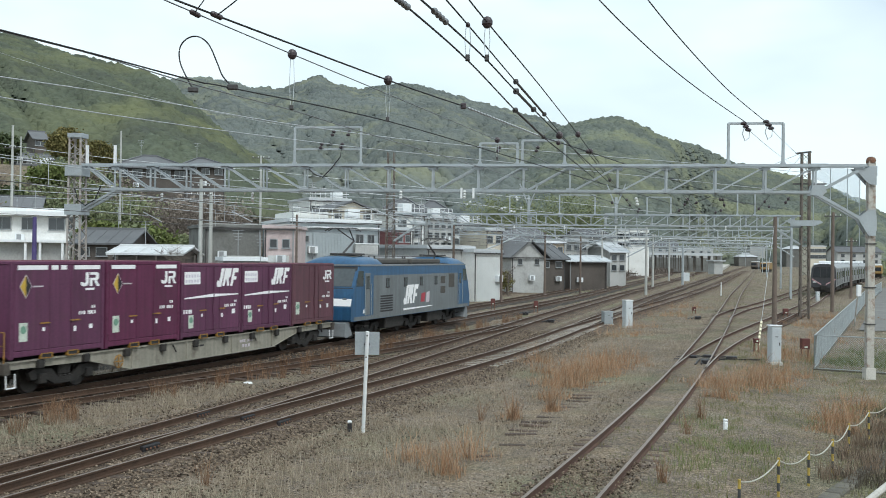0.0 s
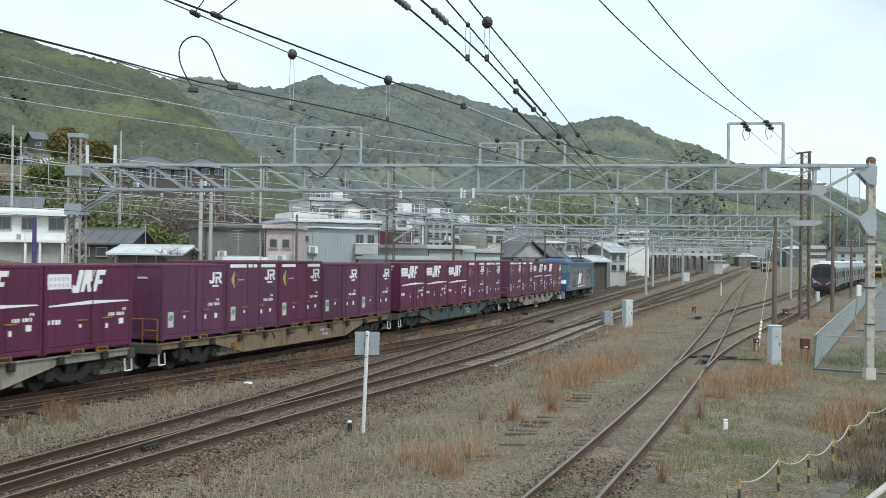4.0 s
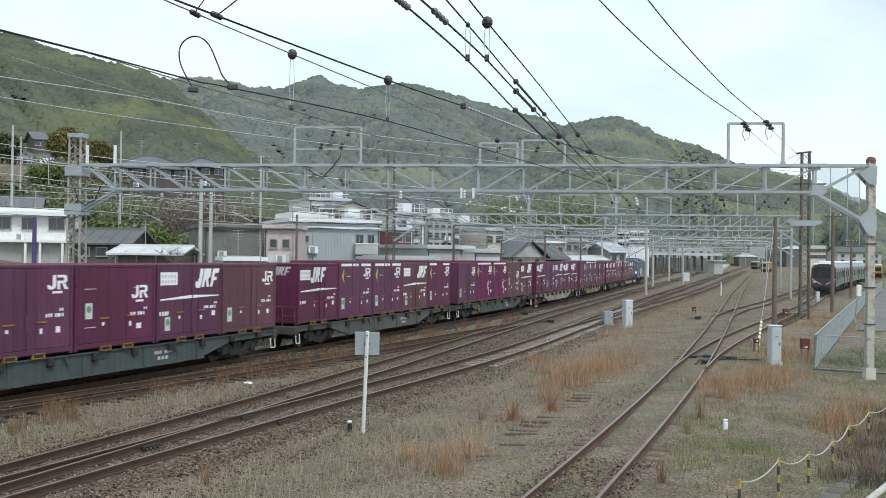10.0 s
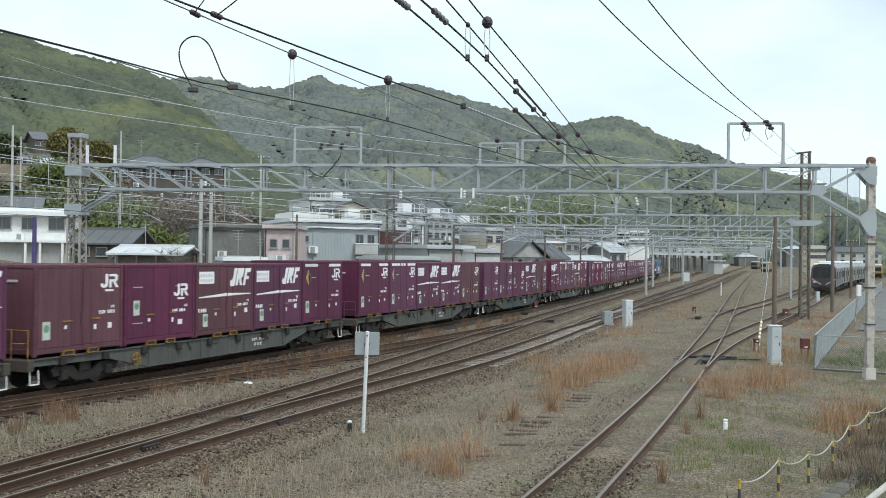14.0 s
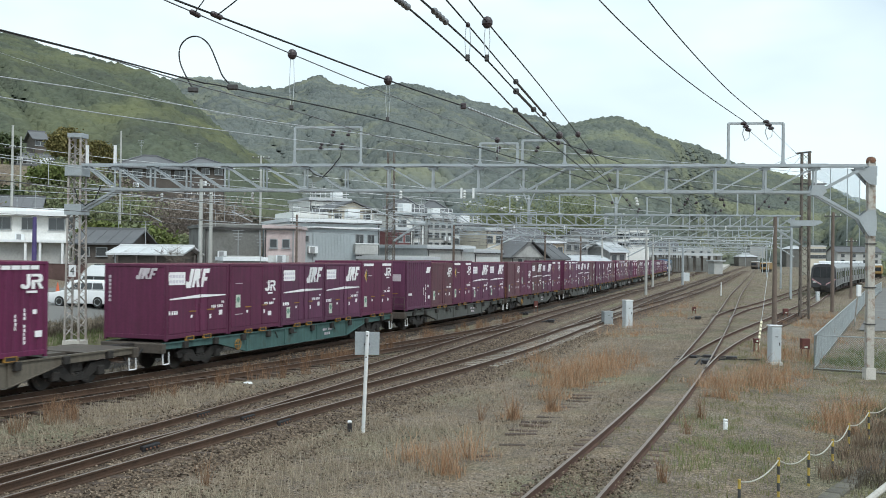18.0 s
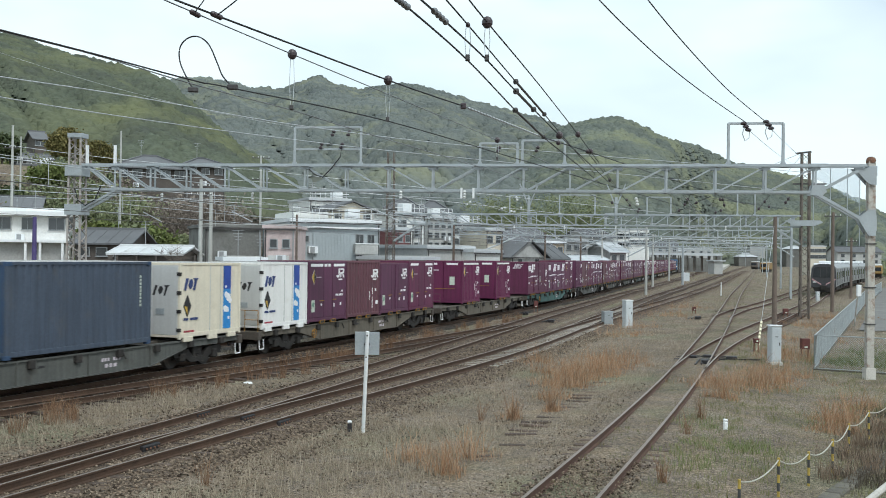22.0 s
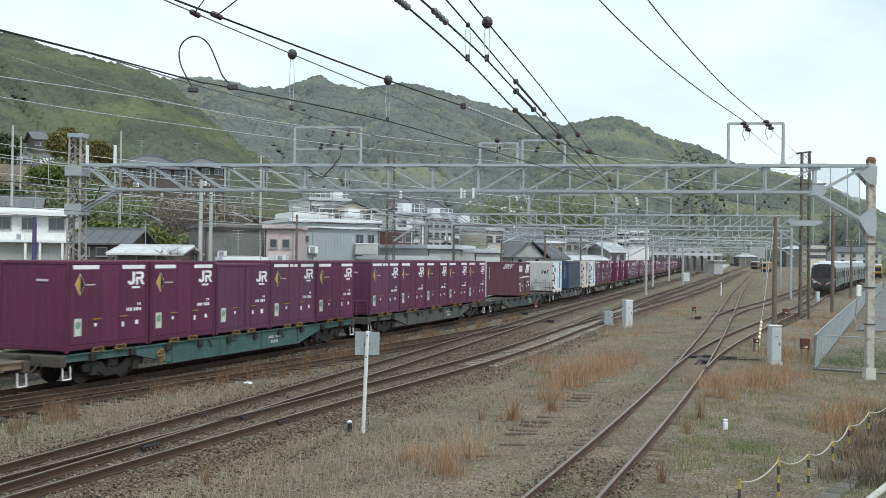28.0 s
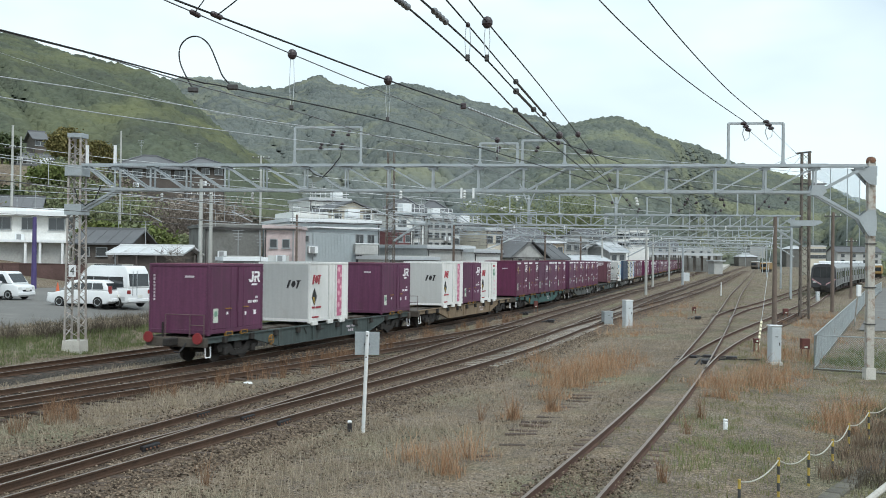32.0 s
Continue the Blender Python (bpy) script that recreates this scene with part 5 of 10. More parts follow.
def build_wagon(name, tone, wheel_brake=True, rail_end=1):
    """A fish-bellied container flat on two bogies."""
    paint = M_SILL[tone]
    word = {"beige": "beige", "green": "grey-green", "teal": "teal", "grey": "grey", "brown": "brownish grey", "tan": "rusty tan"}[tone]
    w = thing(name, "dirty %s container flat wagon with a fish-bellied frame" % word, "wagon")
    h = WL / 2
    prof = [(-h + 0.35, DECK - 0.02), (h - 0.35, DECK - 0.02), (h - 0.35, DECK - 0.22), (6.15, DECK - 0.26), (4.35, DECK - 0.66), (-4.35, DECK - 0.66), (-6.15, DECK - 0.26), (-h + 0.35, DECK - 0.22)]
    for y in (-1.12, 1.06):
        part("side_sill", Mesh().prism(prof, y, y + 0.06), paint, w)
        fl = Mesh()
        fl.box(-h + 0.35, h - 0.35, min(y - 0.05, y + 0.02), y + 0.08, DECK - 0.045, DECK - 0.0)
        fl.box(-4.4, 4.4, y - 0.05, y + 0.11, DECK - 0.685, DECK - 0.66)
        fl.bar((4.35, y + 0.03, DECK - 0.67), (6.2, y + 0.03, DECK - 0.265), 0.16, 0.025)
        fl.bar((-4.35, y + 0.03, DECK - 0.67), (-6.2, y + 0.03, DECK - 0.265), 0.16, 0.025)
        part("sill_flange", fl, paint, w)
    part("stiffeners", (lambda q: [q.box(x - 0.02, x + 0.02, -1.165, -1.1, DECK - 0.65, DECK - 0.05) for x in (-4.3, -1.4, 1.4, 4.3)] and q)(Mesh()), paint, w)
    dk = Mesh()
    for i in range(12):
        x = -h + 0.4 + (WL - 0.8) * i / 11
        dk.box(x - 0.09, x + 0.09, -1.06, 1.06, DECK - 0.12, DECK - 0.012)
    dk.box(-h + 0.35, h - 0.35, -0.28, 0.28, DECK - 0.20, DECK - 0.03)
    tagged(part("floor_grid", dk, M_DECK, w), kind="stuff")
    for sx in (-1, 1):
        a, b = sorted((sx * (h - 0.35), sx * (h - 2.35)))
        part("end_platform", Mesh().box(a, b, -1.08, 1.08, DECK - 0.05, DECK - 0.008), M_DECK, w)
        a, b = sorted((sx * (h - 0.38), sx * (h - 0.14)))
        part("end_beam", Mesh().cbox(a, b, -1.2, 1.2, DECK - 0.34, DECK - 0.02, 0.02), M_DECK, w)
        x0, x1 = sx * (h - 0.2), sx * (h + 0.40)
        part("coupler", Mesh().cbox(min(x0, x1), max(x0, x1), -0.14, 0.14, 0.72, 0.98, 0.03), M_UNDER, w)
        hose = [(sx * (h - 0.15), -0.45, 0.8), (sx * (h + 0.05), -0.45, 0.62), (sx * (h + 0.2), -0.4, 0.5), (sx * (h + 0.35), -0.3, 0.55)]
        part("brake_hose", Mesh().tube(hose, 0.03, 6), M_BLACK, w)
        st = Mesh()
        for dx in (0.0, 0.32):
            xx = sx * (h - 0.25 - dx)
            st.bar((xx, -1.16, DECK - 0.32), (xx, -1.18, DECK - 0.70), 0.024, 0.024)
        st.bar((sx * (h - 0.25), -1.18, DECK - 0.69), (sx * (h - 0.57), -1.18, DECK - 0.69), 0.024, 0.035)
        part("foot_step", st, M_DECAL, w, "white painted foot step")
    # handrail over one end
    hr = Mesh()
    xr = -h * rail_end + 0.22 * rail_end
    for y in (-1.12, -0.55, 0.45):
        hr.tube([(xr, y, DECK - 0.1), (xr, y, DECK + 0.78)], 0.017, 6)
    hr.tube([(xr, -1.12, DECK + 0.78), (xr, 0.45, DECK + 0.78)], 0.017, 6)
    hr.tube([(xr, -1.12, DECK + 0.42), (xr, -0.55, DECK + 0.42)], 0.018, 6)
    part("handrail", hr, M_YELLOW if wheel_brake and tone != "green" else M_DULLRAIL, w)
    part("brake_stand", Mesh().bar((xr, 0.55, DECK - 0.1), (xr, 0.55, DECK + 0.5), 0.06, 0.05), M_UNDER, w)
    # locking pins, brake gear, lettering bars
    for i in range(10):
        x = -h + 1.5 + (WL - 3.0) * i / 9
        part("twist_lock", Mesh().cbox(x - 0.12, x + 0.12, -1.24, -1.10, DECK - 0.26, DECK - 0.02, 0.02), M_UNDER, w)
    for x in (-2.2, 2.9):
        part("lock_lever", Mesh().bar((x, -1.16, DECK - 0.1), (x + 0.12, -1.2, DECK - 0.34), 0.04, 0.03), M_UNDER, w)
    if wheel_brake:
        r = [(-5.0 + 0.19 * math.cos(a), -1.2, 0.62 + 0.19 * math.sin(a)) for a in [k * math.pi / 7 for k in range(15)]]
        hw = part("hand_wheel", Mesh().tube(r, 0.022, 5), M_YELLOW, w, "yellow hand brake wheel")
        part("wheel_spokes", Mesh().bar((-5.18, -1.2, 0.62), (-4.82, -1.2, 0.62), 0.03, 0.03).bar((-5.0, -1.2, 0.44), (-5.0, -1.2, 0.8), 0.03, 0.03), M_YELLOW, hw)
    nb = Mesh()
    for i in range(7):
        if i != 3:
            nb.box(2.0 + i * 0.13, 2.09 + i * 0.13, -1.125, -1.11, 0.66, 0.76)
    for i in range(3):
        nb.box(2.15 + i * 0.2, 2.28 + i * 0.2, -1.125, -1.11, 0.47, 0.58)
    tagged(part("number_bars", nb, M_GREYDECAL, w), kind="stuff")
    part("air_tank", Mesh().tube([(-1.8, 0.5, 0.5), (0.4, 0.5, 0.5)], 0.2, 10), M_UNDER, w)
    part("slot_mark", Mesh().box(-0.6, -0.35, -1.125, -1.11, 0.72, 0.78), M_BLACK, w)
    build_bogie(w, -7.1)
    build_bogie(w, 7.1)
    return w


def build_tail_lamps(w):
    for y in (-1.0, 1.0):
        part("tail_disc", Mesh().lathe([(0.0, -WL / 2 - 0.02), (0.19, -WL / 2 - 0.02), (0.2, -WL / 2 + 0.02), (0.1, -WL / 2 + 0.06)], (0, y, DECK - 0.02), 18, "x"), M_TAILRED, w, "red round tail disc")


M_DULLRAIL = mat("grimy_maroon_rail", (0.13, 0.085, 0.085), 0.7, 0.1, 0.3, 4.0, 20.0)
M_TAILRED = mat("tail_disc_red", (0.22, 0.022, 0.025), 0.5)


# ---- electric locomotive ----
M_LBLUE = painted("locomotive_blue", (0.027, 0.090, 0.185), rough=0.4, stain=(0.03, 0.065, 0.11), stain_amt=0.4)
M_LGREY = painted("locomotive_slate", (0.145, 0.158, 0.165), rough=0.5, stain=(0.10, 0.12, 0.13), stain_amt=0.4)
M_LROOF = mat("sooty_roof", (0.075, 0.068, 0.060), 0.85, 0.0, 0.35, 2.0, 15.0)
M_LGLASS = glass("cab_glass", (0.06, 0.07, 0.075))
M_SKIRT = mat("pale_grey_skirt", (0.22, 0.23, 0.24), 0.6, 0.0, 0.2, 2.0, 15.0)
LL = 17.4


def build_loco():
    g = thing("electric_locomotive", "blue and slate six-axle electric goods locomotive", "locomotive")
    h, w = LL / 2, 1.44
    # car body: straight sides, inclined cab ends
    prof = [(-h, 1.0), (-h + 0.02, 1.55), (-h + 0.42, 2.55), (-h + 0.95, 3.45), (h - 0.95, 3.45), (h - 0.42, 2.55), (h - 0.02, 1.55), (h, 1.0), (h - 0.1, 0.92), (-h + 0.1, 0.92)]
    part("body", Mesh().prism(prof, -w, w), M_LBLUE, g)
    part("side_panel", Mesh().box(-h + 2.55, h - 2.3, -w - 0.006, -w + 0.05, 1.0, 2.98), M_LGREY, g, "slate grey side panel")
    part("lower_band", Mesh().box(-h + 0.35, h - 0.3, -w - 0.008, -w + 0.05, 0.94, 1.12), M_LGREY, g)
    part("roof_edge", Mesh().box(-h + 0.9, h - 0.9, -w - 0.02, w + 0.02, 3.43, 3.50), M_SKIRT, g)
    for sx in (-1, 1):
        v, rows = Mesh(), []
        for x, hh in ((h - 0.93, 0.02), (h - 1.05, 0.22), (h - 1.6, 0.42), (h - 2.6, 0.48), (h - 3.4, 0.44), (h - 3.75, 0.1)):
            rows.append([(sx * x, w * math.cos(a) * 0.99, 3.46 + hh * math.sin(a) ** 0.7) for a in [math.pi * k / 12 for k in range(13)]])
        pts = [p for r in rows for p in r]
        v.add(pts, [(i * 13 + j, i * 13 + j + 1, (i + 1) * 13 + j + 1, (i + 1) * 13 + j) for i in range(5) for j in range(12)])
        part("cab_roof", v, M_LBLUE, g, smooth=True)
        top = Mesh()
        top.add([(sx * x, y, 3.46 + hh * (1 - 0.12 * abs(y)) + 0.012) for x, hh in ((h - 1.6, 0.42), (h - 2.6, 0.48), (h - 3.3, 0.45)) for y in (-0.85, 0, 0.85)], [(0, 1, 4, 3), (1, 2, 5, 4), (3, 4, 7, 6), (4, 5, 8, 7)])
        part("roof_soot", top, M_LROOF, g)
        # windscreen, white band with lamps, buffer beam
        def face(z):
            return (h - 0.42 - (z - 2.55) * 0.59) if z > 2.55 else (h - 0.02 - (z - 1.55) * 0.40)
        def front(z0, z1, y0, y1, mt, nm, o=0.012, lab=""):
            part(nm, Mesh().add([(sx * (face(z) + e), y, z) for e in (o, -0.03) for z, y in ((z0, y0), (z0, y1), (z1, y1), (z1, y0))], [(0, 1, 2, 3), (7, 6, 5, 4), (0, 4, 5, 1), (1, 5, 6, 2), (2, 6, 7, 3), (3, 7, 4, 0)]), mt, g, lab)
        front(2.50, 3.30, -1.28, -0.06, M_LGLASS, "windscreen")
        front(2.50, 3.30, 0.06, 1.28, M_LGLASS, "windscreen")
        front(2.40, 3.40, -1.36, 1.36, M_BLACK, "windscreen_surround", 0.006)
        front(2.02, 2.40, -1.43, 1.43, M_LBLUE, "nose_panel", 0.006)
        front(1.62, 1.95, -1.40, 1.40, M_DECAL, "white_nose_band", 0.012, "white band across the nose")
        for y in (-1.05, 1.05):
            part("headlamp", Mesh().lathe([(0.12, 0.0), (0.12, 0.05), (0.04, 0.07)], (sx * (face(1.87)), y, 1.87), 12, "x"), M_SKIRT, g)
        part("snow_plough", Mesh().prism([(sx * (h - 0.2), 0.92), (sx * (h + 0.15), 0.85), (sx * (h + 0.25), 0.28), (sx * (h + 0.05), 0.2), (sx * (h - 0.6), 0.3)], -1.25, 1.25), M_SKIRT, g, "pale grey skirt")
        part("coupler", Mesh().cbox(min(sx * (h - 0.1), sx * (h + 0.42)), max(sx * (h - 0.1), sx * (h + 0.42)), -0.15, 0.15, 0.74, 1.0, 0.03), M_UNDER, g)
        # cab side window and door
        x0, x1 = sorted((sx * (h - 0.55), sx * (h - 1.35)))
        part("cab_side_window", Mesh().prism([(x0, 2.50), (x1, 2.50), (x1 - (0.25 if sx > 0 else 0), 3.2), (x0 + (0.25 if sx < 0 else 0), 3.2)], -w - 0.012, -w + 0.03), M_LGLASS, g)
        x0, x1 = sorted((sx * (h - 1.55), sx * (h - 2.15)))
        dr = part("cab_door", Mesh().cbox(x0, x1, -w - 0.014, -w + 0.03, 1.15, 3.1, 0.02), M_LBLUE if sx > 0 else M_LGREY, g)
        part("door_window", Mesh().box(x0 + 0.12, x1 - 0.12, -w - 0.02, -w, 2.35, 2.95), M_LGLASS, dr)
        for xx in (x0 - 0.05, x1 + 0.05):
            part("door_grab", Mesh().tube([(xx, -w - 0.05, 1.15), (xx, -w - 0.05, 2.6)], 0.018, 6), M_GALV, g)
        st = Mesh()
        for z in (0.35, 0.62):
            st.box(x0, x1, -w + 0.02, -w + 0.2, z, z + 0.03)
        part("door_step", st, M_UNDER, g)
    # side windows, louvres, mark and stripe
    for x in (-4.4, -2.0, 0.3, 2.6):
        fr = part("porthole_frame", Mesh().cbox(x - 0.24, x + 0.24, -w - 0.022, -w + 0.02, 2.35, 2.85, 0.03), M_BLACK, g)
        part("porthole", Mesh().box(x - 0.18, x + 0.18, -w - 0.027, -w, 2.41, 2.79), M_LGLASS, fr)
    for i in range(7):
        part("louvre", Mesh().cbox(-5.3, -3.75, -w - 0.02, -w + 0.02, 1.22 + i * 0.12, 1.29 + i * 0.12, 0.01), M_BLACK, g)
    for z in (1.85, 2.4):
        part("vent_grille", Mesh().cbox(3.35, 4.15, -w - 0.016, -w + 0.02, z, z + 0.42, 0.02), M_LROOF, g)
    part("louvre_panel", Mesh().cbox(4.75, 5.75, -w - 0.016, -w + 0.02, 2.15, 2.95, 0.02), M_LROOF, g)
    for k, pts in enumerate(([(0.0, 0.10), (0.04, 0.0), (0.26, 0.0), (0.46, 0.60), (0.28, 0.60), (0.16, 0.17), (0.04, 0.22)],
                             [(0.33, 0.02), (0.46, 0.02), (0.53, 0.23), (0.57, 0.23), (0.61, 0.02), (0.75, 0.02), (0.70, 0.26), (0.82, 0.34), (0.89, 0.60), (0.50, 0.60)],
                             [(0.80, 0.02), (0.94, 0.02), (1.00, 0.22), (1.16, 0.22), (1.19, 0.33), (1.04, 0.33), (1.08, 0.46), (1.29, 0.46), (1.33, 0.60), (0.98, 0.60)])):
        part("mark_block", Mesh().prism([(-2.3 + a * 1.6, 1.45 + b * 1.65) for a, b in pts], -w - 0.02, -w + 0.02), M_DECAL, g)
    part("white_stripe", Mesh().prism([(-2.3, 1.16), (2.0, 1.22), (2.0, 1.26), (-2.3, 1.26)], -w - 0.02, -w + 0.02), M_DECAL, g)
    part("side_badge", Mesh().prism([(0.2, 1.5), (0.75, 1.5), (0.9, 2.0), (0.3, 1.95)], -w - 0.02, -w + 0.02), M_REDPRINT, g)
    part("side_badge", Mesh().prism([(1.0, 1.45), (1.5, 1.45), (1.55, 2.05), (1.05, 1.95)], -w - 0.02, -w + 0.02), M_GREYDECAL, g)
    part("plate_mark", Mesh().box(-h + 1.35, -h + 1.5, -w - 0.012, -w, 1.25, 1.42), M_DECAL, g)
    # roof gear
    for x, l in ((-2.6, 4.4), (2.4, 4.6)):
        part("roof_cover", Mesh().cbox(x - l / 2, x + l / 2, -0.95, 0.95, 3.5, 3.78, 0.08), M_LROOF, g)
    for x in (-4.6, -3.9, -0.1, 0.2, 4.9):
        part("roof_insulator", Mesh().lathe([(0.05, 3.5), (0.1, 3.55), (0.06, 3.6), (0.1, 3.65), (0.06, 3.72), (0.04, 3.9)], (x, -0.5, 0), 8), M_DARKSTEEL, g)
    part("roof_busbar", Mesh().tube([(-4.6, -0.5, 3.9), (5.0, -0.5, 3.9)], 0.025, 6), M_DARKSTEEL, g)
    for x, sgn in ((-6.0, 1), (6.0, -1)):
        b = part("pantograph_base", Mesh().cbox(x - 0.7, x + 0.7, -0.6, 0.6, 3.93, 4.02, 0.02), M_DARKSTEEL, g)
        top = 5.18 if x < 0 else 4.95
        lo = Mesh().tube([(x - sgn * 0.5, 0, 4.0), (x + sgn * 0.75, 0, 4.62)], 0.05, 6)
        part("lower_arm", lo, M_DARKSTEEL, b)
        up = Mesh().tube([(x + sgn * 0.75, 0, 4.62), (x - sgn * 0.55, -0.32, top)], 0.03, 6).tube([(x + sgn * 0.75, 0, 4.62), (x - sgn * 0.55, 0.32, top)], 0.03, 6)
        part("upper_arm", up, M_DARKSTEEL, b)
        hd = Mesh()
        for dx in (-0.16, 0.16):
            hd.tube([(x - sgn * 0.55 + dx, -0.85, top - 0.12), (x - sgn * 0.55 + dx, -0.6, top + 0.02), (x - sgn * 0.55 + dx, 0.6, top + 0.02), (x - sgn * 0.55 + dx, 0.85, top - 0.12)], 0.025, 6)
        part("collector_head", hd, M_DARKSTEEL, b)
    # running gear
    for x in (-5.9, 0.0, 5.9):
        build_bogie(g, x)
    part("equipment_box", Mesh().cbox(-4.2, -1.8, -1.25, 1.25, 0.35, 0.95, 0.04), M_UNDER, g)
    part("equipment_box", Mesh().cbox(1.8, 4.2, -1.25, 1.25, 0.35, 0.95, 0.04), M_UNDER, g)
    return g


# ---- the town behind the tracks ----
M_WALLS = {
    "white": mat("white_plaster", (0.76, 0.76, 0.74), 0.85, 0.0, 0.12, 0.4, 6.0, 0.05, stain=(0.45, 0.43, 0.40), stain_amt=0.4),
    "cream": mat("cream_plaster", (0.58, 0.53, 0.44), 0.85, 0.0, 0.15, 0.4, 6.0, 0.05, stain=(0.36, 0.32, 0.27), stain_amt=0.4),
    "pink": mat("pinkish_plaster", (0.56, 0.46, 0.45), 0.85, 0.0, 0.18, 0.4, 6.0, 0.05, stain=(0.27, 0.20, 0.19), stain_amt=0.6),
    "grey": mat("grey_cement_wall", (0.42, 0.42, 0.41), 0.9, 0.0, 0.2, 0.4, 6.0, 0.05, stain=(0.20, 0.19, 0.18), stain_amt=0.5),
    "dark": mat("dark_timber_and_shade_wall", (0.10, 0.085, 0.075), 0.9, 0.0, 0.3, 0.6, 9.0, 0.1),
    "blue": mat("blue_grey_metal_siding", (0.38, 0.42, 0.44), 0.6, 0.1, 0.12, 0.4, 6.0, 0.05),
    "tan": mat("tan_wall", (0.42, 0.34, 0.25), 0.85, 0.0, 0.2, 0.5, 6.0),
    "concrete": mat("stained_dark_concrete", (0.19, 0.19, 0.18), 0.9, 0.0, 0.25, 0.25, 6.0, 0.1, stain=(0.10, 0.095, 0.085), stain_amt=0.6, stain_at=0.5),
    "red": mat("dark_red_wall", (0.20, 0.08, 0.08), 0.85, 0.0, 0.2, 0.5, 6.0),
}
M_TILE = mat("dark_grey_roof_tile", (0.115, 0.118, 0.125), 0.7, 0.0, 0.25, 0.6, 9.0, 0.4, rand=0.2)
M_SLATE = mat("pale_metal_roof", (0.52, 0.54, 0.56), 0.5, 0.2, 0.15, 0.6, 9.0)
M_WHITEROOF = mat("white_metal_roof", (0.78, 0.80, 0.82), 0.5, 0.1, 0.1, 0.6, 9.0)
M_OLDWHITE = mat("weathered_white_roof", (0.58, 0.59, 0.60), 0.6, 0.1, 0.15, 0.8, 9.0, stain=(0.36, 0.35, 0.34), stain_amt=0.6)
M_PANE = glass("window_pane", (0.05, 0.055, 0.06))
M_SASH = mat("aluminium_sash", (0.35, 0.36, 0.37), 0.4, 0.5, 0.1, 3.0, 20.0)
M_SHUTTER = mat("roller_shutter", (0.60, 0.61, 0.60), 0.6, 0.1, 0.1, 0.8, 9.0)


class Wall:
    """A house standing on the line a-b, its front towards the yard."""

    def __init__(self, a, b, back, z0=None):
        self.a = Vector((a[0], a[1], 0))
        d = Vector((b[0], b[1], 0)) - self.a
        self.len = d.length
        self.d = d.normalized()
        self.n = Vector((-self.d.y, self.d.x, 0))
        self.back, self.top = back, a[2]
        self.z0 = min(ground_z(a[0], a[1]), ground_z(b[0], b[1])) - 0.5 if z0 is None else z0

    def __call__(self, u, z, o=0.0):
        return self.a + self.d * u + self.n * o + Vector((0, 0, z))

    def slab(self, u0, u1, o0, o1, z0, z1, me=None):
        me = me or Mesh()
        return me.add([self(u, z, o) for z in (z0, z1) for u, o in ((u0, o0), (u1, o0), (u1, o1), (u0, o1))], [(3, 2, 1, 0), (4, 5, 6, 7), (0, 1, 5, 4), (1, 2, 6, 5), (2, 3, 7, 6), (3, 0, 4, 7)])


def window(h, w, u, z, wd=1.6, ht=1.1, o=0.0, sashes=2):
    fr = part("window", w.slab(u, u + wd, o - 0.06, o + 0.05, z, z + ht), M_SASH, h)
    for i in range(sashes):
        a = u + 0.05 + (wd - 0.1) * i / sashes
        b = u + 0.05 + (wd - 0.1) * (i + 1) / sashes - 0.04
        part("pane", w.slab(a, b, o - 0.075, o, z + 0.06, z + ht - 0.06), M_PANE, fr)
    part("sill", w.slab(u - 0.05, u + wd + 0.05, o - 0.14, o, z - 0.06, z), M_SASH, fr)
    return fr


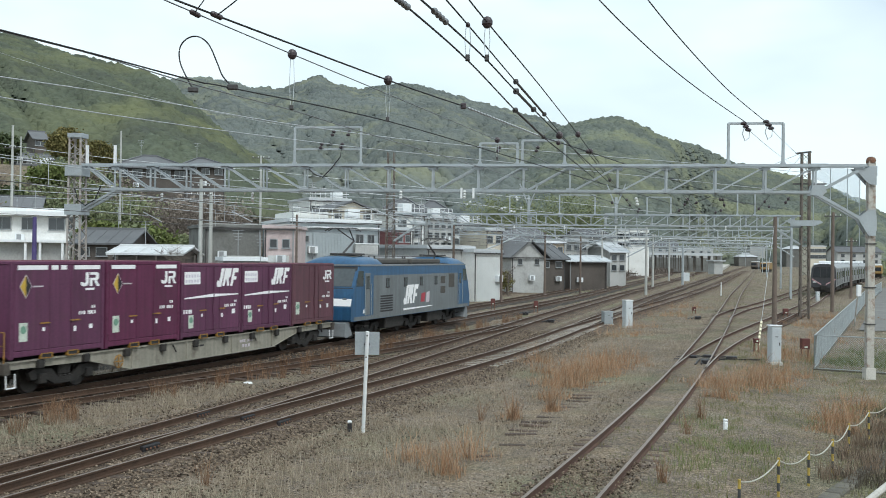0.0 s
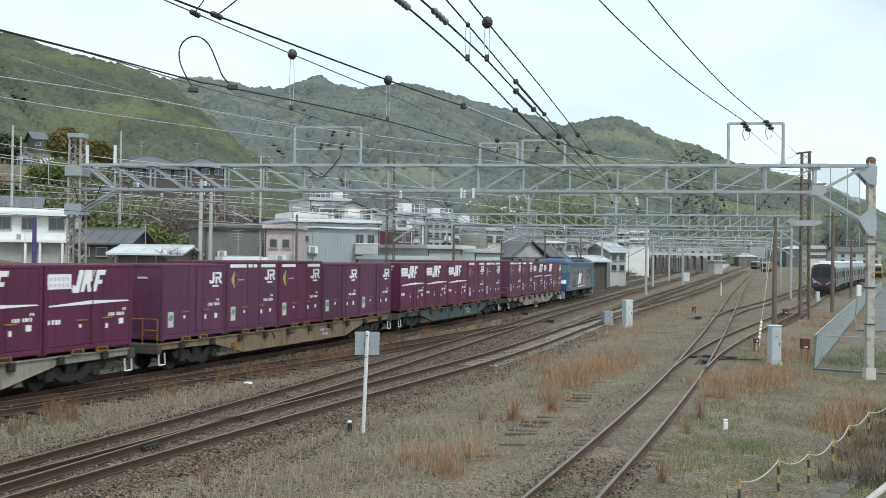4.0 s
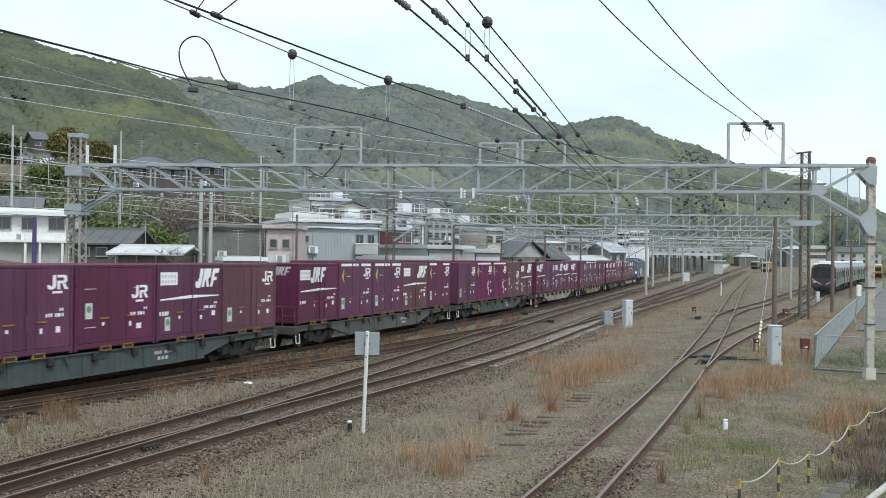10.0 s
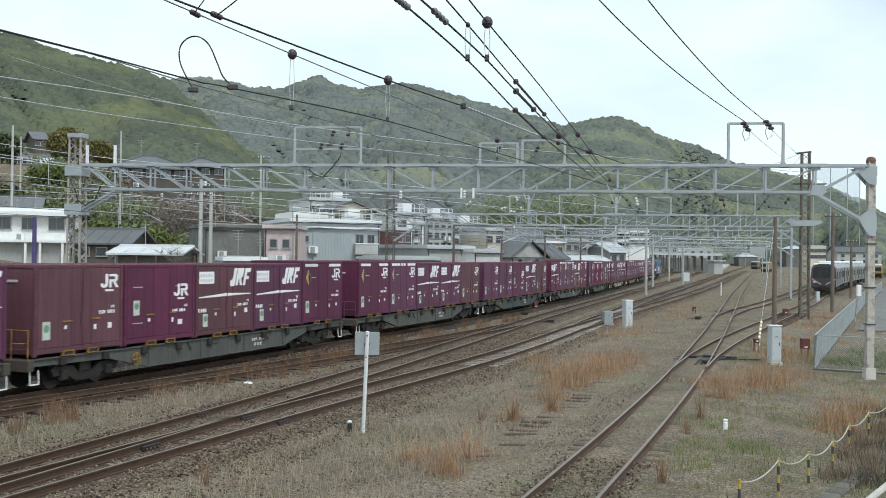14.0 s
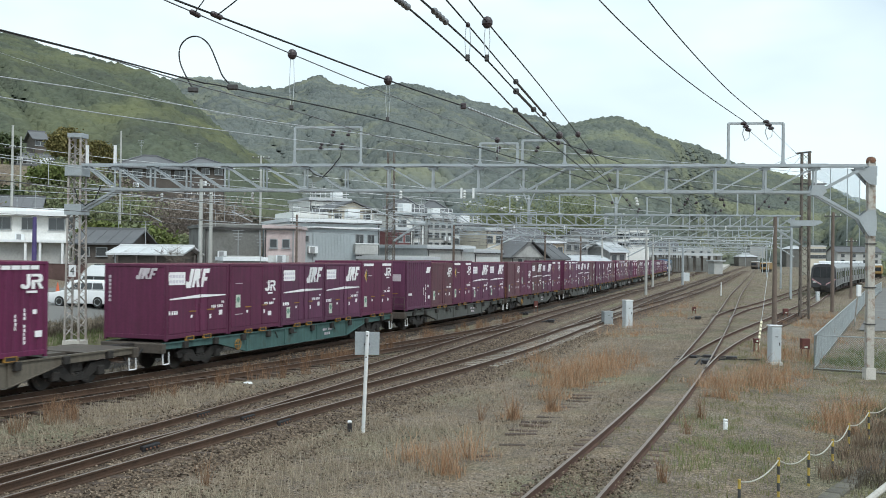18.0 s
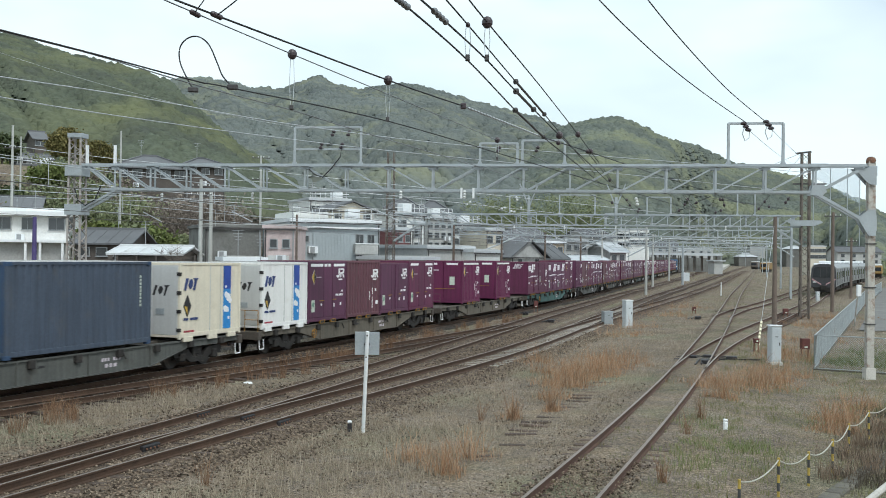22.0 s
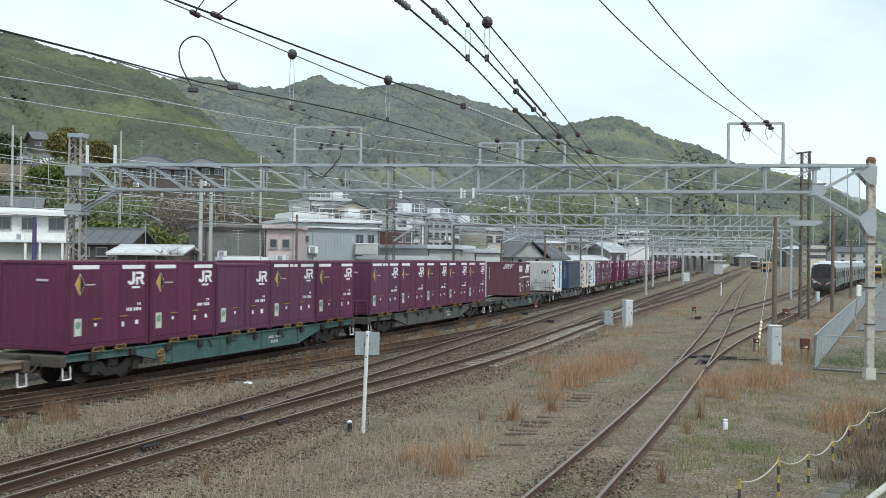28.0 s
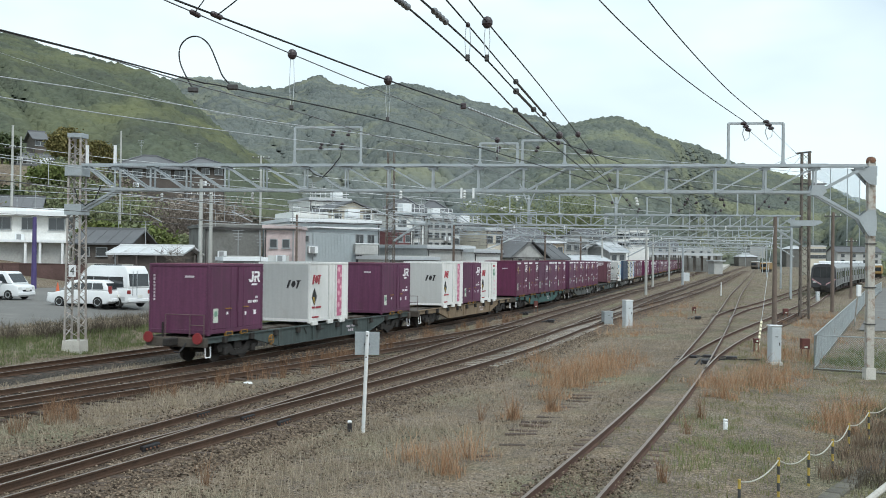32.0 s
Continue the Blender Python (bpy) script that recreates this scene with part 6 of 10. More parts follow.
def house(label, a, b, back=8.0, wall="white", roof="flat", cover=None, wins=(), rise=1.6, over=0.5, z0=None, name="house", fascia=None):
    """wins: rows of (height below the eave, count, width, height)."""
    w = Wall(a, b, back, z0)
    h = thing(name, label, "house" if name == "house" else name.replace("_", " "))
    cover = cover or (M_TILE if roof != "flat" else M_SLATE)
    part("wall", w.slab(0, w.len, 0, back, w.z0, w.top), M_WALLS[wall], h)
    if roof == "flat":
        part("roof", w.slab(-over * 0.3, w.len + over * 0.3, -over * 0.3, back + over * 0.3, w.top, w.top + 0.28), cover, h)
        part("parapet", w.slab(0.2, w.len - 0.2, 0.2, back - 0.2, w.top + 0.28, w.top + 0.36), M_WALLS["grey"], h)
    elif roof == "gable":  # ridge along the front
        for sgn, nm in ((0, "roof"), (1, "roof_back")):
            o0, o1 = (-over, back / 2) if not sgn else (back + over, back / 2)
            z0_, z1_ = w.top - 0.15, w.top + rise
            pts = [w(-over, z0_, o0), w(w.len + over, z0_, o0), w(w.len + over, z1_, o1), w(-over, z1_, o1)]
            me = Mesh().add(pts + [p + Vector((0, 0, 0.14)) for p in pts], [(3, 2, 1, 0), (4, 5, 6, 7), (0, 1, 5, 4), (1, 2, 6, 5), (2, 3, 7, 6), (3, 0, 4, 7)])
            rf = part("roof", me, cover, h)
            if not sgn:
                n = int(w.len / 0.9)
                bt = Mesh()
                for i in range(n + 1):
                    u = -over + (w.len + 2 * over) * i / n
                    bt.bar(w(u, z0_ + 0.16, o0), w(u, z1_ + 0.16, o1), 0.10, 0.05)
                tagged(part("tile_ribs", bt, cover, rf), kind="stuff")
        part("ridge", Mesh().bar(w(-over, w.top + rise + 0.18, back / 2), w(w.len + over, w.top + rise + 0.18, back / 2), 0.3, 0.22), cover, h)
        for u in (0.03, w.len - 0.03):
            part("gable_wall", Mesh().add([w(u - 0.03, w.top - 0.05, 0.05), w(u - 0.03, w.top - 0.05, back - 0.05), w(u - 0.03, w.top + rise - 0.05, back / 2), w(u + 0.03, w.top - 0.05, 0.05), w(u + 0.03, w.top - 0.05, back - 0.05), w(u + 0.03, w.top + rise - 0.05, back / 2)], [(0, 1, 2), (5, 4, 3), (0, 3, 4, 1), (1, 4, 5, 2), (2, 5, 3, 0)]), M_WALLS[wall], h)
    elif roof == "front":  # gable end faces the yard
        m = w.len / 2
        for u0, u1 in ((-over, m), (w.len + over, m)):
            pts = [w(u0, w.top - 0.15, -over), w(u1, w.top + rise, -over), w(u1, w.top + rise, back), w(u0, w.top - 0.15, back)]
            part("roof", Mesh().add(pts + [p + Vector((0, 0, 0.15)) for p in pts], [(3, 2, 1, 0), (4, 5, 6, 7), (0, 1, 5, 4), (1, 2, 6, 5), (2, 3, 7, 6), (3, 0, 4, 7)]), cover, h)
        part("gable_wall", Mesh().add([w(0, w.top - 0.05, 0), w(w.len, w.top - 0.05, 0), w(m, w.top + rise - 0.05, 0), w(0, w.top - 0.05, 0.1), w(w.len, w.top - 0.05, 0.1), w(m, w.top + rise - 0.05, 0.1)], [(0, 1, 2), (5, 4, 3), (0, 3, 4, 1), (1, 4, 5, 2), (2, 5, 3, 0)]), M_WALLS[wall], h)
    elif roof == "hip":
        z = w.top - 0.1
        e = [w(-over, z, -over), w(w.len + over, z, -over), w(w.len + over, z, back + over), w(-over, z, back + over)]
        r0, r1 = w(min(back / 2, w.len * 0.4), w.top + rise, back / 2), w(w.len - min(back / 2, w.len * 0.4), w.top + rise, back / 2)
        part("roof", Mesh().add(e + [r0, r1] + [p - Vector((0, 0, 0.16)) for p in e], [(0, 1, 5, 4), (1, 2, 5), (2, 3, 4, 5), (3, 0, 4), (0, 6, 7, 1), (1, 7, 8, 2), (2, 8, 9, 3), (3, 9, 6, 0), (9, 8, 7, 6)]), cover, h)
        part("ridge", Mesh().bar(r0 + Vector((0, 0, 0.08)), r1 + Vector((0, 0, 0.08)), 0.3, 0.24), cover, h)
        for p, q in ((e[0], r0), (e[1], r1), (e[3], r0)):
            part("hip_ridge", Mesh().bar(p + Vector((0, 0, 0.08)), q + Vector((0, 0, 0.08)), 0.22, 0.16), cover, h)
    if fascia:
        part("fascia", w.slab(-over, w.len + over, -over, 0.1, w.top - 0.42, w.top - 0.02), M_WHITE, h, "white fascia board")
    for drop, count, wd, ht in wins:
        for i in range(count):
            u = w.len * (i + 0.5) / count - wd / 2
            window(h, w, u, w.top - drop - ht, wd, ht, 0.0, 2 if wd > 1.0 else 1)
    rc = random.Random(int(abs(a[0] * 7 + a[1] * 3)))
    if a[1] < 200:
        part("eave_gutter", Mesh().bar(w(-over * 0.3, w.top - 0.1, -over * 0.3 - 0.06), w(w.len + over * 0.3, w.top - 0.1, -over * 0.3 - 0.06), 0.12, 0.12), M_DARKSTEEL, h)
    if a[1] < 150:
        for u in (0.12, w.len - 0.12):
            part("downpipe", Mesh().bar(w(u, w.z0, -0.09), w(u, w.top - 0.1, -0.09), 0.09, 0.09), rc.choice((M_SASH, M_DARKSTEEL)), h)
        u = w.len * rc.uniform(0.1, 0.8)
        ac = part("air_conditioner", w.slab(u, u + 0.8, -0.42, -0.08, w.top - 2.75, w.top - 2.15), M_WHITEROOF, h)
        part("fan_grille", w.slab(u + 0.12, u + 0.52, -0.44, -0.42, w.top - 2.7, w.top - 2.2), M_SASH, ac)
        top = w.top + (0.36 if roof == "flat" else rise + 0.25)
        u, o = w.len * rc.uniform(0.3, 0.7), back * 0.5
        an = Mesh().bar(w(u, top - 0.5, o), w(u, top + 1.9, o), 0.05, 0.05)
        for k in range(4):
            an.bar(w(u - 0.45 + 0.08 * k, top + 1.85 - 0.22 * k, o), w(u + 0.45 - 0.08 * k, top + 1.85 - 0.22 * k, o), 0.03, 0.03)
        part("roof_aerial", an, M_SASH, h)
        if roof == "flat" and w.len > 3 and name in ("apartment_house", "house") and wall in ("white", "grey", "blue", "cream"):
            u = w.len * rc.uniform(0.15, 0.7)
            part("water_tank", w.slab(u, u + 1.1, 0.6, 1.7, top - 0.05, top + 0.85), M_WHITEROOF, h)
            rl = Mesh()
            for z in (0.45, 0.9):
                rl.bar(w(0.1, top - 0.05 + z, 0.12), w(w.len - 0.1, top - 0.05 + z, 0.12), 0.05, 0.05)
            for k in range(int(w.len / 0.6) + 1):
                rl.bar(w(0.1 + k * 0.6, top - 0.1, 0.12), w(0.1 + k * 0.6, top + 0.85, 0.12), 0.04, 0.04)
            part("roof_railing", rl, M_WHITE, h)
    return h, w


# left: white two-storey building by the car park
hb, wb = house("white two-storey building with strip windows and open ground floor", (-44.73, 95.00, 7.72), (-35.78, 97.00, 7.87), 9, "white", "flat", M_WHITEROOF, (), 1.4, 0.9, fascia=True, name="office_building")
for u, wd in ((2.4, 1.6), (4.9, 1.15), (7.3, 1.5), (8.1, 0.01), (9.0, 0.7)):
    if wd > 0.1:
        window(hb, wb, u, wb.top - 1.75, wd, 1.2)
# flat grey panel: the shade of the open ground floor as a colour
part("porch_recess", wb.slab(1.6, 9.0, -0.05, 0.06, wb.top - 5.2, wb.top - 2.9), M_WALLS["grey"], hb, "grey panel coloured as the open ground floor's shade")
for u in (1.7, 5.3, 6.6, 8.6):
    part("porch_post", wb.slab(u, u + 0.22, -0.9, -0.65, wb.z0, wb.top - 2.85), M_WHITE, hb)
part("porch_slab", wb.slab(1.2, 9.3, -1.0, 0.0, wb.top - 2.95, wb.top - 2.7), M_WHITE, hb)
# dark tiled houses and sheds
house("old dark timber house with grey tiled roof", (-31.9, 88.00, 4.72), (-27.3, 88.00, 4.78), 7, "dark", "gable", M_TILE, ((0.35, 3, 1.0, 0.8),), 1.15, 0.5)
# closed dark walls take the place of the shade inside the open shed
hs, ws = house("open shed with a sloping white metal roof", (-25.6, 79.00, 3.88), (-20.6, 79.00, 4.02), 6, "dark", "gable", M_OLDWHITE, (), 0.45, name="shed")
for i in range(5):
    part("shed_post", ws.slab(0.3 + 1.5 * i, 0.42 + 1.5 * i, -0.45, -0.33, ws.z0, ws.top - 0.1), M_WALLS["dark"], hs)
# concrete retaining block, pink house, the large pale building
house("stained grey concrete block building", (-21.66, 92.00, 6.33), (-16.89, 94.00, 6.34), 9, "concrete", "flat", M_WALLS["concrete"], (), name="concrete_block")
hp, wp = house("faded pink concrete house with two windows", (-14.46, 82.00, 6.03), (-11.99, 82.00, 6.02), 8, "pink", "flat", M_WALLS["pink"], ())
for u in (0.45, 1.45):
    window(hp, wp, u, wp.top - 1.6, 0.65, 0.75, 0, 1)
part("garage_shutter", wp.slab(0.3, 2.0, -0.06, 0.04, wp.top - 3.4, wp.top - 2.2), M_SHUTTER, hp)
hl, wlb = house("large pale grey apartment house with flat roofs", (-13.17, 88.00, 6.81), (-5.71, 91.00, 6.90), 12, "blue", "flat", M_WHITEROOF, (), name="apartment_house")
part("upper_block", wlb.slab(0.3, 3.4, 0.4, 8, wlb.top, wlb.top + 0.9), M_WALLS["white"], hl)
part("corrugated_cladding", wlb.slab(1.9, 5.4, -0.12, 0.02, wlb.z0, wlb.top - 0.9), M_WALLS["blue"], hl, "blue-grey ribbed cladding")
rb = Mesh()
for i in range(26):
    wlb.slab(1.95 + i * 0.135, 2.0 + i * 0.135, -0.15, -0.1, wlb.z0, wlb.top - 0.95, rb)
tagged(part("cladding_ribs", rb, M_WALLS["blue"], hl), kind="stuff")
for k, (u, z) in enumerate(((0.45, 1.3), (1.1, 1.3))):
    window(hl, wlb, u, wlb.top - z - 0.5, 0.5, 0.6, 0, 1)
for z in (1.9, 3.7):
    part("balcony", wlb.slab(5.6, 7.7, -0.7, 0.0, wlb.top - z - 0.9, wlb.top - z), M_WALLS["grey"], hl)
    part("balcony_rail", wlb.slab(5.55, 7.75, -0.75, -0.68, wlb.top - z, wlb.top - z + 0.09), M_WHITE, hl)
    window(hl, wlb, 5.8, wlb.top - z + 0.05, 0.8, 0.85, 0, 2)
    window(hl, wlb, 6.9, wlb.top - z + 0.05, 0.7, 0.85, 0, 2)
part("canopy", wlb.slab(0.0, 8.0, -0.35, 0.0, wlb.top - 0.55, wlb.top - 0.4), M_WHITE, hl)
house("white upper house with a shallow grey gable", (-11.14, 100.00, 8.36), (-6.98, 102.00, 8.39), 7, "cream", "front", M_TILE, ((0.3, 3, 0.8, 0.9),), 0.9, 0.4)
house("pale concrete flat with a roof terrace", (-14.80, 112.00, 9.99), (-10.49, 114.00, 10.03), 8, "white", "flat", M_SLATE, ((0.6, 3, 1.2, 1.0),), name="apartment_house")
house("long grey single-storey store along the line", (-4.39, 84.00, 3.59), (-0.43, 88.00, 3.63), 4, "grey", "flat", M_SLATE, (), name="store_building")
# middle: mixed flats
house("white three-storey house with dark window bands", (-5.12, 106.00, 8.24), (-1.97, 108.00, 8.30), 9, "white", "flat", M_SLATE, ((0.5, 2, 1.1, 1.0), (2.3, 2, 1.1, 1.0)), name="apartment_house")
house("dark red and white shop house", (-4.41, 96.00, 6.34), (-3.05, 97.00, 6.33), 6, "red", "flat", M_SLATE, ((0.4, 2, 0.6, 0.7),))
house("narrow white plaster house", (-3.03, 98.00, 7.06), (-2.00, 98.00, 7.02), 6, "white", "flat", M_SLATE, ((0.5, 1, 0.6, 0.8), (1.8, 1, 0.6, 0.8)))
house("grey flats with rows of small windows", (-1.95, 122.00, 8.53), (1.20, 124.00, 8.58), 9, "grey", "flat", M_SLATE, ((0.5, 4, 0.7, 0.7), (1.7, 4, 0.7, 0.7), (2.9, 4, 0.7, 0.7)), name="apartment_house")
house("white flats with rows of balconies", (1.27, 130.00, 8.01), (4.82, 132.00, 8.04), 9, "white", "flat", M_SLATE, ((0.4, 4, 0.8, 0.8), (1.7, 4, 0.8, 0.8), (3.0, 4, 0.8, 0.8)), name="apartment_house")
house("yellowish plaster house with windows", (5.05, 120.00, 7.07), (7.12, 121.00, 7.06), 7, "cream", "flat", M_SLATE, ((0.6, 2, 0.8, 0.9),))
hw, ww = house("white warehouse beside the line with a roller shutter", (-1.44, 92.00, 4.63), (2.89, 96.00, 4.66), 9, "grey", "flat", M_SLATE, (), name="warehouse")
hw2, ww2 = house("white warehouse bay with a wide roller shutter", (2.88, 94.00, 4.33), (5.57, 97.00, 4.38), 8, "white", "flat", M_SLATE, (), name="warehouse")
part("roller_shutter", ww2.slab(0.4, ww2.len - 0.3, -0.06, 0.03, ww2.z0, ww2.top - 0.5), M_SHUTTER, hw2)
house("old grey house with tiled gable beside the track", (7.97, 118.00, 3.97), (12.21, 121.00, 4.02), 9, "grey", "front", M_TILE, ((0.2, 2, 0.7, 0.7),), 2.0, 0.5)
house("low house with dark tiled roof", (11.83, 124.00, 3.80), (15.18, 126.00, 3.77), 7, "dark", "gable", M_TILE, ((0.3, 2, 1.0, 0.8),), 1.7, 0.5)
# the dark box below this roof is the carport's shade, built as walls
house("open carport with a pale sloping roof", (16.49, 132.00, 3.55), (21.51, 133.00, 3.53), 6, "dark", "gable", M_SLATE, (), 0.5, 0.5, name="carport")
house("tan tiled building with a white top", (14.19, 140.00, 5.98), (16.96, 141.00, 5.95), 7, "tan", "flat", M_WHITEROOF, ((0.5, 2, 0.8, 0.9), (2.0, 2, 0.8, 0.9)))
house("narrow block of grey flats", (18.04, 150.00, 6.50), (21.67, 152.00, 6.49), 8, "grey", "flat", M_SLATE, ((0.5, 3, 0.9, 0.9), (2.0, 3, 0.9, 0.9)), name="apartment_house")
house("grey gabled house by the crossing", (24.74, 150.00, 4.91), (27.26, 151.00, 4.86), 7, "grey", "gable", M_SLATE, ((0.4, 2, 0.9, 0.9), (1.9, 2, 0.9, 0.9)), 1.2)
FAR = [
    ("tall white flats beyond the carport", (39.68, 230.00, 10.21), (41.99, 230.00, 10.24), "white", "flat"), ("white flats with a lift tower", (44.08, 240.00, 10.78), (48.76, 240.00, 10.84), "white", "flat"), ("grey gabled house on the rising ground", (29.92, 210.00, 8.30), (35.69, 213.00, 8.30), "grey", "gable"),
    ("grey warehouse beside the far station", (69.32, 340.00, 8.23), (78.79, 340.00, 8.16), "grey", "gable"), ("pale shed behind the far platform", (84.44, 360.00, 7.62), (95.88, 360.00, 7.56), "grey", "flat"),
    ("cream gabled house among wires", (13.80, 170.00, 7.33), (17.61, 172.00, 7.32), "cream", "gable"), ("grey gabled house among wires", (9.73, 165.00, 6.82), (13.75, 167.00, 6.81), "grey", "gable"),
    ("pale cream block beyond the yard", (108.63, 300.00, 8.2), (113.31, 300.00, 8.1), "cream", "flat"), ("grey store beyond the yard", (124.45, 320.00, 6.92), (138.36, 320.00, 6.92), "grey", "gable")]
for lab, a, b, wl_, rf in FAR:
    house(lab, a, b, 9, wl_, rf, None, ((0.6, 4, 1.2, 1.1), (2.4, 4, 1.2, 1.1)), 1.6)
# small houses scattered towards the end of the valley
rt = random.Random(77)
for i in range(26):
    s_ = 150 + 9 * i + rt.uniform(-4, 4)
    l_ = rt.choice((28, 40, 55, 70)) + rt.uniform(-5, 5) + 0.06 * (s_ - 110)
    p_ = at(s_, l_)
    q_ = at(s_ + rt.uniform(6, 9), l_ + rt.uniform(-1.0, 1.0))
    tone = rt.choice(("white", "grey", "cream", "grey", "dark", "tan"))
    top_ = ground_z(p_.x, p_.y) + rt.choice((3.0, 5.2, 5.6))
    house("small %s house along the valley lane" % ({"tan": "brown", "dark": "dark timber"}.get(tone, tone)), (p_.x, p_.y, top_), (q_.x, q_.y, top_), 6.5, tone, rt.choice(("gable", "hip", "gable", "flat")), rt.choice((M_TILE, M_TILE, M_SLATE)), ((0.6, 2, 1.3, 1.0),), 1.5)
# pale roofs crowding the far end of the town
rt = random.Random(81)
for i in range(13):
    p_ = at(250 + 14 * i + rt.uniform(-5, 5), 30 + 9 * (i % 3) + 0.05 * 14 * i)
    q_ = at(260 + 14 * i + rt.uniform(-3, 3), 29 + 9 * (i % 3) + 0.05 * 14 * i)
    tone = rt.choice(("grey", "white", "grey", "cream"))
    top_ = ground_z(p_.x, p_.y) + rt.choice((3.4, 5.6, 6.2, 7.5))
    house("distant %s house beside the station" % tone, (p_.x, p_.y, top_), (q_.x, q_.y, top_), 9, tone, rt.choice(("hip", "flat", "hip")), rt.choice((M_TILE, M_SLATE, M_SLATE)), (), 1.6)
for i in range(15):
    dep, px = 345 + 10 * (i % 3), -5 + i * 19 + rt.uniform(-5, 5)
    if 28 < px < 278:  # the open end of the valley lies further off
        dep = 690 + 30 * (i % 4)
    x_ = (381 + px) / 1795 * dep
    top_ = 3.9 + rt.uniform(3, 26) / 1795 * dep
    # no white walls here: the muted tones stand in for distance haze
    tone = rt.choice(("grey", "concrete", "grey", "cream", "concrete"))
    house("hazy %s house at the valley's end" % ("dark grey" if tone == "concrete" else tone), (x_, dep, top_), (x_ + rt.uniform(6, 13), dep + 1, top_), 9, tone, rt.choice(("hip", "flat", "hip")), rt.choice((M_TILE, M_SLATE)), (), 2.2, z0=-0.6)
# practice net on tall posts beyond the yard
M_NET = mat("pale_blue_netting", (0.55, 0.63, 0.70), 0.8, 0.0, 0.1, 0.05, 0.5)
nt = M_NET.node_tree
tr_ = nt.nodes.new("ShaderNodeBsdfTransparent")
mx_ = nt.nodes.new("ShaderNodeMixShader")
mx_.inputs[0].default_value = 0.28
nt.links.new(tr_.outputs[0], mx_.inputs[1])
nt.links.new(nt.nodes["Principled BSDF"].outputs[0], mx_.inputs[2])
nt.links.new(mx_.outputs[0], nt.nodes["Material Output"].inputs["Surface"])
ng = thing("practice_net", "tall pale blue practice nets between posts", "net")
NETP = [(120.36, 330.00, 34.4), (125.88, 330.00, 34.4), (131.40, 330.00, 34.2), (135.44, 330.00, 33.9)]
NETB = [31.0, 28.4, 24.9, 22.8]
for i, p_ in enumerate(NETP):
    part("net_post", Mesh().tube([(p_[0], p_[1], 0.0), p_], 0.14, 6), M_GALV, ng)
    if i:
        o_ = NETP[i - 1]
        part("net_panel", Mesh().add([(o_[0], o_[1], o_[2]), p_, (p_[0], p_[1], NETB[i]), (o_[0], o_[1], NETB[i - 1]), (o_[0], o_[1] + 0.05, o_[2]), (p_[0], p_[1] + 0.05, p_[2]), (p_[0], p_[1] + 0.05, NETB[i]), (o_[0], o_[1] + 0.05, NETB[i - 1])], [(0, 1, 2, 3), (7, 6, 5, 4), (0, 4, 5, 1), (1, 5, 6, 2), (2, 6, 7, 3), (3, 7, 4, 0)]), M_NET, ng)
house("grey tiled roofs on the rising ground", (-8.10, 150.00, 11.03), (-3.92, 150.00, 11.00), 8, "dark", "hip", M_TILE, (), 1.6, 0.8)
house("grey tiled house above the flats", (-3.78, 145.00, 10.36), (0.42, 145.00, 10.33), 8, "grey", "hip", M_TILE, ((0.4, 3, 1.0, 0.9),), 1.6, 0.8)
# houses up the slope on the left
house("weathered dark house on the hillside with a pale roof", (-64.23, 150.00, 17.6), (-58.81, 152.00, 17.6), 7, "dark", "gable", M_TILE, ((0.4, 3, 1.2, 1.2),), 1.0)
house("dark tiled house on the hillside", (-66.64, 165.00, 22.26), (-65.19, 166.00, 22.30), 6, "dark", "gable", M_TILE, ((0.3, 2, 0.9, 0.8),), 1.4)
house("weathered cream hillside house", (-58.99, 140.00, 15.78), (-54.45, 142.00, 15.93), 6, "cream", "flat", M_TILE, ((0.4, 4, 1.0, 1.2),))
house("large traditional house with broad grey tiled roofs", (-43.71, 135.00, 15.44), (-35.06, 138.00, 15.82), 9, "dark", "hip", M_TILE, ((0.3, 5, 1.3, 1.1),), 1.9, 0.9)
house("traditional side wing with grey tiles", (-35.07, 138.00, 15.97), (-30.27, 140.00, 16.05), 8, "dark", "hip", M_TILE, ((0.3, 3, 1.1, 0.9),), 1.3, 0.8)
house("tiled roof of a lower house", (-52.11, 112.00, 8.78), (-45.67, 114.00, 8.96), 7, "dark", "gable", M_TILE, (), 1.3, 0.6)
house("low store with pale roofs", (-15.47, 72.00, 3.42), (-12.76, 73.00, 3.40), 4, "grey", "flat", M_WHITEROOF, (), name="store_building")
house("small grey lineside machine hut", (-11.80, 68.00, 2.95), (-10.90, 69.00, 2.91), 3, "grey", "flat", M_SLATE, (), name="hut")

# ---- car park ----
M_ASPHALT = mat("worn_asphalt", (0.155, 0.15, 0.142), 0.95, 0.0, 0.2, 0.3, 8.0, 0.3, stain=(0.26, 0.25, 0.23), stain_amt=0.5, space="World")


def sheet(name, pts, lift, material, label, category, n=24):
    """A thin slab draped on the ground between four corners."""
    a, b, c, d = (Vector((p[0], p[1], 0)) for p in pts)
    v = []
    for j in range(n + 1):
        for i in range(n + 1):
            p = (a.lerp(b, i / n)).lerp(d.lerp(c, i / n), j / n)
            v.append((p.x, p.y, ground_z(p.x, p.y) + lift))
    w = n + 1
    f = [(j * w + i, j * w + i + 1, (j + 1) * w + i + 1, (j + 1) * w + i) for j in range(n) for i in range(n)]
    return bulk(name, v, f, material, label, category, "structure")


sheet("car_park", [tuple(at(20, 14.5)), tuple(at(76, 13.5)), tuple(at(80, 32)), tuple(at(10, 42))], 0.09, M_ASPHALT, "worn grey asphalt car park", "car park")
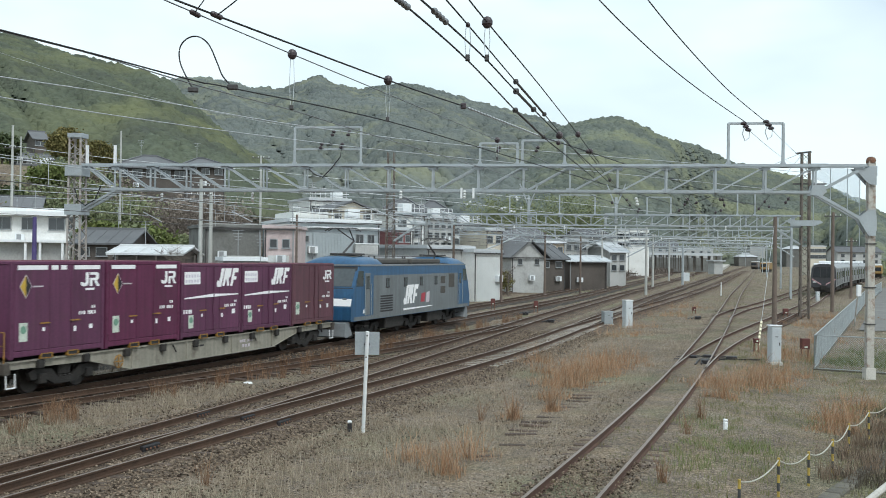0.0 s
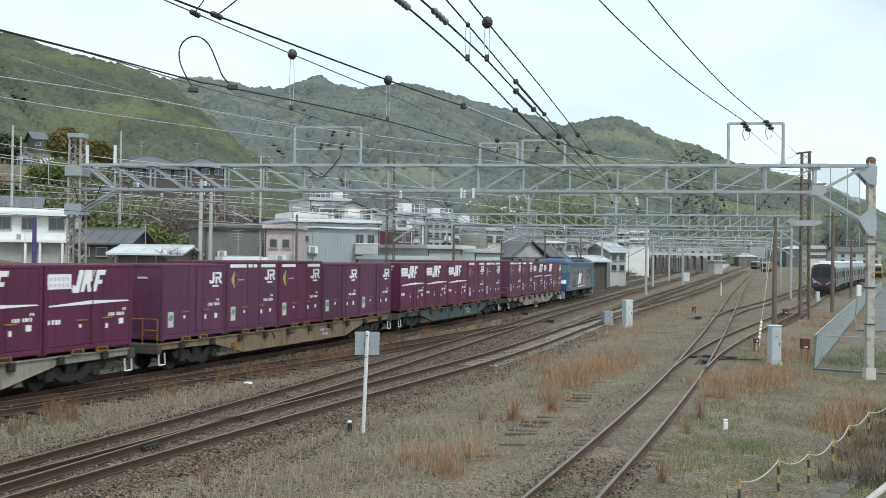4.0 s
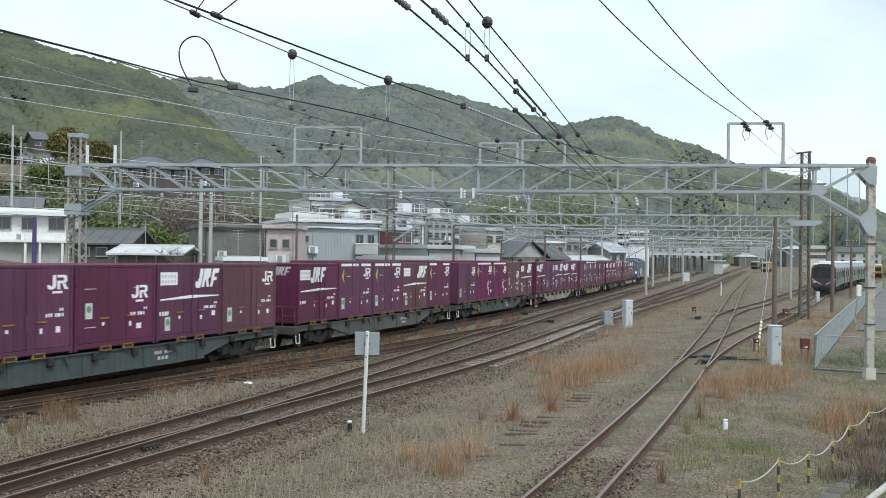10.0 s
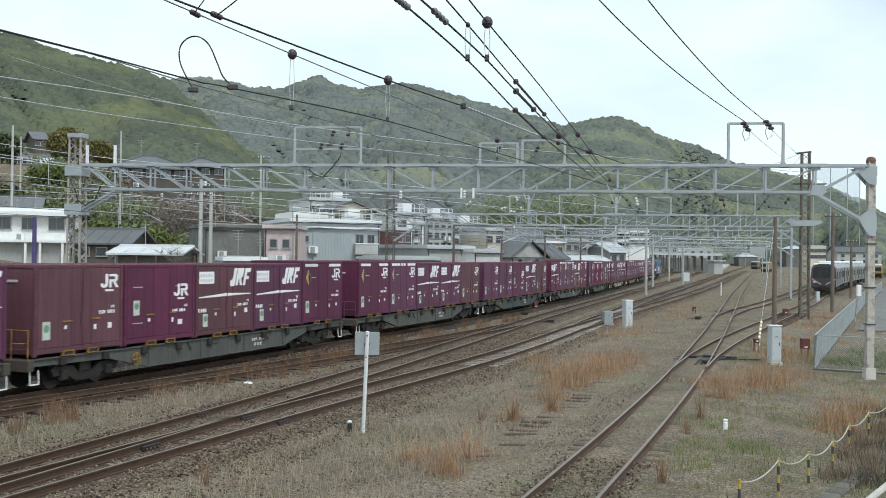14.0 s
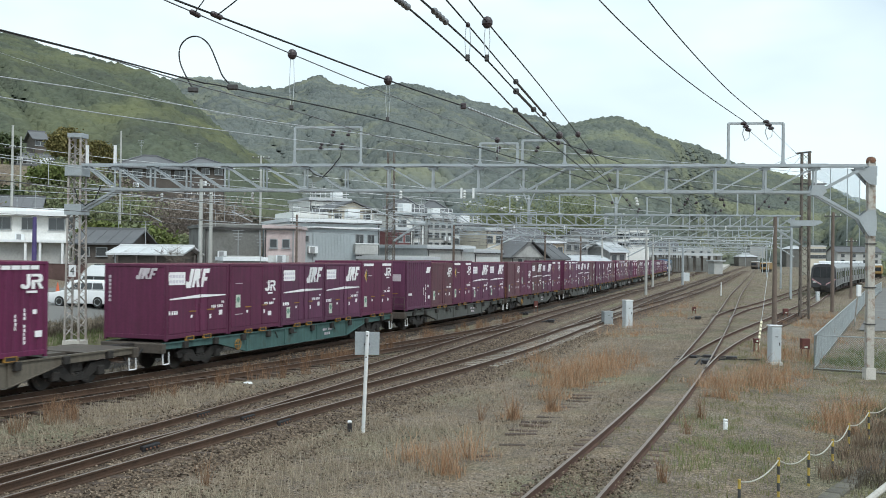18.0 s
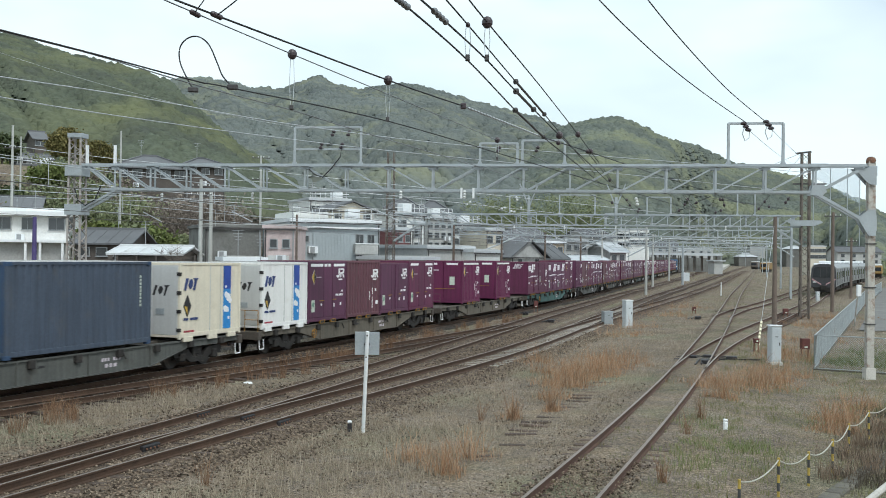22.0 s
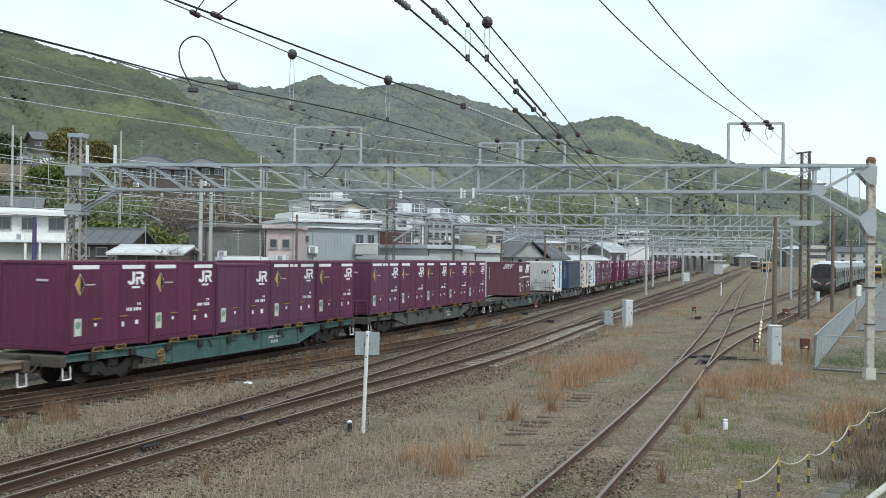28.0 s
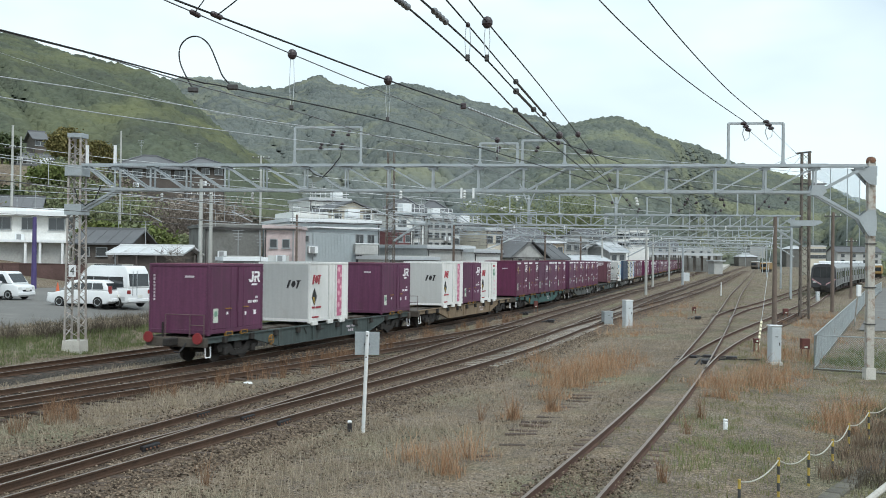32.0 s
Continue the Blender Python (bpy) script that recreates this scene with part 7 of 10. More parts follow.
# drain kerb along the bank
kb = thing("drain_kerb", "weathered concrete drain kerb along the bank", "kerb", kind="structure")
for i in range(26):
    p, q = at(22 + i * 1.8, 12.6 + 0.02 * i), at(23.72 + i * 1.8, 12.6 + 0.02 * i)
    part("kerb_block", Mesh().bar((p.x, p.y, ground_z(p.x, p.y) + 0.06), (q.x, q.y, ground_z(q.x, q.y) + 0.06), 0.25, 0.3), M_CONC, kb)

M_BLOCKRED = mat("weathered_red_block", (0.10, 0.06, 0.055), 0.9, 0.0, 0.3, 1.5, 12.0, 0.3, rand=0.2)
for lab, a, b, z1, m, n in (("low red-brown block wall behind the car park", (-41.5, 86.0), (-28.0, 84.0), 2.85, M_BLOCKRED, 9), ("grey concrete boundary wall beside the shed", (-28.0, 80.0), (-24.0, 78.5), 2.95, M_CONC, 3)):
    bw = thing("boundary_wall", lab, "wall", kind="structure")
    a, b = Vector((*a, 0)), Vector((*b, 0))
    for i in range(n):
        p, q = a.lerp(b, i / n), a.lerp(b, (i + 1) / n)
        e_ = (q - p).normalized() * 0.015
        z0 = ground_z(p.x, p.y) - 0.2
        part("wall_bay", Mesh().bar(Vector((p.x, p.y, (z0 + z1) / 2)) + e_, Vector((q.x, q.y, (z0 + z1) / 2)) - e_, 0.15, z1 - z0), m, bw)
        part("coping", Mesh().bar(Vector((p.x, p.y, z1 + 0.04)) + e_, Vector((q.x, q.y, z1 + 0.04)) - e_, 0.22, 0.08), m, bw)

# ---- vehicles ----
M_CARWHITE = mat("white_car_paint", (0.76, 0.77, 0.78), 0.25, 0.0, 0.05, 1.0, 9.0)
M_CARSILVER = mat("silver_car_paint", (0.50, 0.51, 0.52), 0.3, 0.3, 0.05, 1.0, 9.0)
M_TYRE = mat("tyre_rubber", (0.025, 0.025, 0.025), 0.9)
M_RIM = mat("alloy_rim", (0.45, 0.46, 0.47), 0.35, 0.6)
M_CARGLASS = glass("car_glass", (0.03, 0.035, 0.04))
M_LAMPRED = mat("red_lamp_lens", (0.24, 0.03, 0.03), 0.3)
M_LAMPCLEAR = mat("clear_lamp_lens", (0.65, 0.66, 0.66), 0.2)
M_PLATE = mat("registration_plate", (0.70, 0.70, 0.66), 0.5)


def soften(ob, r):
    """Pressed-steel edges: a rounded bevel on a plain body."""
    b = ob.modifiers.new("soft_edges", "BEVEL")
    b.width, b.segments, b.limit_method = r, 3, "ANGLE"
    ob.data.polygons.foreach_set("use_smooth", [True] * len(ob.data.polygons))
    ob.data.update()


def car(label, pos, heading, length, width, height, kind="hatch", paint=None):
    """Shaped body with glasshouse, wheels, lamps; x is forward."""
    paint = paint or M_CARWHITE
    c = thing("parked_car" if kind != "van" else "parked_van", label, "car" if kind != "van" else "van", Matrix.Translation(on_ground(pos[0], pos[1], 0.09)) @ Matrix.Rotation(heading, 4, "Z"))
    L, W, H = length / 2, width / 2, height
    if kind == "hatch":
        low = [(-L, 0.35), (-L - 0.02, 0.75), (-L + 0.08, 0.95), (L - 1.15, 0.98), (L - 0.25, 0.78), (L, 0.6), (L - 0.02, 0.3), (L - 0.3, 0.2), (-L + 0.3, 0.2)]
        top = [(-L + 0.08, 0.95), (-L + 0.38, H - 0.12), (-L + 0.75, H), (0.25, H), (0.85, H - 0.15), (L - 1.0, 0.98)]
    elif kind == "van":
        low = [(-L, 0.4), (-L, 1.1), (L - 0.55, 1.08), (L - 0.1, 0.9), (L, 0.5), (L - 0.2, 0.25), (-L + 0.1, 0.25)]
        top = [(-L, 1.1), (-L + 0.1, H - 0.35), (-L + 0.35, H), (L - 1.75, H), (L - 1.2, H - 0.3), (L - 0.5, 1.08)]
    else:
        low = [(-L, 0.35), (-L, 0.95), (L - 0.5, 0.98), (L - 0.06, 0.85), (L, 0.4), (L - 0.1, 0.2), (-L + 0.1, 0.2)]
        top = [(-L, 0.95), (-L + 0.1, H - 0.08), (-L + 0.25, H), (L - 1.15, H), (L - 1.0, H - 0.06), (L - 0.48, 0.98)]
    soften(part("body", Mesh().prism(low, -W, W), paint, c), 0.07)
    cab, n = Mesh(), len(top)
    inn = [W * (0.985 if z < 1.0 else 0.985 - 0.14 * (z - 1.0) / (H - 1.0)) for _, z in top]
    cab.add([(x, -i, z) for (x, z), i in zip(top, inn)] + [(x, i, z) for (x, z), i in zip(top, inn)], [tuple(range(n)), tuple(range(2 * n - 1, n - 1, -1))] + [(j, n + j, n + (j + 1) % n, (j + 1) % n) for j in range(n)])
    soften(part("cabin", cab, paint, c), 0.06)
    zt = H - (0.16 if kind != "van" else 0.62)
    zb = 1.02 if kind != "van" else 1.15
    x0, x1 = top[0][0] + 0.3, top[-1][0] - 0.35
    for sgn in (-1, 1):
        gl = [(x0, zb), (x1, zb), (x1 - 0.42, zt), (x0 + 0.12, zt)]
        span = (x1 - x0) / 3
        for k in range(3):
            a, b = x0 + k * span + 0.03, x0 + (k + 1) * span - 0.03
            ta, tb = (a + (0.12 if k == 0 else 0)), (b - (0.42 if k == 2 else 0))
            y0, y1 = sgn * W * 0.975, sgn * W * (0.975 - 0.13 * (zt - zb) / (H - 1.0))
            part("side_window", Mesh().add([(a, y0 + sgn * 0.012, zb), (b, y0 + sgn * 0.012, zb), (tb, y1 + sgn * 0.022, zt), (ta, y1 + sgn * 0.022, zt), (a, y0 - sgn * 0.03, zb), (b, y0 - sgn * 0.03, zb), (tb, y1 - sgn * 0.03, zt), (ta, y1 - sgn * 0.03, zt)], [(0, 1, 2, 3), (7, 6, 5, 4), (0, 4, 5, 1), (1, 5, 6, 2), (2, 6, 7, 3), (3, 7, 4, 0)]), M_CARGLASS, c)
    for (xa, za), (xb, zb2), nm in ((top[0], top[1], "rear_window"), (top[-1], top[-2], "windscreen")):
        s = -1 if nm == "rear_window" else 1
        p = [(xa + (xb - xa) * k + s * 0.015, za + (zb2 - za) * k) for k in (0.12, 0.9)]
        q = [(x - s * 0.05, z) for x, z in p]
        ww_ = W * 0.8
        part(nm, Mesh().add([(x, y, z) for x, z in (p[0], p[1]) for y in (-ww_, ww_)] + [(x, y, z) for x, z in (q[0], q[1]) for y in (-ww_, ww_)], [(0, 1, 3, 2), (6, 7, 5, 4), (0, 4, 5, 1), (1, 5, 7, 3), (3, 7, 6, 2), (2, 6, 4, 0)]), M_CARGLASS, c)
    for x in (-L + 0.75, L - 0.8):
        for y in (-W + 0.08, W - 0.08):
            s = 1 if y > 0 else -1
            t = part("wheel", Mesh().lathe([(0.2, -0.1), (0.28, -0.1), (0.31, -0.06), (0.31, 0.06), (0.28, 0.11), (0.2, 0.11)], (x, y, 0.31), 18, "y"), M_TYRE, c)
            part("rim", Mesh().lathe([(0.2, -0.09), (0.2, 0.115), (0.05, 0.09)] if s > 0 else [(0.05, -0.09), (0.2, -0.115), (0.2, 0.09)], (x, y, 0.31), 14, "y"), M_RIM, t)
    for s in (-1, 1):
        part("tail_lamp", Mesh().cbox(-L - 0.02, -L + 0.12, min(s * W * 0.72, s * W * 0.99), max(s * W * 0.72, s * W * 0.99), 0.78, 1.2 if kind == "hatch" else 1.0, 0.02), M_LAMPRED, c)
        part("headlamp", Mesh().cbox(L - 0.32, L - 0.02, min(s * W * 0.6, s * W * 0.97), max(s * W * 0.6, s * W * 0.97), 0.6, 0.8, 0.03), M_LAMPCLEAR, c)
        part("door_mirror", Mesh().cbox(L - 1.35, L - 1.2, min(s * W, s * (W + 0.2)), max(s * W, s * (W + 0.2)), 0.98, 1.15, 0.03), paint, c)
    part("bumper", Mesh().cbox(-L - 0.06, -L + 0.1, -W * 0.95, W * 0.95, 0.32, 0.52, 0.04), paint, c)
    part("front_bumper", Mesh().cbox(L - 0.1, L + 0.05, -W * 0.95, W * 0.95, 0.28, 0.5, 0.04), paint, c)
    part("grille", Mesh().box(L - 0.05, L + 0.012, -W * 0.5, W * 0.5, 0.52, 0.62), M_BLACK, c)
    for x in (-L - 0.07, L + 0.06):
        part("registration_plate", Mesh().box(x - 0.01, x + 0.01, -0.165, 0.165, 0.56, 0.72), M_PLATE, c)
    if kind == "van":
        part("roof_hatch", Mesh().cbox(-0.5, 0.7, -0.5, 0.5, H, H + 0.06, 0.02), M_CARGLASS, c)
        part("rear_ladder", Mesh().tube([(-L - 0.08, 0.25, 0.7), (-L - 0.08, 0.25, H - 0.3)], 0.02, 6).tube([(-L - 0.08, 0.55, 0.7), (-L - 0.08, 0.55, H - 0.3)], 0.02, 6), M_GALV, c)
        part("lower_trim", Mesh().box(-L + 0.2, L - 0.2, -W - 0.008, -W + 0.02, 0.4, 0.62), M_CARSILVER, c)
        part("lower_trim", Mesh().box(-L + 0.2, L - 0.2, W - 0.02, W + 0.008, 0.4, 0.62), M_CARSILVER, c)
    return c


P1, P2, P3 = (-20.10, 57.27, 0.55), (-19.25, 58.55, 0.75), (-26.95, 62.44, 0.95)
car("white compact hatchback parked on the asphalt", P1, radians(168), 3.9, 1.69, 1.52)
car("white high-roofed camper van with rear ladder", P2, radians(150), 4.9, 1.75, 2.35, "van")
car("white boxy minicar facing the tracks", P3, radians(-18), 3.4, 1.48, 1.72, "kei")
car("white boxy minicar beside another", (-28.31, 60.45, 0.95), radians(-18), 3.4, 1.48, 1.70, "kei")
car("white wagon beside the carport", (27.61, 220.76, 0.60), radians(20), 4.6, 1.75, 1.6, "hatch")
car("white wagon parked by the store", (-26.85, 98.93, 0.90), radians(165), 4.3, 1.7, 1.6, "hatch")
car("white boxy car among the houses", (-15.70, 164.41, 1.00), radians(170), 3.8, 1.6, 1.6, "kei")
cn = thing("traffic_cone", "faded orange traffic cone on the asphalt", "cone", Matrix.Translation(on_ground(*(-27.16, 71.60, 1.00)[:2], 0.09)))
M_CONE = mat("faded_orange_plastic", (0.62, 0.14, 0.06), 0.6)
part("cone_body", Mesh().lathe([(0.14, 0.03), (0.03, 0.7)], n=12), M_CONE, cn)
part("cone_base", Mesh().cbox(-0.19, 0.19, -0.19, 0.19, 0, 0.03, 0.01), M_CONE, cn)


# ---- overhead wires ----
M_WIRE = mat("black_cable", (0.03, 0.03, 0.032), 0.6, 0.3, 0.2, 2.0, 20.0)
M_WIREGREY = mat("bare_grey_wire", (0.48, 0.50, 0.52), 0.45, 0.4, 0.15, 2.0, 20.0)
M_COPPER = mat("dull_copper_wire", (0.13, 0.12, 0.11), 0.5, 0.6, 0.2, 2.0, 20.0)
M_PORCELAIN = mat("brown_porcelain", (0.05, 0.035, 0.04), 0.35, 0.0, 0.2, 3.0, 20.0)
M_WHITEPORC = mat("white_porcelain", (0.62, 0.63, 0.62), 0.35, 0.0, 0.1, 3.0, 20.0)


def hang(a, b, sag, n=24):
    a, b = Vector(a), Vector(b)
    return [a.lerp(b, i / n) - Vector((0, 0, 4 * sag * (i / n) * (1 - i / n))) for i in range(n + 1)]


def wire(label, a, b, r=0.012, sag=0.0, material=None, past=0.0, before=0.0, balls=()):
    """One cable from a to b, running on past both ends; balls: places of insulators with their hangers (share, drop)."""
    a, b = Vector(a), Vector(b)
    d = b - a
    pts = [a - d.normalized() * before] if before else []
    pts += hang(a, b, sag)
    if past:
        pts.append(b + d.normalized() * past)
    w = thing("overhead_cable", label, "cable", group="overhead cables")
    part("strand", Mesh().tube(pts, r, 6), material or M_WIRE, w)
    for share, drop in balls:
        p = a.lerp(b, share) - Vector((0, 0, 4 * sag * share * (1 - share)))
        part("insulator", Mesh().lathe([(0.03, 0.10), (0.075, 0.07), (0.09, 0.02), (0.09, -0.03), (0.06, -0.08), (0.03, -0.1)], tuple(p), 12), M_PORCELAIN, w)
        if drop:
            q = p - Vector((0, 0, drop))
            for o in (-0.045, 0.045):
                e = d.normalized() * o
                part("hanger", Mesh().tube([p + e, q + e * 0.6], 0.008, 5), M_WIREGREY, w)
            part("hanger_clamp", Mesh().cbox(q.x - 0.04, q.x + 0.04, q.y - 0.04, q.y + 0.04, q.z - 0.06, q.z + 0.04, 0.01), M_DARKSTEEL, w)
    return w


def run(label, pts, r=0.013, material=None, past=0.0, before=0.0, balls=(), ball=0.09):
    """One cable eased through its points of support; balls: (point, drop) of insulators with paired hangers."""
    pts = [Vector(p) for p in pts]
    ends = [pts[0] - (pts[1] - pts[0]).normalized() * before] if before else []
    mid = []
    for i in range(len(pts) - 1):
        p0, p1, p2, p3 = (pts[min(max(i + k, 0), len(pts) - 1)] for k in (-1, 0, 1, 2))
        for k in range(6):
            q = k / 6
            mid.append(0.5 * (2 * p1 + (p2 - p0) * q + (2 * p0 - 5 * p1 + 4 * p2 - p3) * q * q + (3 * p1 - p0 - 3 * p2 + p3) * q ** 3))
    tail = [pts[-1]] + ([pts[-1] + (pts[-1] - pts[-2]).normalized() * past] if past else [])
    w = thing("overhead_cable", label, "cable", group="overhead cables")
    part("strand", Mesh().tube(ends + mid + tail, r, 6), material or M_WIRE, w)
    e = (pts[-1] - pts[0]).normalized()
    for p, drop in balls:
        p = Vector(p)
        part("insulator", Mesh().lathe([(0.02, 1.1 * ball), (0.7 * ball, 0.85 * ball), (ball, 0.3 * ball), (ball, -0.3 * ball), (0.7 * ball, -0.85 * ball), (0.02, -1.1 * ball)], tuple(p), 12), M_PORCELAIN, w)
        if drop:
            q = p - Vector((0, 0, drop))
            for o in (-0.045, 0.045):
                part("hanger", Mesh().tube([p + Vector((o * 0.6, 0, 0)), p + Vector((o, 0, -drop * 0.5)), q + Vector((o * 0.5, 0, 0))], 0.006, 5), M_WIREGREY, w)
            part("hanger_clamp", Mesh().cbox(q.x - 0.035, q.x + 0.035, q.y - 0.05, q.y + 0.05, q.z - 0.05, q.z + 0.05, 0.015), M_DARKSTEEL, w)
    return w


M_WIREMID = mat("weathered_grey_wire", (0.20, 0.205, 0.215), 0.5, 0.4, 0.15, 2.0, 20.0)
run("thick black messenger cable with an insulator and hangers", [(-3.90, 14.56, 7.56), (-1.17, 20.80, 7.52), (0.45, 24.51, 7.56)], 0.016, before=6, balls=(((-1.17, 20.80, 7.52), 0.80),))
run("black messenger cable past the insulator string", [(2.96, 30.63, 7.56), (4.90, 34.65, 7.57), (5.92, 36.76, 7.56)], 0.016, past=30, balls=(((3.6, 32.0, 7.55), 0.0), ((4.90, 34.65, 7.57), 0.0)), ball=0.07)
run("grey suspension wire with an insulator and hangers", [(-4.27, 15.33, 7.75), (-2.93, 19.38, 7.75), (1.75, 33.49, 7.79), (3.87, 39.89, 7.75)], 0.011, M_WIREMID, past=20, before=5, balls=(((-2.93, 19.38, 7.75), 1.02), ((1.75, 33.49, 7.79), 0.6)))
run("black contact wire with a jumper loop", [(-5.61, 12.75, 6.70), (-4.90, 14.21, 6.69), (-3.95, 16.17, 6.66), (-3.57, 16.95, 6.69), (-1.21, 21.80, 6.81), (1.78, 27.95, 6.70)], 0.012, past=30, before=8)
run("grey contact wire beside the black one", [(-5.64, 12.81, 6.70), (-5.01, 14.52, 6.74), (-4.13, 16.91, 6.72), (-3.02, 19.91, 6.76), (-2.09, 22.44, 6.73), (-0.25, 27.43, 6.70)], 0.010, M_WIREMID, past=30, before=8)
run("pale feeder wire over the goalpost", [(-12.39, 28.20, 8.77), (-9.54, 31.25, 8.72), (-5.66, 35.39, 8.51), (-0.37, 41.03, 8.52), (4.48, 46.21, 8.77)], 0.017, M_WIREGREY, past=30, before=10)
run("pale feeder wire below the goalpost bar", [(-12.46, 28.38, 8.23), (-10.80, 30.41, 8.15), (-7.44, 34.52, 8.10), (-3.23, 39.66, 8.13), (-0.15, 43.43, 8.23)], 0.017, M_WIREGREY, past=40, before=10)
run("thick black tensioned contact wire with a strain insulator", [(-0.61, 12.20, 7.00), (-0.43, 12.97, 7.05), (0.36, 16.36, 7.09), (1.47, 21.10, 6.98), (2.49, 25.48, 6.95), (3.61, 30.25, 7.00)], 0.014, past=14, before=4)
run("thick black tensioned contact wire with a strain insulator", [(-0.30, 12.18, 7.00), (0.05, 13.63, 7.03), (0.65, 16.12, 7.06), (1.33, 18.94, 7.02), (2.88, 25.40, 6.99), (4.20, 30.86, 7.00)], 0.014, past=14, before=4, balls=(((2.88, 25.40, 6.99), 0.0),))
run("black messenger wire over the yard", [(0.00, 14.41, 7.57), (0.35, 15.96, 7.57), (1.47, 21.02, 7.56), (2.54, 25.82, 7.57), (3.70, 31.08, 7.57)], 0.013, past=14, before=4, balls=(((0.35, 15.96, 7.57), 0.52),), ball=0.035)
run("black messenger wire with a large insulator ball", [(0.33, 14.48, 7.59), (0.65, 15.86, 7.59), (2.05, 21.92, 7.64), (4.01, 30.42, 7.63), (5.02, 34.79, 7.59)], 0.013, past=20, before=4, balls=(((0.65, 15.86, 7.59), 0.56), ((4.01, 30.42, 7.63), 0.0), ((5.02, 34.79, 7.59), 0.0)), ball=0.085)
run("thin feeder to the tall goalpost", [(3.01, 19.91, 9.00), (3.92, 21.88, 8.90), (5.55, 25.40, 8.81), (7.81, 30.25, 8.83), (11.12, 37.39, 9.00)], 0.014, before=6)
run("thin feeder to the tall goalpost", [(4.00, 20.06, 9.05), (4.97, 22.19, 8.94), (6.71, 26.04, 8.85), (8.70, 30.44, 8.85), (11.98, 37.69, 9.05)], 0.014, before=6)
run("short black tail from the suspension clamp", [(-3.99, 16.10, 7.75), (-3.80, 15.70, 7.78), (-3.62, 15.30, 7.80)], 0.010, past=3)
run("short black tail from the messenger clamp", [(-3.49, 15.46, 7.56), (-3.20, 14.96, 7.58), (-2.95, 14.52, 7.60)], 0.010, past=3)
# long pale string of beads in the messenger
bs_ = thing("bead_insulator", "long pale beaded insulator rod in the messenger", "insulator")
part("core_rod", Mesh().tube([(0.45, 24.51, 7.56), (2.96, 30.63, 7.56)], 0.014, 6), M_WIREMID, bs_)
a, b = Vector((0.45, 24.51, 7.56)), Vector((2.96, 30.63, 7.56))
bq_ = (b - a).to_track_quat("Z", "Y").to_matrix().to_4x4()
for i in range(26):
    o_ = part("bead", Mesh().lathe([(0.016, -0.05), (0.034, -0.02), (0.034, 0.02), (0.016, 0.05)], n=8), M_WIREGREY, bs_)
    o_.matrix_basis = Matrix.Translation(a.lerp(b, 0.06 + 0.034 * i)) @ bq_
part("end_clamp", Mesh().cbox(a.x - 0.07, a.x + 0.07, a.y - 0.07, a.y + 0.07, a.z - 0.07, a.z + 0.07, 0.02), M_PORCELAIN, bs_)
wire("thin feeder beyond the goalpost", (11.22, 38.00, 8.98), (26.73, 75.00, 10.70), 0.010, 0.25, M_WIREGREY, past=40)
wire("thin feeder beyond the goalpost", (12.06, 38.00, 9.05), (28.19, 75.00, 10.50), 0.010, 0.25, M_WIREGREY, past=40)
wire("black stay from the rusty mast", (26.55, 75.00, 11.95), (21.31, 66.00, 10.11), 0.012, 0.0, M_WIRE, past=6)
wire("black stay from the rusty mast", (26.55, 75.00, 11.86), (18.50, 60.00, 6.89), 0.012, 0.0, M_WIRE, past=4)
wire("grey line along the hillside", (-26.72, 60.00, 15.78), (-8.92, 60.00, 11.48), 0.008, 0.4, M_WIREGREY)
wire("thin grey lineside wire", (-25.75, 58.00, 10.11), (-11.95, 62.00, 9.10), 0.015, 0.2, M_WIREGREY, past=30)
wire("thin grey lineside wire", (-25.74, 58.00, 9.49), (-11.25, 62.00, 8.35), 0.015, 0.2, M_WIREGREY, past=30)
wire("thin grey lineside wire", (-26.61, 60.00, 8.58), (-11.22, 66.00, 7.54), 0.015, 0.2, M_WIREGREY, past=40)
wire("thin grey lineside wire", (-26.60, 60.00, 8.15), (-11.22, 66.00, 7.17), 0.015, 0.2, M_WIREGREY, past=40)
wire("thin grey lineside wire", (-22.64, 62.00, 7.17), (-5.55, 80.00, 6.36), 0.016, 0.15, M_WIREGREY, past=40)
wire("thin grey lineside wire", (-22.63, 62.00, 6.55), (-5.55, 80.00, 5.91), 0.016, 0.15, M_WIREGREY, past=40)
wire("thin grey lineside wire", (-22.65, 62.00, 7.86), (-5.56, 80.00, 6.89), 0.016, 0.15, M_WIREGREY, past=40)
wire("thin dark lineside wire", (-22.35, 75.00, 6.75), (7.75, 120.00, 5.63), 0.010, 0.3, M_WIRE, past=30)
wire("thin dark lineside wire", (-22.34, 75.00, 6.24), (7.75, 120.00, 5.23), 0.010, 0.3, M_WIRE, past=30)

# jumper loop on the feeder
lp = thing("jumper_loop", "black cable loop standing above the feeder", "cable")
LOOP = [(-4.40, 17.70, 6.78), (-4.67, 17.96, 7.21), (-4.74, 18.03, 7.47), (-4.68, 17.97, 7.63), (-4.51, 17.81, 7.71), (-4.29, 17.60, 7.68), (-4.06, 17.38, 7.50), (-3.88, 17.21, 7.17), (-3.75, 17.09, 6.91), (-3.54, 16.89, 6.70)]
SMOOTH = []
for i in range(len(LOOP) - 1):
    p0, p1, p2, p3 = (Vector(LOOP[min(max(i + k, 0), len(LOOP) - 1)]) for k in (-1, 0, 1, 2))
    for k in range(5):
        q = k / 5
        SMOOTH.append(0.5 * (2 * p1 + (p2 - p0) * q + (2 * p0 - 5 * p1 + 4 * p2 - p3) * q * q + (3 * p1 - p0 - 3 * p2 + p3) * q ** 3))
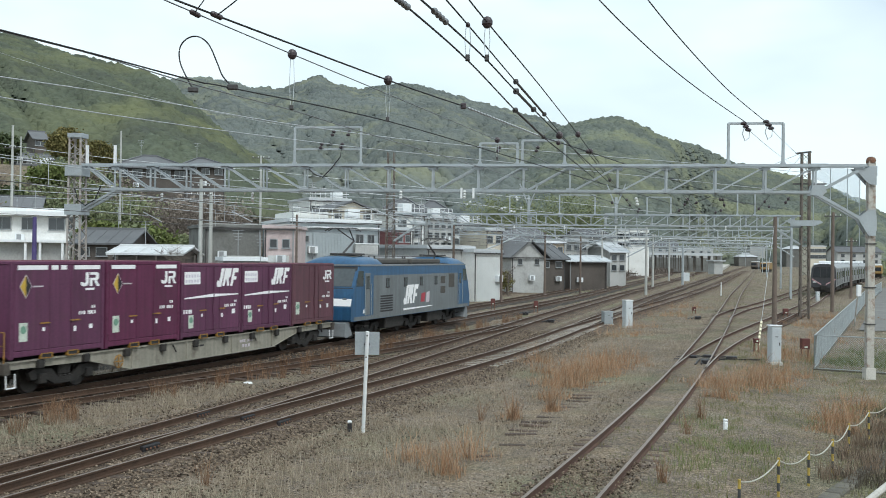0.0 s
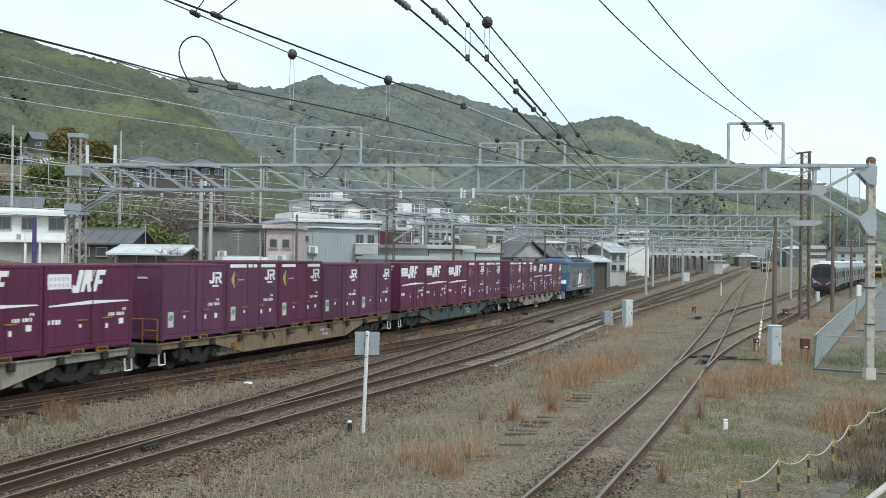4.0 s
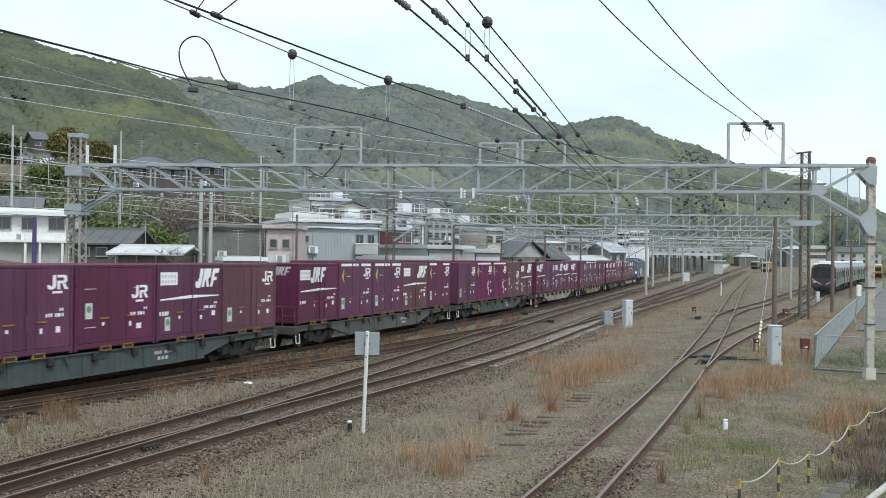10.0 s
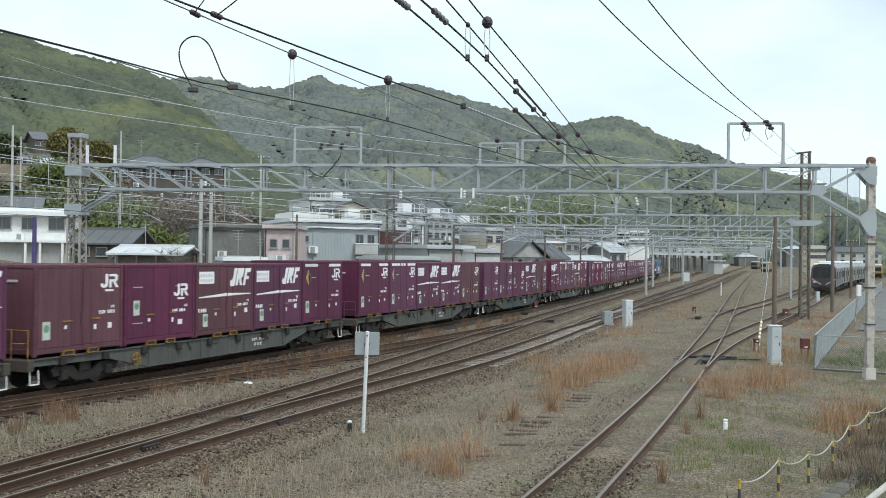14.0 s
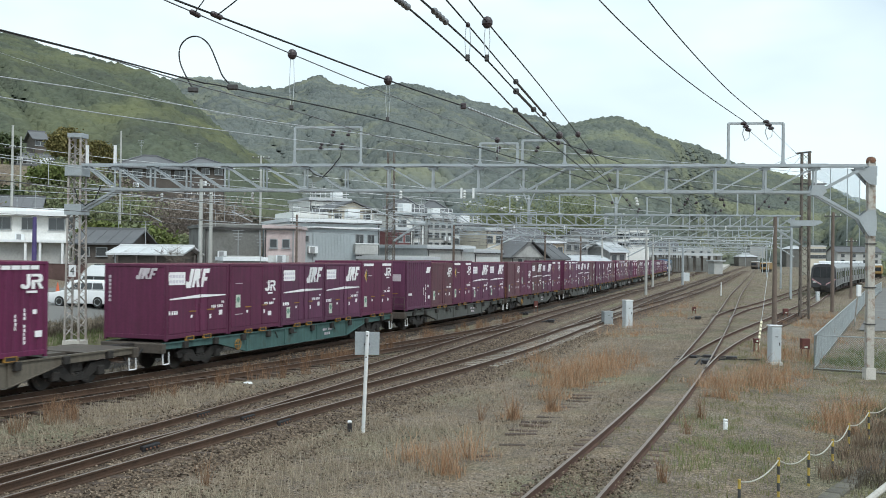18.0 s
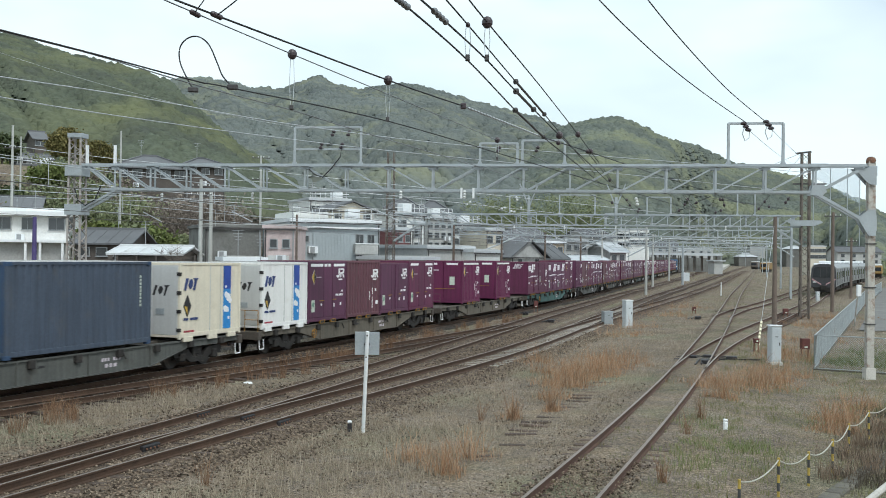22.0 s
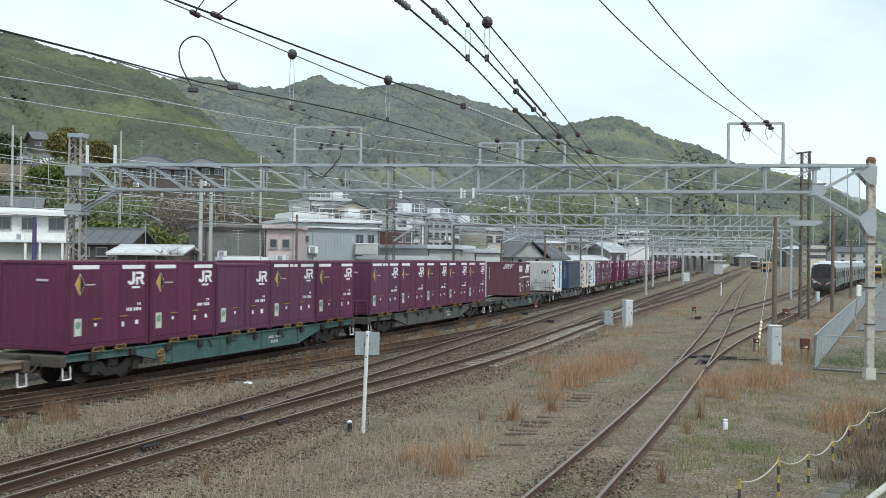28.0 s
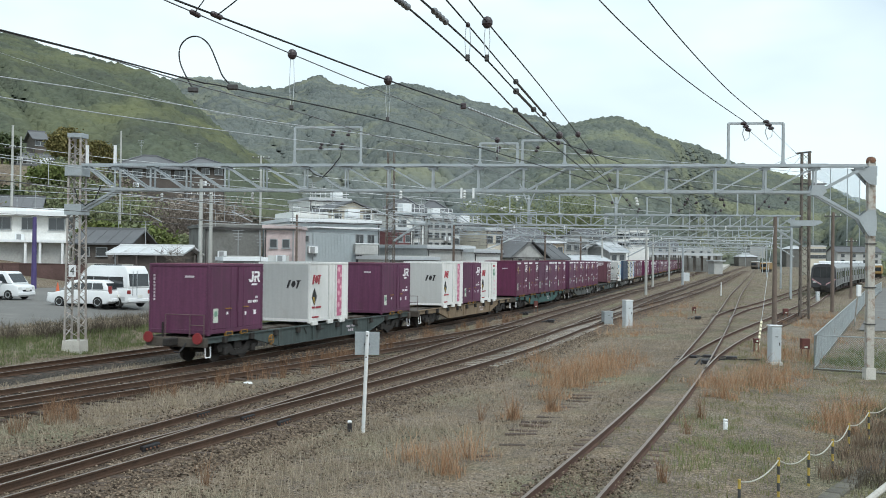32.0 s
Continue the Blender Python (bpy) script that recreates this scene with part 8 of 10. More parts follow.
part("loop_cable", Mesh().tube(SMOOTH + [Vector(LOOP[-1])], 0.013, 7), M_WIRE, lp, smooth=True)
for p in (LOOP[0], LOOP[-1]):
    part("loop_clamp", Mesh().cbox(p[0] - 0.09, p[0] + 0.09, p[1] - 0.04, p[1] + 0.04, p[2] - 0.05, p[2] + 0.04, 0.015), M_DARKSTEEL, lp)

# strings of strain insulators
for lab, a, b in (("string of grey strain insulators", (-0.61, 12.20, 7.03), (-0.47, 12.80, 7.05)), ("string of grey strain insulators", (-0.17, 12.72, 7.02), (0.02, 13.52, 7.03)), ("string of brown strain insulators", (-4.03, 16.02, 7.74), (-3.95, 16.20, 7.72)), ("string of brown strain insulators", (-3.55, 15.36, 7.56), (-3.45, 15.56, 7.54))):
    a, b = Vector(a), Vector(b)
    st = thing("strain_insulator", lab, "insulator")
    q = (b - a).to_track_quat("Z", "Y").to_matrix().to_4x4()
    n = 4
    for i in range(n):
        ob = part("insulator_disc", Mesh().lathe([(0.02, -0.05), (0.042, -0.02), (0.046, 0.01), (0.03, 0.03), (0.02, 0.05)], n=12), M_WIREMID if "grey" in lab else M_PORCELAIN, st)
        ob.matrix_basis = Matrix.Translation(a.lerp(b, (i + 0.5) / n)) @ q
    part("clamp_fitting", Mesh().tube([a, b], 0.02, 6), M_DARKSTEEL, st)
# heavy splices where the feeders meet
for a, b in (((1.47, 21.02, 7.56), (2.54, 25.82, 7.57)), ((1.47, 21.10, 6.98), (2.49, 25.48, 6.95)), ((1.33, 18.94, 7.02), (1.85, 21.10, 7.0))):
    sp = thing("cable_splice", "dark tubular splice on the feeder cables", "splice")
    part("splice_tube", Mesh().tube([a, b], 0.026, 8), M_DARKSTEEL, sp)
    for p in (a, b):
        part("splice_clamp", Mesh().lathe([(0.045, -0.05), (0.06, 0), (0.045, 0.05)], p, 10), M_DARKSTEEL, sp)
# insulators and loops hanging on the tall goalpost
for x in ((26.16, 8.97), (26.98, 9.03)):
    p = FR1(x[0], x[1])
    gi = thing("goalpost_insulator", "brown insulator with a pale jumper loop", "insulator")
    for k in range(3):
        part("insulator_disc", Mesh().lathe([(0.05, -0.07), (0.12, -0.03), (0.12, 0.02), (0.05, 0.06)], (p.x + 0.09 * k, p.y, p.z - 0.12 * k + 0.05), 12), M_PORCELAIN, gi)
    part("jumper", Mesh().tube([(p.x + 0.02, p.y - 0.05, p.z - 0.1), (p.x - 0.05, p.y - 0.05, p.z - 0.35), (p.x + 0.05, p.y - 0.05, p.z - 0.62), (p.x + 0.2, p.y - 0.05, p.z - 0.5), (p.x + 0.22, p.y - 0.05, p.z - 0.25)], 0.018, 6), M_WIREGREY, gi)
# small insulators on the other goalposts
for x, y in (((10.59, 8.74)), ((11.22, 8.74)), ((10.12, 8.25)), ((10.94, 8.25)), ((18.54, 8.11)), ((17.07, 8.11))):
    gi = thing("line_insulator", "small dark insulator on the gantry frame", "insulator")
    p = FR1(x, y, -0.1)
    for k in range(2):
        part("insulator_disc", Mesh().lathe([(0.03, -0.06), (0.08, -0.02), (0.08, 0.02), (0.03, 0.06)], (p.x - 0.05 * k, p.y, p.z - 0.13 * k), 10), M_PORCELAIN, gi)
jl = thing("jumper_cable", "black jumper cable hanging through the gantry", "cable")
part("cable_run", Mesh().tube([FR1(*(10.96, 8.21), -0.2), FR1(*(10.90, 7.72), -0.3), FR1(*(10.57, 7.28), -0.35), FR1(*(10.23, 6.94), -0.35), FR1(*(9.89, 7.05), -0.3), FR1(*(9.66, 7.27), -0.3)], 0.025, 6), M_WIRE, jl)
jl = thing("jumper_cable", "black jumper cable hanging beside the mast", "cable")
part("cable_run", Mesh().tube([FR1(*(1.15, 6.58), -0.3), FR1(*(0.92, 6.01), -0.35), FR1(*(0.52, 5.78), -0.35), FR1(*(0.20, 6.00), -0.35), FR1(*(0.07, 6.46), -0.35)], 0.025, 6), M_WIRE, jl)


def catenary(key, s0, s1, step, label, shift=0.0):
    """Contact wire and messenger over a track, hung at the gantries, with droppers."""
    fn = LINES[key][0]
    c = thing("catenary", label, "catenary", group="catenaries")
    con = [at(s, fn(s) + shift, 5.15) for s in np.arange(s0, s1, 6.0)]
    part("contact_wire", Mesh().tube(con, 0.009, 5), M_COPPER, c)
    mes, s = [], s0
    while s < s1:
        k = ((s - 42) % 40) / 40
        mes.append((s, 6.05 - 4 * 0.5 * k * (1 - k)))
        s += 2.0
    part("messenger_wire", Mesh().tube([at(s, fn(s) + shift, z) for s, z in mes], 0.009, 5), M_WIREGREY, c)
    for s, z in mes[1::3]:
        part("dropper", Mesh().tube([at(s, fn(s) + shift, z), at(s, fn(s) + shift, 5.15)], 0.006, 4), M_WIREGREY, c)
    for g in (42, 82, 122):
        if s0 < g < s1:
            p = at(g, fn(g) + shift, 6.05)
            part("hanging_insulator", Mesh().lathe([(0.03, 0.32), (0.07, 0.25), (0.03, 0.2), (0.07, 0.15), (0.03, 0.1), (0.07, 0.05), (0.03, 0.0)], tuple(p), 8), M_WHITEPORC, c)
            part("pull_off_arm", Mesh().tube([at(g, fn(g) + shift + 0.9, 5.6), at(g, fn(g) + shift, 5.2)], 0.022, 6), M_WIREGREY, c)
    return c


catenary("running", -16, 220, 40, "bare contact wire and messenger over the running line")
catenary("back", -16, 220, 40, "bare contact wire and messenger over the back line")
catenary("up", 20, 220, 40, "bare contact wire and messenger over the main line")
catenary("relief", 30, 220, 40, "bare contact wire and messenger over the relief line")
catenary("siding", 42, 220, 40, "bare contact wire and messenger over the siding")

# further gantries down the line, thinner with distance
for dist, xl, xr in ((260, (33.0, 260.0, 0), (83.0, 260.0, 0)), (330, (48.0, 330.0, 0), (104.0, 330.0, 0)), (430, (72.0, 430.0, 0), (134.0, 430.0, 0)), (112, (1.01, 112.00, 4.07), (38.45, 112.00, 3.91)), (150, (8.03, 150.00, 4.20), (49.99, 150.00, 4.05)), (205, (20.12, 205.00, 4.42), (66.95, 205.00, 4.09))):
    fr = Frame(xl, xr)
    g = thing("overhead_gantry", "pale grey steel gantry far along the yard", "gantry")
    for o in (-0.2, 0.2):
        part("top_chord", Mesh().bar(fr(0, 7.2, o), fr(fr.len, 7.2, o), 0.11, 0.11), M_GALV, g)
        part("bottom_chord", Mesh().bar(fr(0, 6.4, o), fr(fr.len, 6.4, o), 0.11, 0.11), M_GALV, g)
    n = int(fr.len / 1.6)
    web = Mesh()
    for i in range(n):
        a, b = fr.len * i / n, fr.len * (i + 1) / n
        web.bar(fr(a, 6.4), fr(a, 7.2), 0.07, 0.07)
        web.bar(*((fr(a, 7.2), fr(b, 6.4)) if i < n / 2 else (fr(a, 6.4), fr(b, 7.2))), 0.07, 0.07)
    tagged(part("web_bars", web, M_GALV, g), kind="stuff")
    for t in (0.0, fr.len):
        part("gantry_post", Mesh().bar(fr(t, -0.3), fr(t, 8.6), 0.22, 0.22), M_GALV, g)
    for t in (0.2, 0.45, 0.7, 0.85):
        portal(fr, fr.len * t, fr.len * t + 1.8, 7.2, 8.9, g)
        part("drop_bracket", Mesh().bar(fr(fr.len * t, 6.4), fr(fr.len * t + 1.2, 5.4), 0.07, 0.07), M_GALV, g)
        part("hanging_insulator", Mesh().lathe([(0.03, 0.4), (0.08, 0.3), (0.03, 0.2), (0.08, 0.1), (0.03, 0.0)], tuple(fr(fr.len * t + 1.2, 5.6)), 8), M_WHITEPORC, g)


# porcelain and tie wires between the gantries
for lab, pts in (("cluster of white porcelain insulators on the second gantry", ((4.71, 82.00, 7.83), (4.99, 82.00, 7.92), (5.49, 82.00, 7.65), (5.72, 82.00, 7.61), (6.27, 82.00, 7.94), (1.83, 80.00, 8.05), (2.09, 80.00, 8.23))), ("pale insulators below the first gantry", ((11.78, 62.00, 7.59), (11.82, 62.00, 7.42), (11.85, 62.00, 7.25), (5.03, 70.00, 8.05), (5.07, 70.00, 7.89), (14.59, 82.00, 7.49), (14.77, 82.00, 7.40)))):
    for p in pts:
        gi = thing("line_insulator", lab.replace("cluster of ", ""), "insulator", group="white insulators")
        part("insulator_disc", Mesh().lathe([(0.04, -0.08), (0.10, -0.04), (0.10, 0.03), (0.05, 0.08)], p, 10), M_WHITEPORC, gi)
TIES = (((15.06, 62.00, 7.81), (15.60, 66.00, 7.32)), ((16.34, 62.00, 7.82), (18.43, 82.00, 7.54)), ((19.29, 60.00, 7.77), (24.66, 80.00, 7.71)), ((19.81, 58.00, 7.59), (20.17, 60.00, 7.25)), ((17.00, 62.00, 7.83), (18.32, 66.00, 7.31)), ((6.23, 44.00, 8.51), (15.69, 82.00, 7.50)), ((10.19, 60.00, 7.86), (16.32, 82.00, 7.60)), ((17.77, 64.00, 7.14), (21.81, 82.00, 7.67)), ((8.66, 60.00, 7.68), (16.69, 82.00, 7.42)), ((13.41, 58.00, 7.71), (27.43, 80.00, 7.92)))
for a, b in TIES:
    wire("dark tie wire between the gantries", a, b, 0.016, 0.0, M_WIRE, balls=((0.3, 0.0), (0.75, 0.0)))
for a, b in (((25.50, 118.00, 6.29), (37.86, 118.00, 6.11)), ((21.44, 118.00, 4.13), (25.50, 118.00, 6.29)), ((37.86, 118.00, 6.11), (40.84, 118.00, 4.37)), ((4.49, 106.00, 4.70), (8.05, 108.00, 6.20)), ((15.35, 112.00, 5.00), (19.41, 114.00, 6.97))):
    br = thing("span_beam", "slender grey steel span between masts", "beam")
    part("beam_tube", Mesh().tube([a, b], 0.075, 8), M_GALV, br)


# ---- poles ----
M_WOODPOLE = mat("weathered_wood_pole", (0.15, 0.115, 0.095), 0.9, 0.0, 0.3, 1.5, 25.0, 0.4)
M_CPOLE = mat("grey_concrete_pole", (0.42, 0.42, 0.40), 0.85, 0.0, 0.15, 1.0, 15.0)
M_CAB = mat("pale_grey_cabinet_paint", (0.55, 0.58, 0.60), 0.5, 0.0, 0.08, 1.2, 15.0, stain=(0.42, 0.42, 0.40), stain_amt=0.4)
M_STRIPEY = mat("yellow_stripe_paint", (0.42, 0.30, 0.06), 0.6, 0.0, 0.2, 4.0, 20.0)
M_STRIPEB = mat("black_stripe_paint", (0.05, 0.05, 0.05), 0.6)
M_CREAMGUARD = mat("cream_guard_plastic", (0.72, 0.66, 0.48), 0.6)
M_BOXRED = mat("oxide_red_box", (0.11, 0.035, 0.03), 0.75, 0.0, 0.25, 3.0, 20.0)
M_TAILTAN = mat("ochre_machine_paint", (0.30, 0.19, 0.07), 0.6)
M_ROPE = mat("pale_rope", (0.40, 0.385, 0.33), 0.9, 0.0, 0.2, 8.0, 60.0)


def pole(label, foot, top_z, r=0.14, material=None, arms=(), name="utility_pole"):
    p = thing(name, label, "pole", Matrix.Translation((foot[0], foot[1], 0)))
    z0 = ground_z(foot[0], foot[1]) - 0.3
    part("pole_shaft", Mesh().tube([(0, 0, z0), (0, 0, top_z)], r, 10, r2=r * 0.68), material or M_CPOLE, p)
    for z, half in arms:
        part("cross_arm", Mesh().bar((-half, 0, z), (half, 0, z), 0.09, 0.09), M_DARKSTEEL, p)
        for x in (-half * 0.85, -half * 0.3, half * 0.3, half * 0.85):
            part("pin_insulator", Mesh().lathe([(0.03, 0.04), (0.06, 0.08), (0.03, 0.12), (0.05, 0.16), (0.02, 0.2)], (x, 0, z), 8), M_WHITEPORC, p)
    return p


pole("dark weathered wooden pole beside the siding", (19.64, 60.00, -0.21), (19.54, 60.00, 6.51)[2], 0.155, M_WOODPOLE)
pole("dark wooden pole with cross arm", (33.05, 86.00, 0.84), (33.08, 86.00, 8.07)[2], 0.17, M_WOODPOLE, (((33.08, 86.00, 7.74)[2], 0.75),))
pole("dark wooden pole beside the road", (47.51, 118.00, 1.17), (47.52, 118.00, 6.69)[2], 0.17, M_WOODPOLE, (((47.53, 118.00, 6.23)[2], 0.7),))
pole("pale concrete pole between the tracks", (23.66, 118.00, -0.05), 7.6, 0.17, M_CPOLE)
pole("pale concrete pole between the tracks", (31.06, 150.00, -0.02), 7.6, 0.17, M_CPOLE)
pole("pale concrete pole between the tracks", (42.40, 190.00, 0.44), 7.6, 0.2, M_CPOLE)
pole("grey concrete utility pole on the slope", (-44.72, 105.00, 10.05), (-44.66, 105.00, 16.97)[2], 0.16, M_CPOLE, (((-44.62, 105.00, 14.62)[2], 0.9),))
pole("thin grey pole on the slope", (-50.12, 120.00, 11.61), (-50.21, 120.00, 17.50)[2], 0.12, M_CPOLE)
pole("grey utility pole behind the gantry", (-35.09, 110.00, 11.10), (-35.18, 110.00, 17.12)[2], 0.13, M_CPOLE)
pole("grey utility pole with wires by the lane", (-20.10, 84.00, 2.93), (-20.20, 84.00, 10.05)[2], 0.2, M_CPOLE, (((-20.19, 84.00, 8.78)[2], 0.9), ((-20.20, 84.00, 9.49)[2], 0.8)))
pole("grey utility pole with wires by the lane", (-20.18, 88.00, 2.90), (-20.27, 88.00, 9.37)[2], 0.2, M_CPOLE, (((-20.26, 88.00, 8.88)[2], 0.9),))
pole("utility pole with cross arms among houses", (-19.87, 110.00, 5.77), (-19.87, 110.00, 14.61)[2], 0.16, M_CPOLE, (((-19.87, 110.00, 14.36)[2], 1.0), ((-19.84, 110.00, 12.03)[2], 1.0)))
pole("dark utility pole by the pink house", (-11.56, 80.00, 2.63), (-11.62, 80.00, 7.08)[2], 0.12, M_WOODPOLE)
pole("dark pole by the warehouse", (0.86, 82.00, 1.61), (0.80, 82.00, 6.50)[2], 0.13, M_WOODPOLE)
pole("dark pole by the warehouse corner", (5.32, 92.00, 1.64), (5.27, 92.00, 5.74)[2], 0.13, M_WOODPOLE)
pole("dark pole by the old house", (11.27, 112.00, 1.95), (11.21, 112.00, 6.69)[2], 0.14, M_WOODPOLE, (((11.22, 112.00, 6.32)[2], 0.9),))
pole("dark pole by the carport", (16.01, 118.00, 1.96), (15.96, 118.00, 6.50)[2], 0.14, M_WOODPOLE)
pole("dark pole further along the lane", (21.17, 135.00, 2.09), (21.11, 135.00, 7.66)[2], 0.14, M_CPOLE, (((21.11, 135.00, 7.21)[2], 0.9),))
pole("pale pole among far wires", (30.53, 170.00, 2.42), (30.45, 170.00, 9.62)[2], 0.16, M_CPOLE)
pole("purple-wrapped post beside the office", (-29.82, 74.00, 2.08), (-29.80, 74.00, 6.45)[2], 0.2, mat("purple_wrap", (0.07, 0.05, 0.16), 0.6), name="wrapped_post")
pole("pale signal mast between the tracks", (39.03, 165.00, 0.38), 6.5, 0.2, M_GALV, name="signal_mast")
pole("short white marker post", (32.40, 118.00, 0.19), (32.45, 118.00, 1.31)[2], 0.07, M_WHITE, name="marker_post")
for p in ((60.61, 325.31, 0.00), (73.23, 380.53, 0.00), (106.83, 501.50, 0.00), (107.74, 477.08, 0.00), (156.30, 591.46, -0.00), (123.10, 448.76, 0.00), (188.29, 631.33, 0.00), (169.68, 546.44, -0.00)):
    pole("slim grey catenary mast down the line", p, 8.2, 0.17, M_GALV, ((6.6, 1.5),), name="catenary_mast")
for lab, a, b, r in (("thin grey stay wire with a cream guard", (19.58, 60.00, 5.97), (14.27, 45.92, -0.30), 0.01),):
    s = thing("stay_wire", lab, "stay wire")
    part("stay_strand", Mesh().tube([a, b], 0.012, 5), M_WIREGREY, s)
    a, b = Vector(a), Vector(b)
    for i in range(8):
        u, w = b.lerp(a, 0.02 + 0.024 * i), b.lerp(a, 0.035 + 0.024 * i)
        part("guard_ring", Mesh().tube([u, w], 0.055, 8), M_CREAMGUARD, s)
# leaning guard on the wooden pole
gp = thing("striped_post", "short yellow and black striped post", "post", Matrix.Translation(Vector((28.11, 79.82, -0.35))))
for i in range(5):
    part("stripe_ring", Mesh().tube([(0, 0, 0.26 * i), (0, 0, 0.26 * (i + 1))], 0.07, 8), M_STRIPEY if i % 2 else M_STRIPEB, gp)

# ---- lineside cabinets and boxes ----
def cabinet(label, foot, w, d, h, rot=0.3, paint=None):
    paint = paint or M_CAB
    c = thing("signal_cabinet", label, "cabinet", Matrix.Translation(on_ground(foot[0], foot[1])) @ Matrix.Rotation(rot, 4, "Z"))
    part("plinth", Mesh().cbox(-w / 2 - 0.05, w / 2 + 0.05, -d / 2 - 0.05, d / 2 + 0.05, -0.2, 0.1, 0.02), M_CONC, c)
    part("case", Mesh().cbox(-w / 2, w / 2, -d / 2, d / 2, 0.1, h, 0.02), paint, c)
    dr = part("door", Mesh().cbox(-w / 2 + 0.04, w / 2 - 0.04, -d / 2 - 0.015, -d / 2 + 0.02, 0.16, h - 0.08, 0.01), paint, c)
    part("latch", Mesh().box(w / 2 - 0.12, w / 2 - 0.08, -d / 2 - 0.04, -d / 2, h * 0.5, h * 0.5 + 0.12), M_DARKSTEEL, dr)
    part("name_plate", Mesh().box(-0.06, 0.06, -d / 2 - 0.022, -d / 2, h * 0.72, h * 0.72 + 0.03), M_DARKSTEEL, dr)
    part("lid", Mesh().cbox(-w / 2 - 0.03, w / 2 + 0.03, -d / 2 - 0.03, d / 2 + 0.03, h, h + 0.05, 0.02), M_WHITE if paint is M_CAB else paint, c)
    return c


cabinet("tall pale grey lineside cabinet among dry grass", (13.41, 40.93, -0.38), 0.42, 0.42, 1.52, 0.1)
cabinet("tall white lineside cabinet beside the points", (11.19, 61.31, -0.24), 0.48, 0.46, 1.62, 0.35)
cabinet("squat weathered grey lineside cabinet near the points", (10.25, 63.0, -0.24), 0.62, 0.4, 0.85, 0.35, M_GALV)
cabinet("pale grey relay box on the far mast", (46.17, 192.90, 0.00), 1.3, 0.8, 1.6, 0.35)
cabinet("grey lineside cabinet behind the tracks", (11.36, 148.12, 0.20), 1.6, 0.8, 2.0, 0.35)
cabinet("pale grey cabinet on the grassy bank", (-15.58, 61.54, 0.10), 0.85, 0.6, 1.55, 0.33)
cabinet("white cabinet near the parked electric train", (40.05, 108.27, -0.40), 0.35, 0.3, 1.0, 0.1)


def box_on_legs(label, foot, w, h, leg, rot=0.1):
    b = thing("lineside_box", label, "box", Matrix.Translation(on_ground(foot[0], foot[1])) @ Matrix.Rotation(rot, 4, "Z"))
    part("box_case", Mesh().cbox(-w / 2, w / 2, -0.12, 0.12, leg, leg + h, 0.015), M_BOXRED, b)
    part("box_plate", Mesh().box(-w * 0.2, w * 0.2, -0.135, -0.12, leg + 0.05, leg + 0.12), M_LABEL, b)
    for x in (-w * 0.42, w * 0.42):
        part("leg", Mesh().bar((x, 0, -0.1), (x, 0, leg), 0.05, 0.05), M_RUSTY, b)
    return b


box_on_legs("dark red box on two rusty legs", (15.95, 44.59, -0.40), 0.36, 0.46, 0.45)
box_on_legs("small dark red box with a white slash", (25.14, 74.32, -0.40), 0.36, 0.38, 0.3)
box_on_legs("small dark box on a short post", (14.05, 45.36, -0.35), 0.22, 0.2, 0.42)
box_on_legs("small dark red point indicator", (19.23, 77.52, -0.24), 0.26, 0.3, 0.25)
box_on_legs("small dark point indicator", (3.97, 79.77, -0.20), 0.3, 0.5, 0.4)
box_on_legs("small dark point indicator", (7.04, 76.42, -0.20), 0.3, 0.5, 0.4)

# point levers and rods between the rails
for lab, p, n in (("black point machine rods beside the track", (6.01, 73.22, -0.20), 4), ("black point rods beside the relief line", (6.93, 64.62, -0.20), 3), ("black crossing rods at the siding points", (17.71, 70.27, -0.20), 4), ("dark point gear near the siding", (10.42, 39.96, -0.20), 3)):
    t = thing("point_rodding", lab, "point rods", Matrix.Translation(p) @ Matrix.Rotation(1.4, 4, "Z"))
    for i in range(n):
        part("rod", Mesh().bar((-0.4 - 0.3 * i, 0.25 * i, 0.08), (0.9, 0.2 * i - 0.2, 0.1), 0.06, 0.05), M_BLACK, t)
    part("gear_case", Mesh().cbox(-0.35, 0.25, -0.2, 0.2, 0.0, 0.2, 0.03), M_BLACK, t)
rt = random.Random(19)
lt = thing("lifted_track", "dark half-buried timbers of a lifted track", "timbers", kind="structure")
pa, pb = Vector((5.36, 33.9, 0)), Vector((0.8, 20.5, 0))
for i in range(22):
    p = pa.lerp(pb, (i + rt.uniform(-0.2, 0.2)) / 21)
    o = part("timber", Mesh().cbox(-0.34 + rt.uniform(-0.1, 0.1), 0.34, -0.10, 0.10, -0.12, 0.035, 0.02), M_SLEEPER, lt)
    o.matrix_basis = Matrix.Translation((p.x + rt.uniform(-0.12, 0.12), p.y, ground_z(p.x, p.y) + rt.uniform(-0.02, 0.02))) @ Matrix.Rotation(rt.uniform(-0.5, 0.3), 4, "Z")
pg = thing("point_gear", "black point rods and timbers across the siding", "point rods", Matrix.Translation((10.65, 42.0, -0.20)) @ Matrix.Rotation(-0.30, 4, "Z"))
for i in range(6):
    part("rod", Mesh().bar((-0.95 + 0.12 * (i % 3), -0.8 + 0.32 * i, 0.03), (0.85 + 0.3 * (i % 2), -0.72 + 0.32 * i, 0.05), 0.09, 0.07), M_BLACK, pg)
for x_, y_ in ((-0.3, -0.2), (0.35, 0.3), (1.3, 0.0)):
    part("gear_case", Mesh().cbox(x_ - 0.22, x_ + 0.22, y_ - 0.16, y_ + 0.16, 0.0, 0.17, 0.03), M_BLACK, pg)
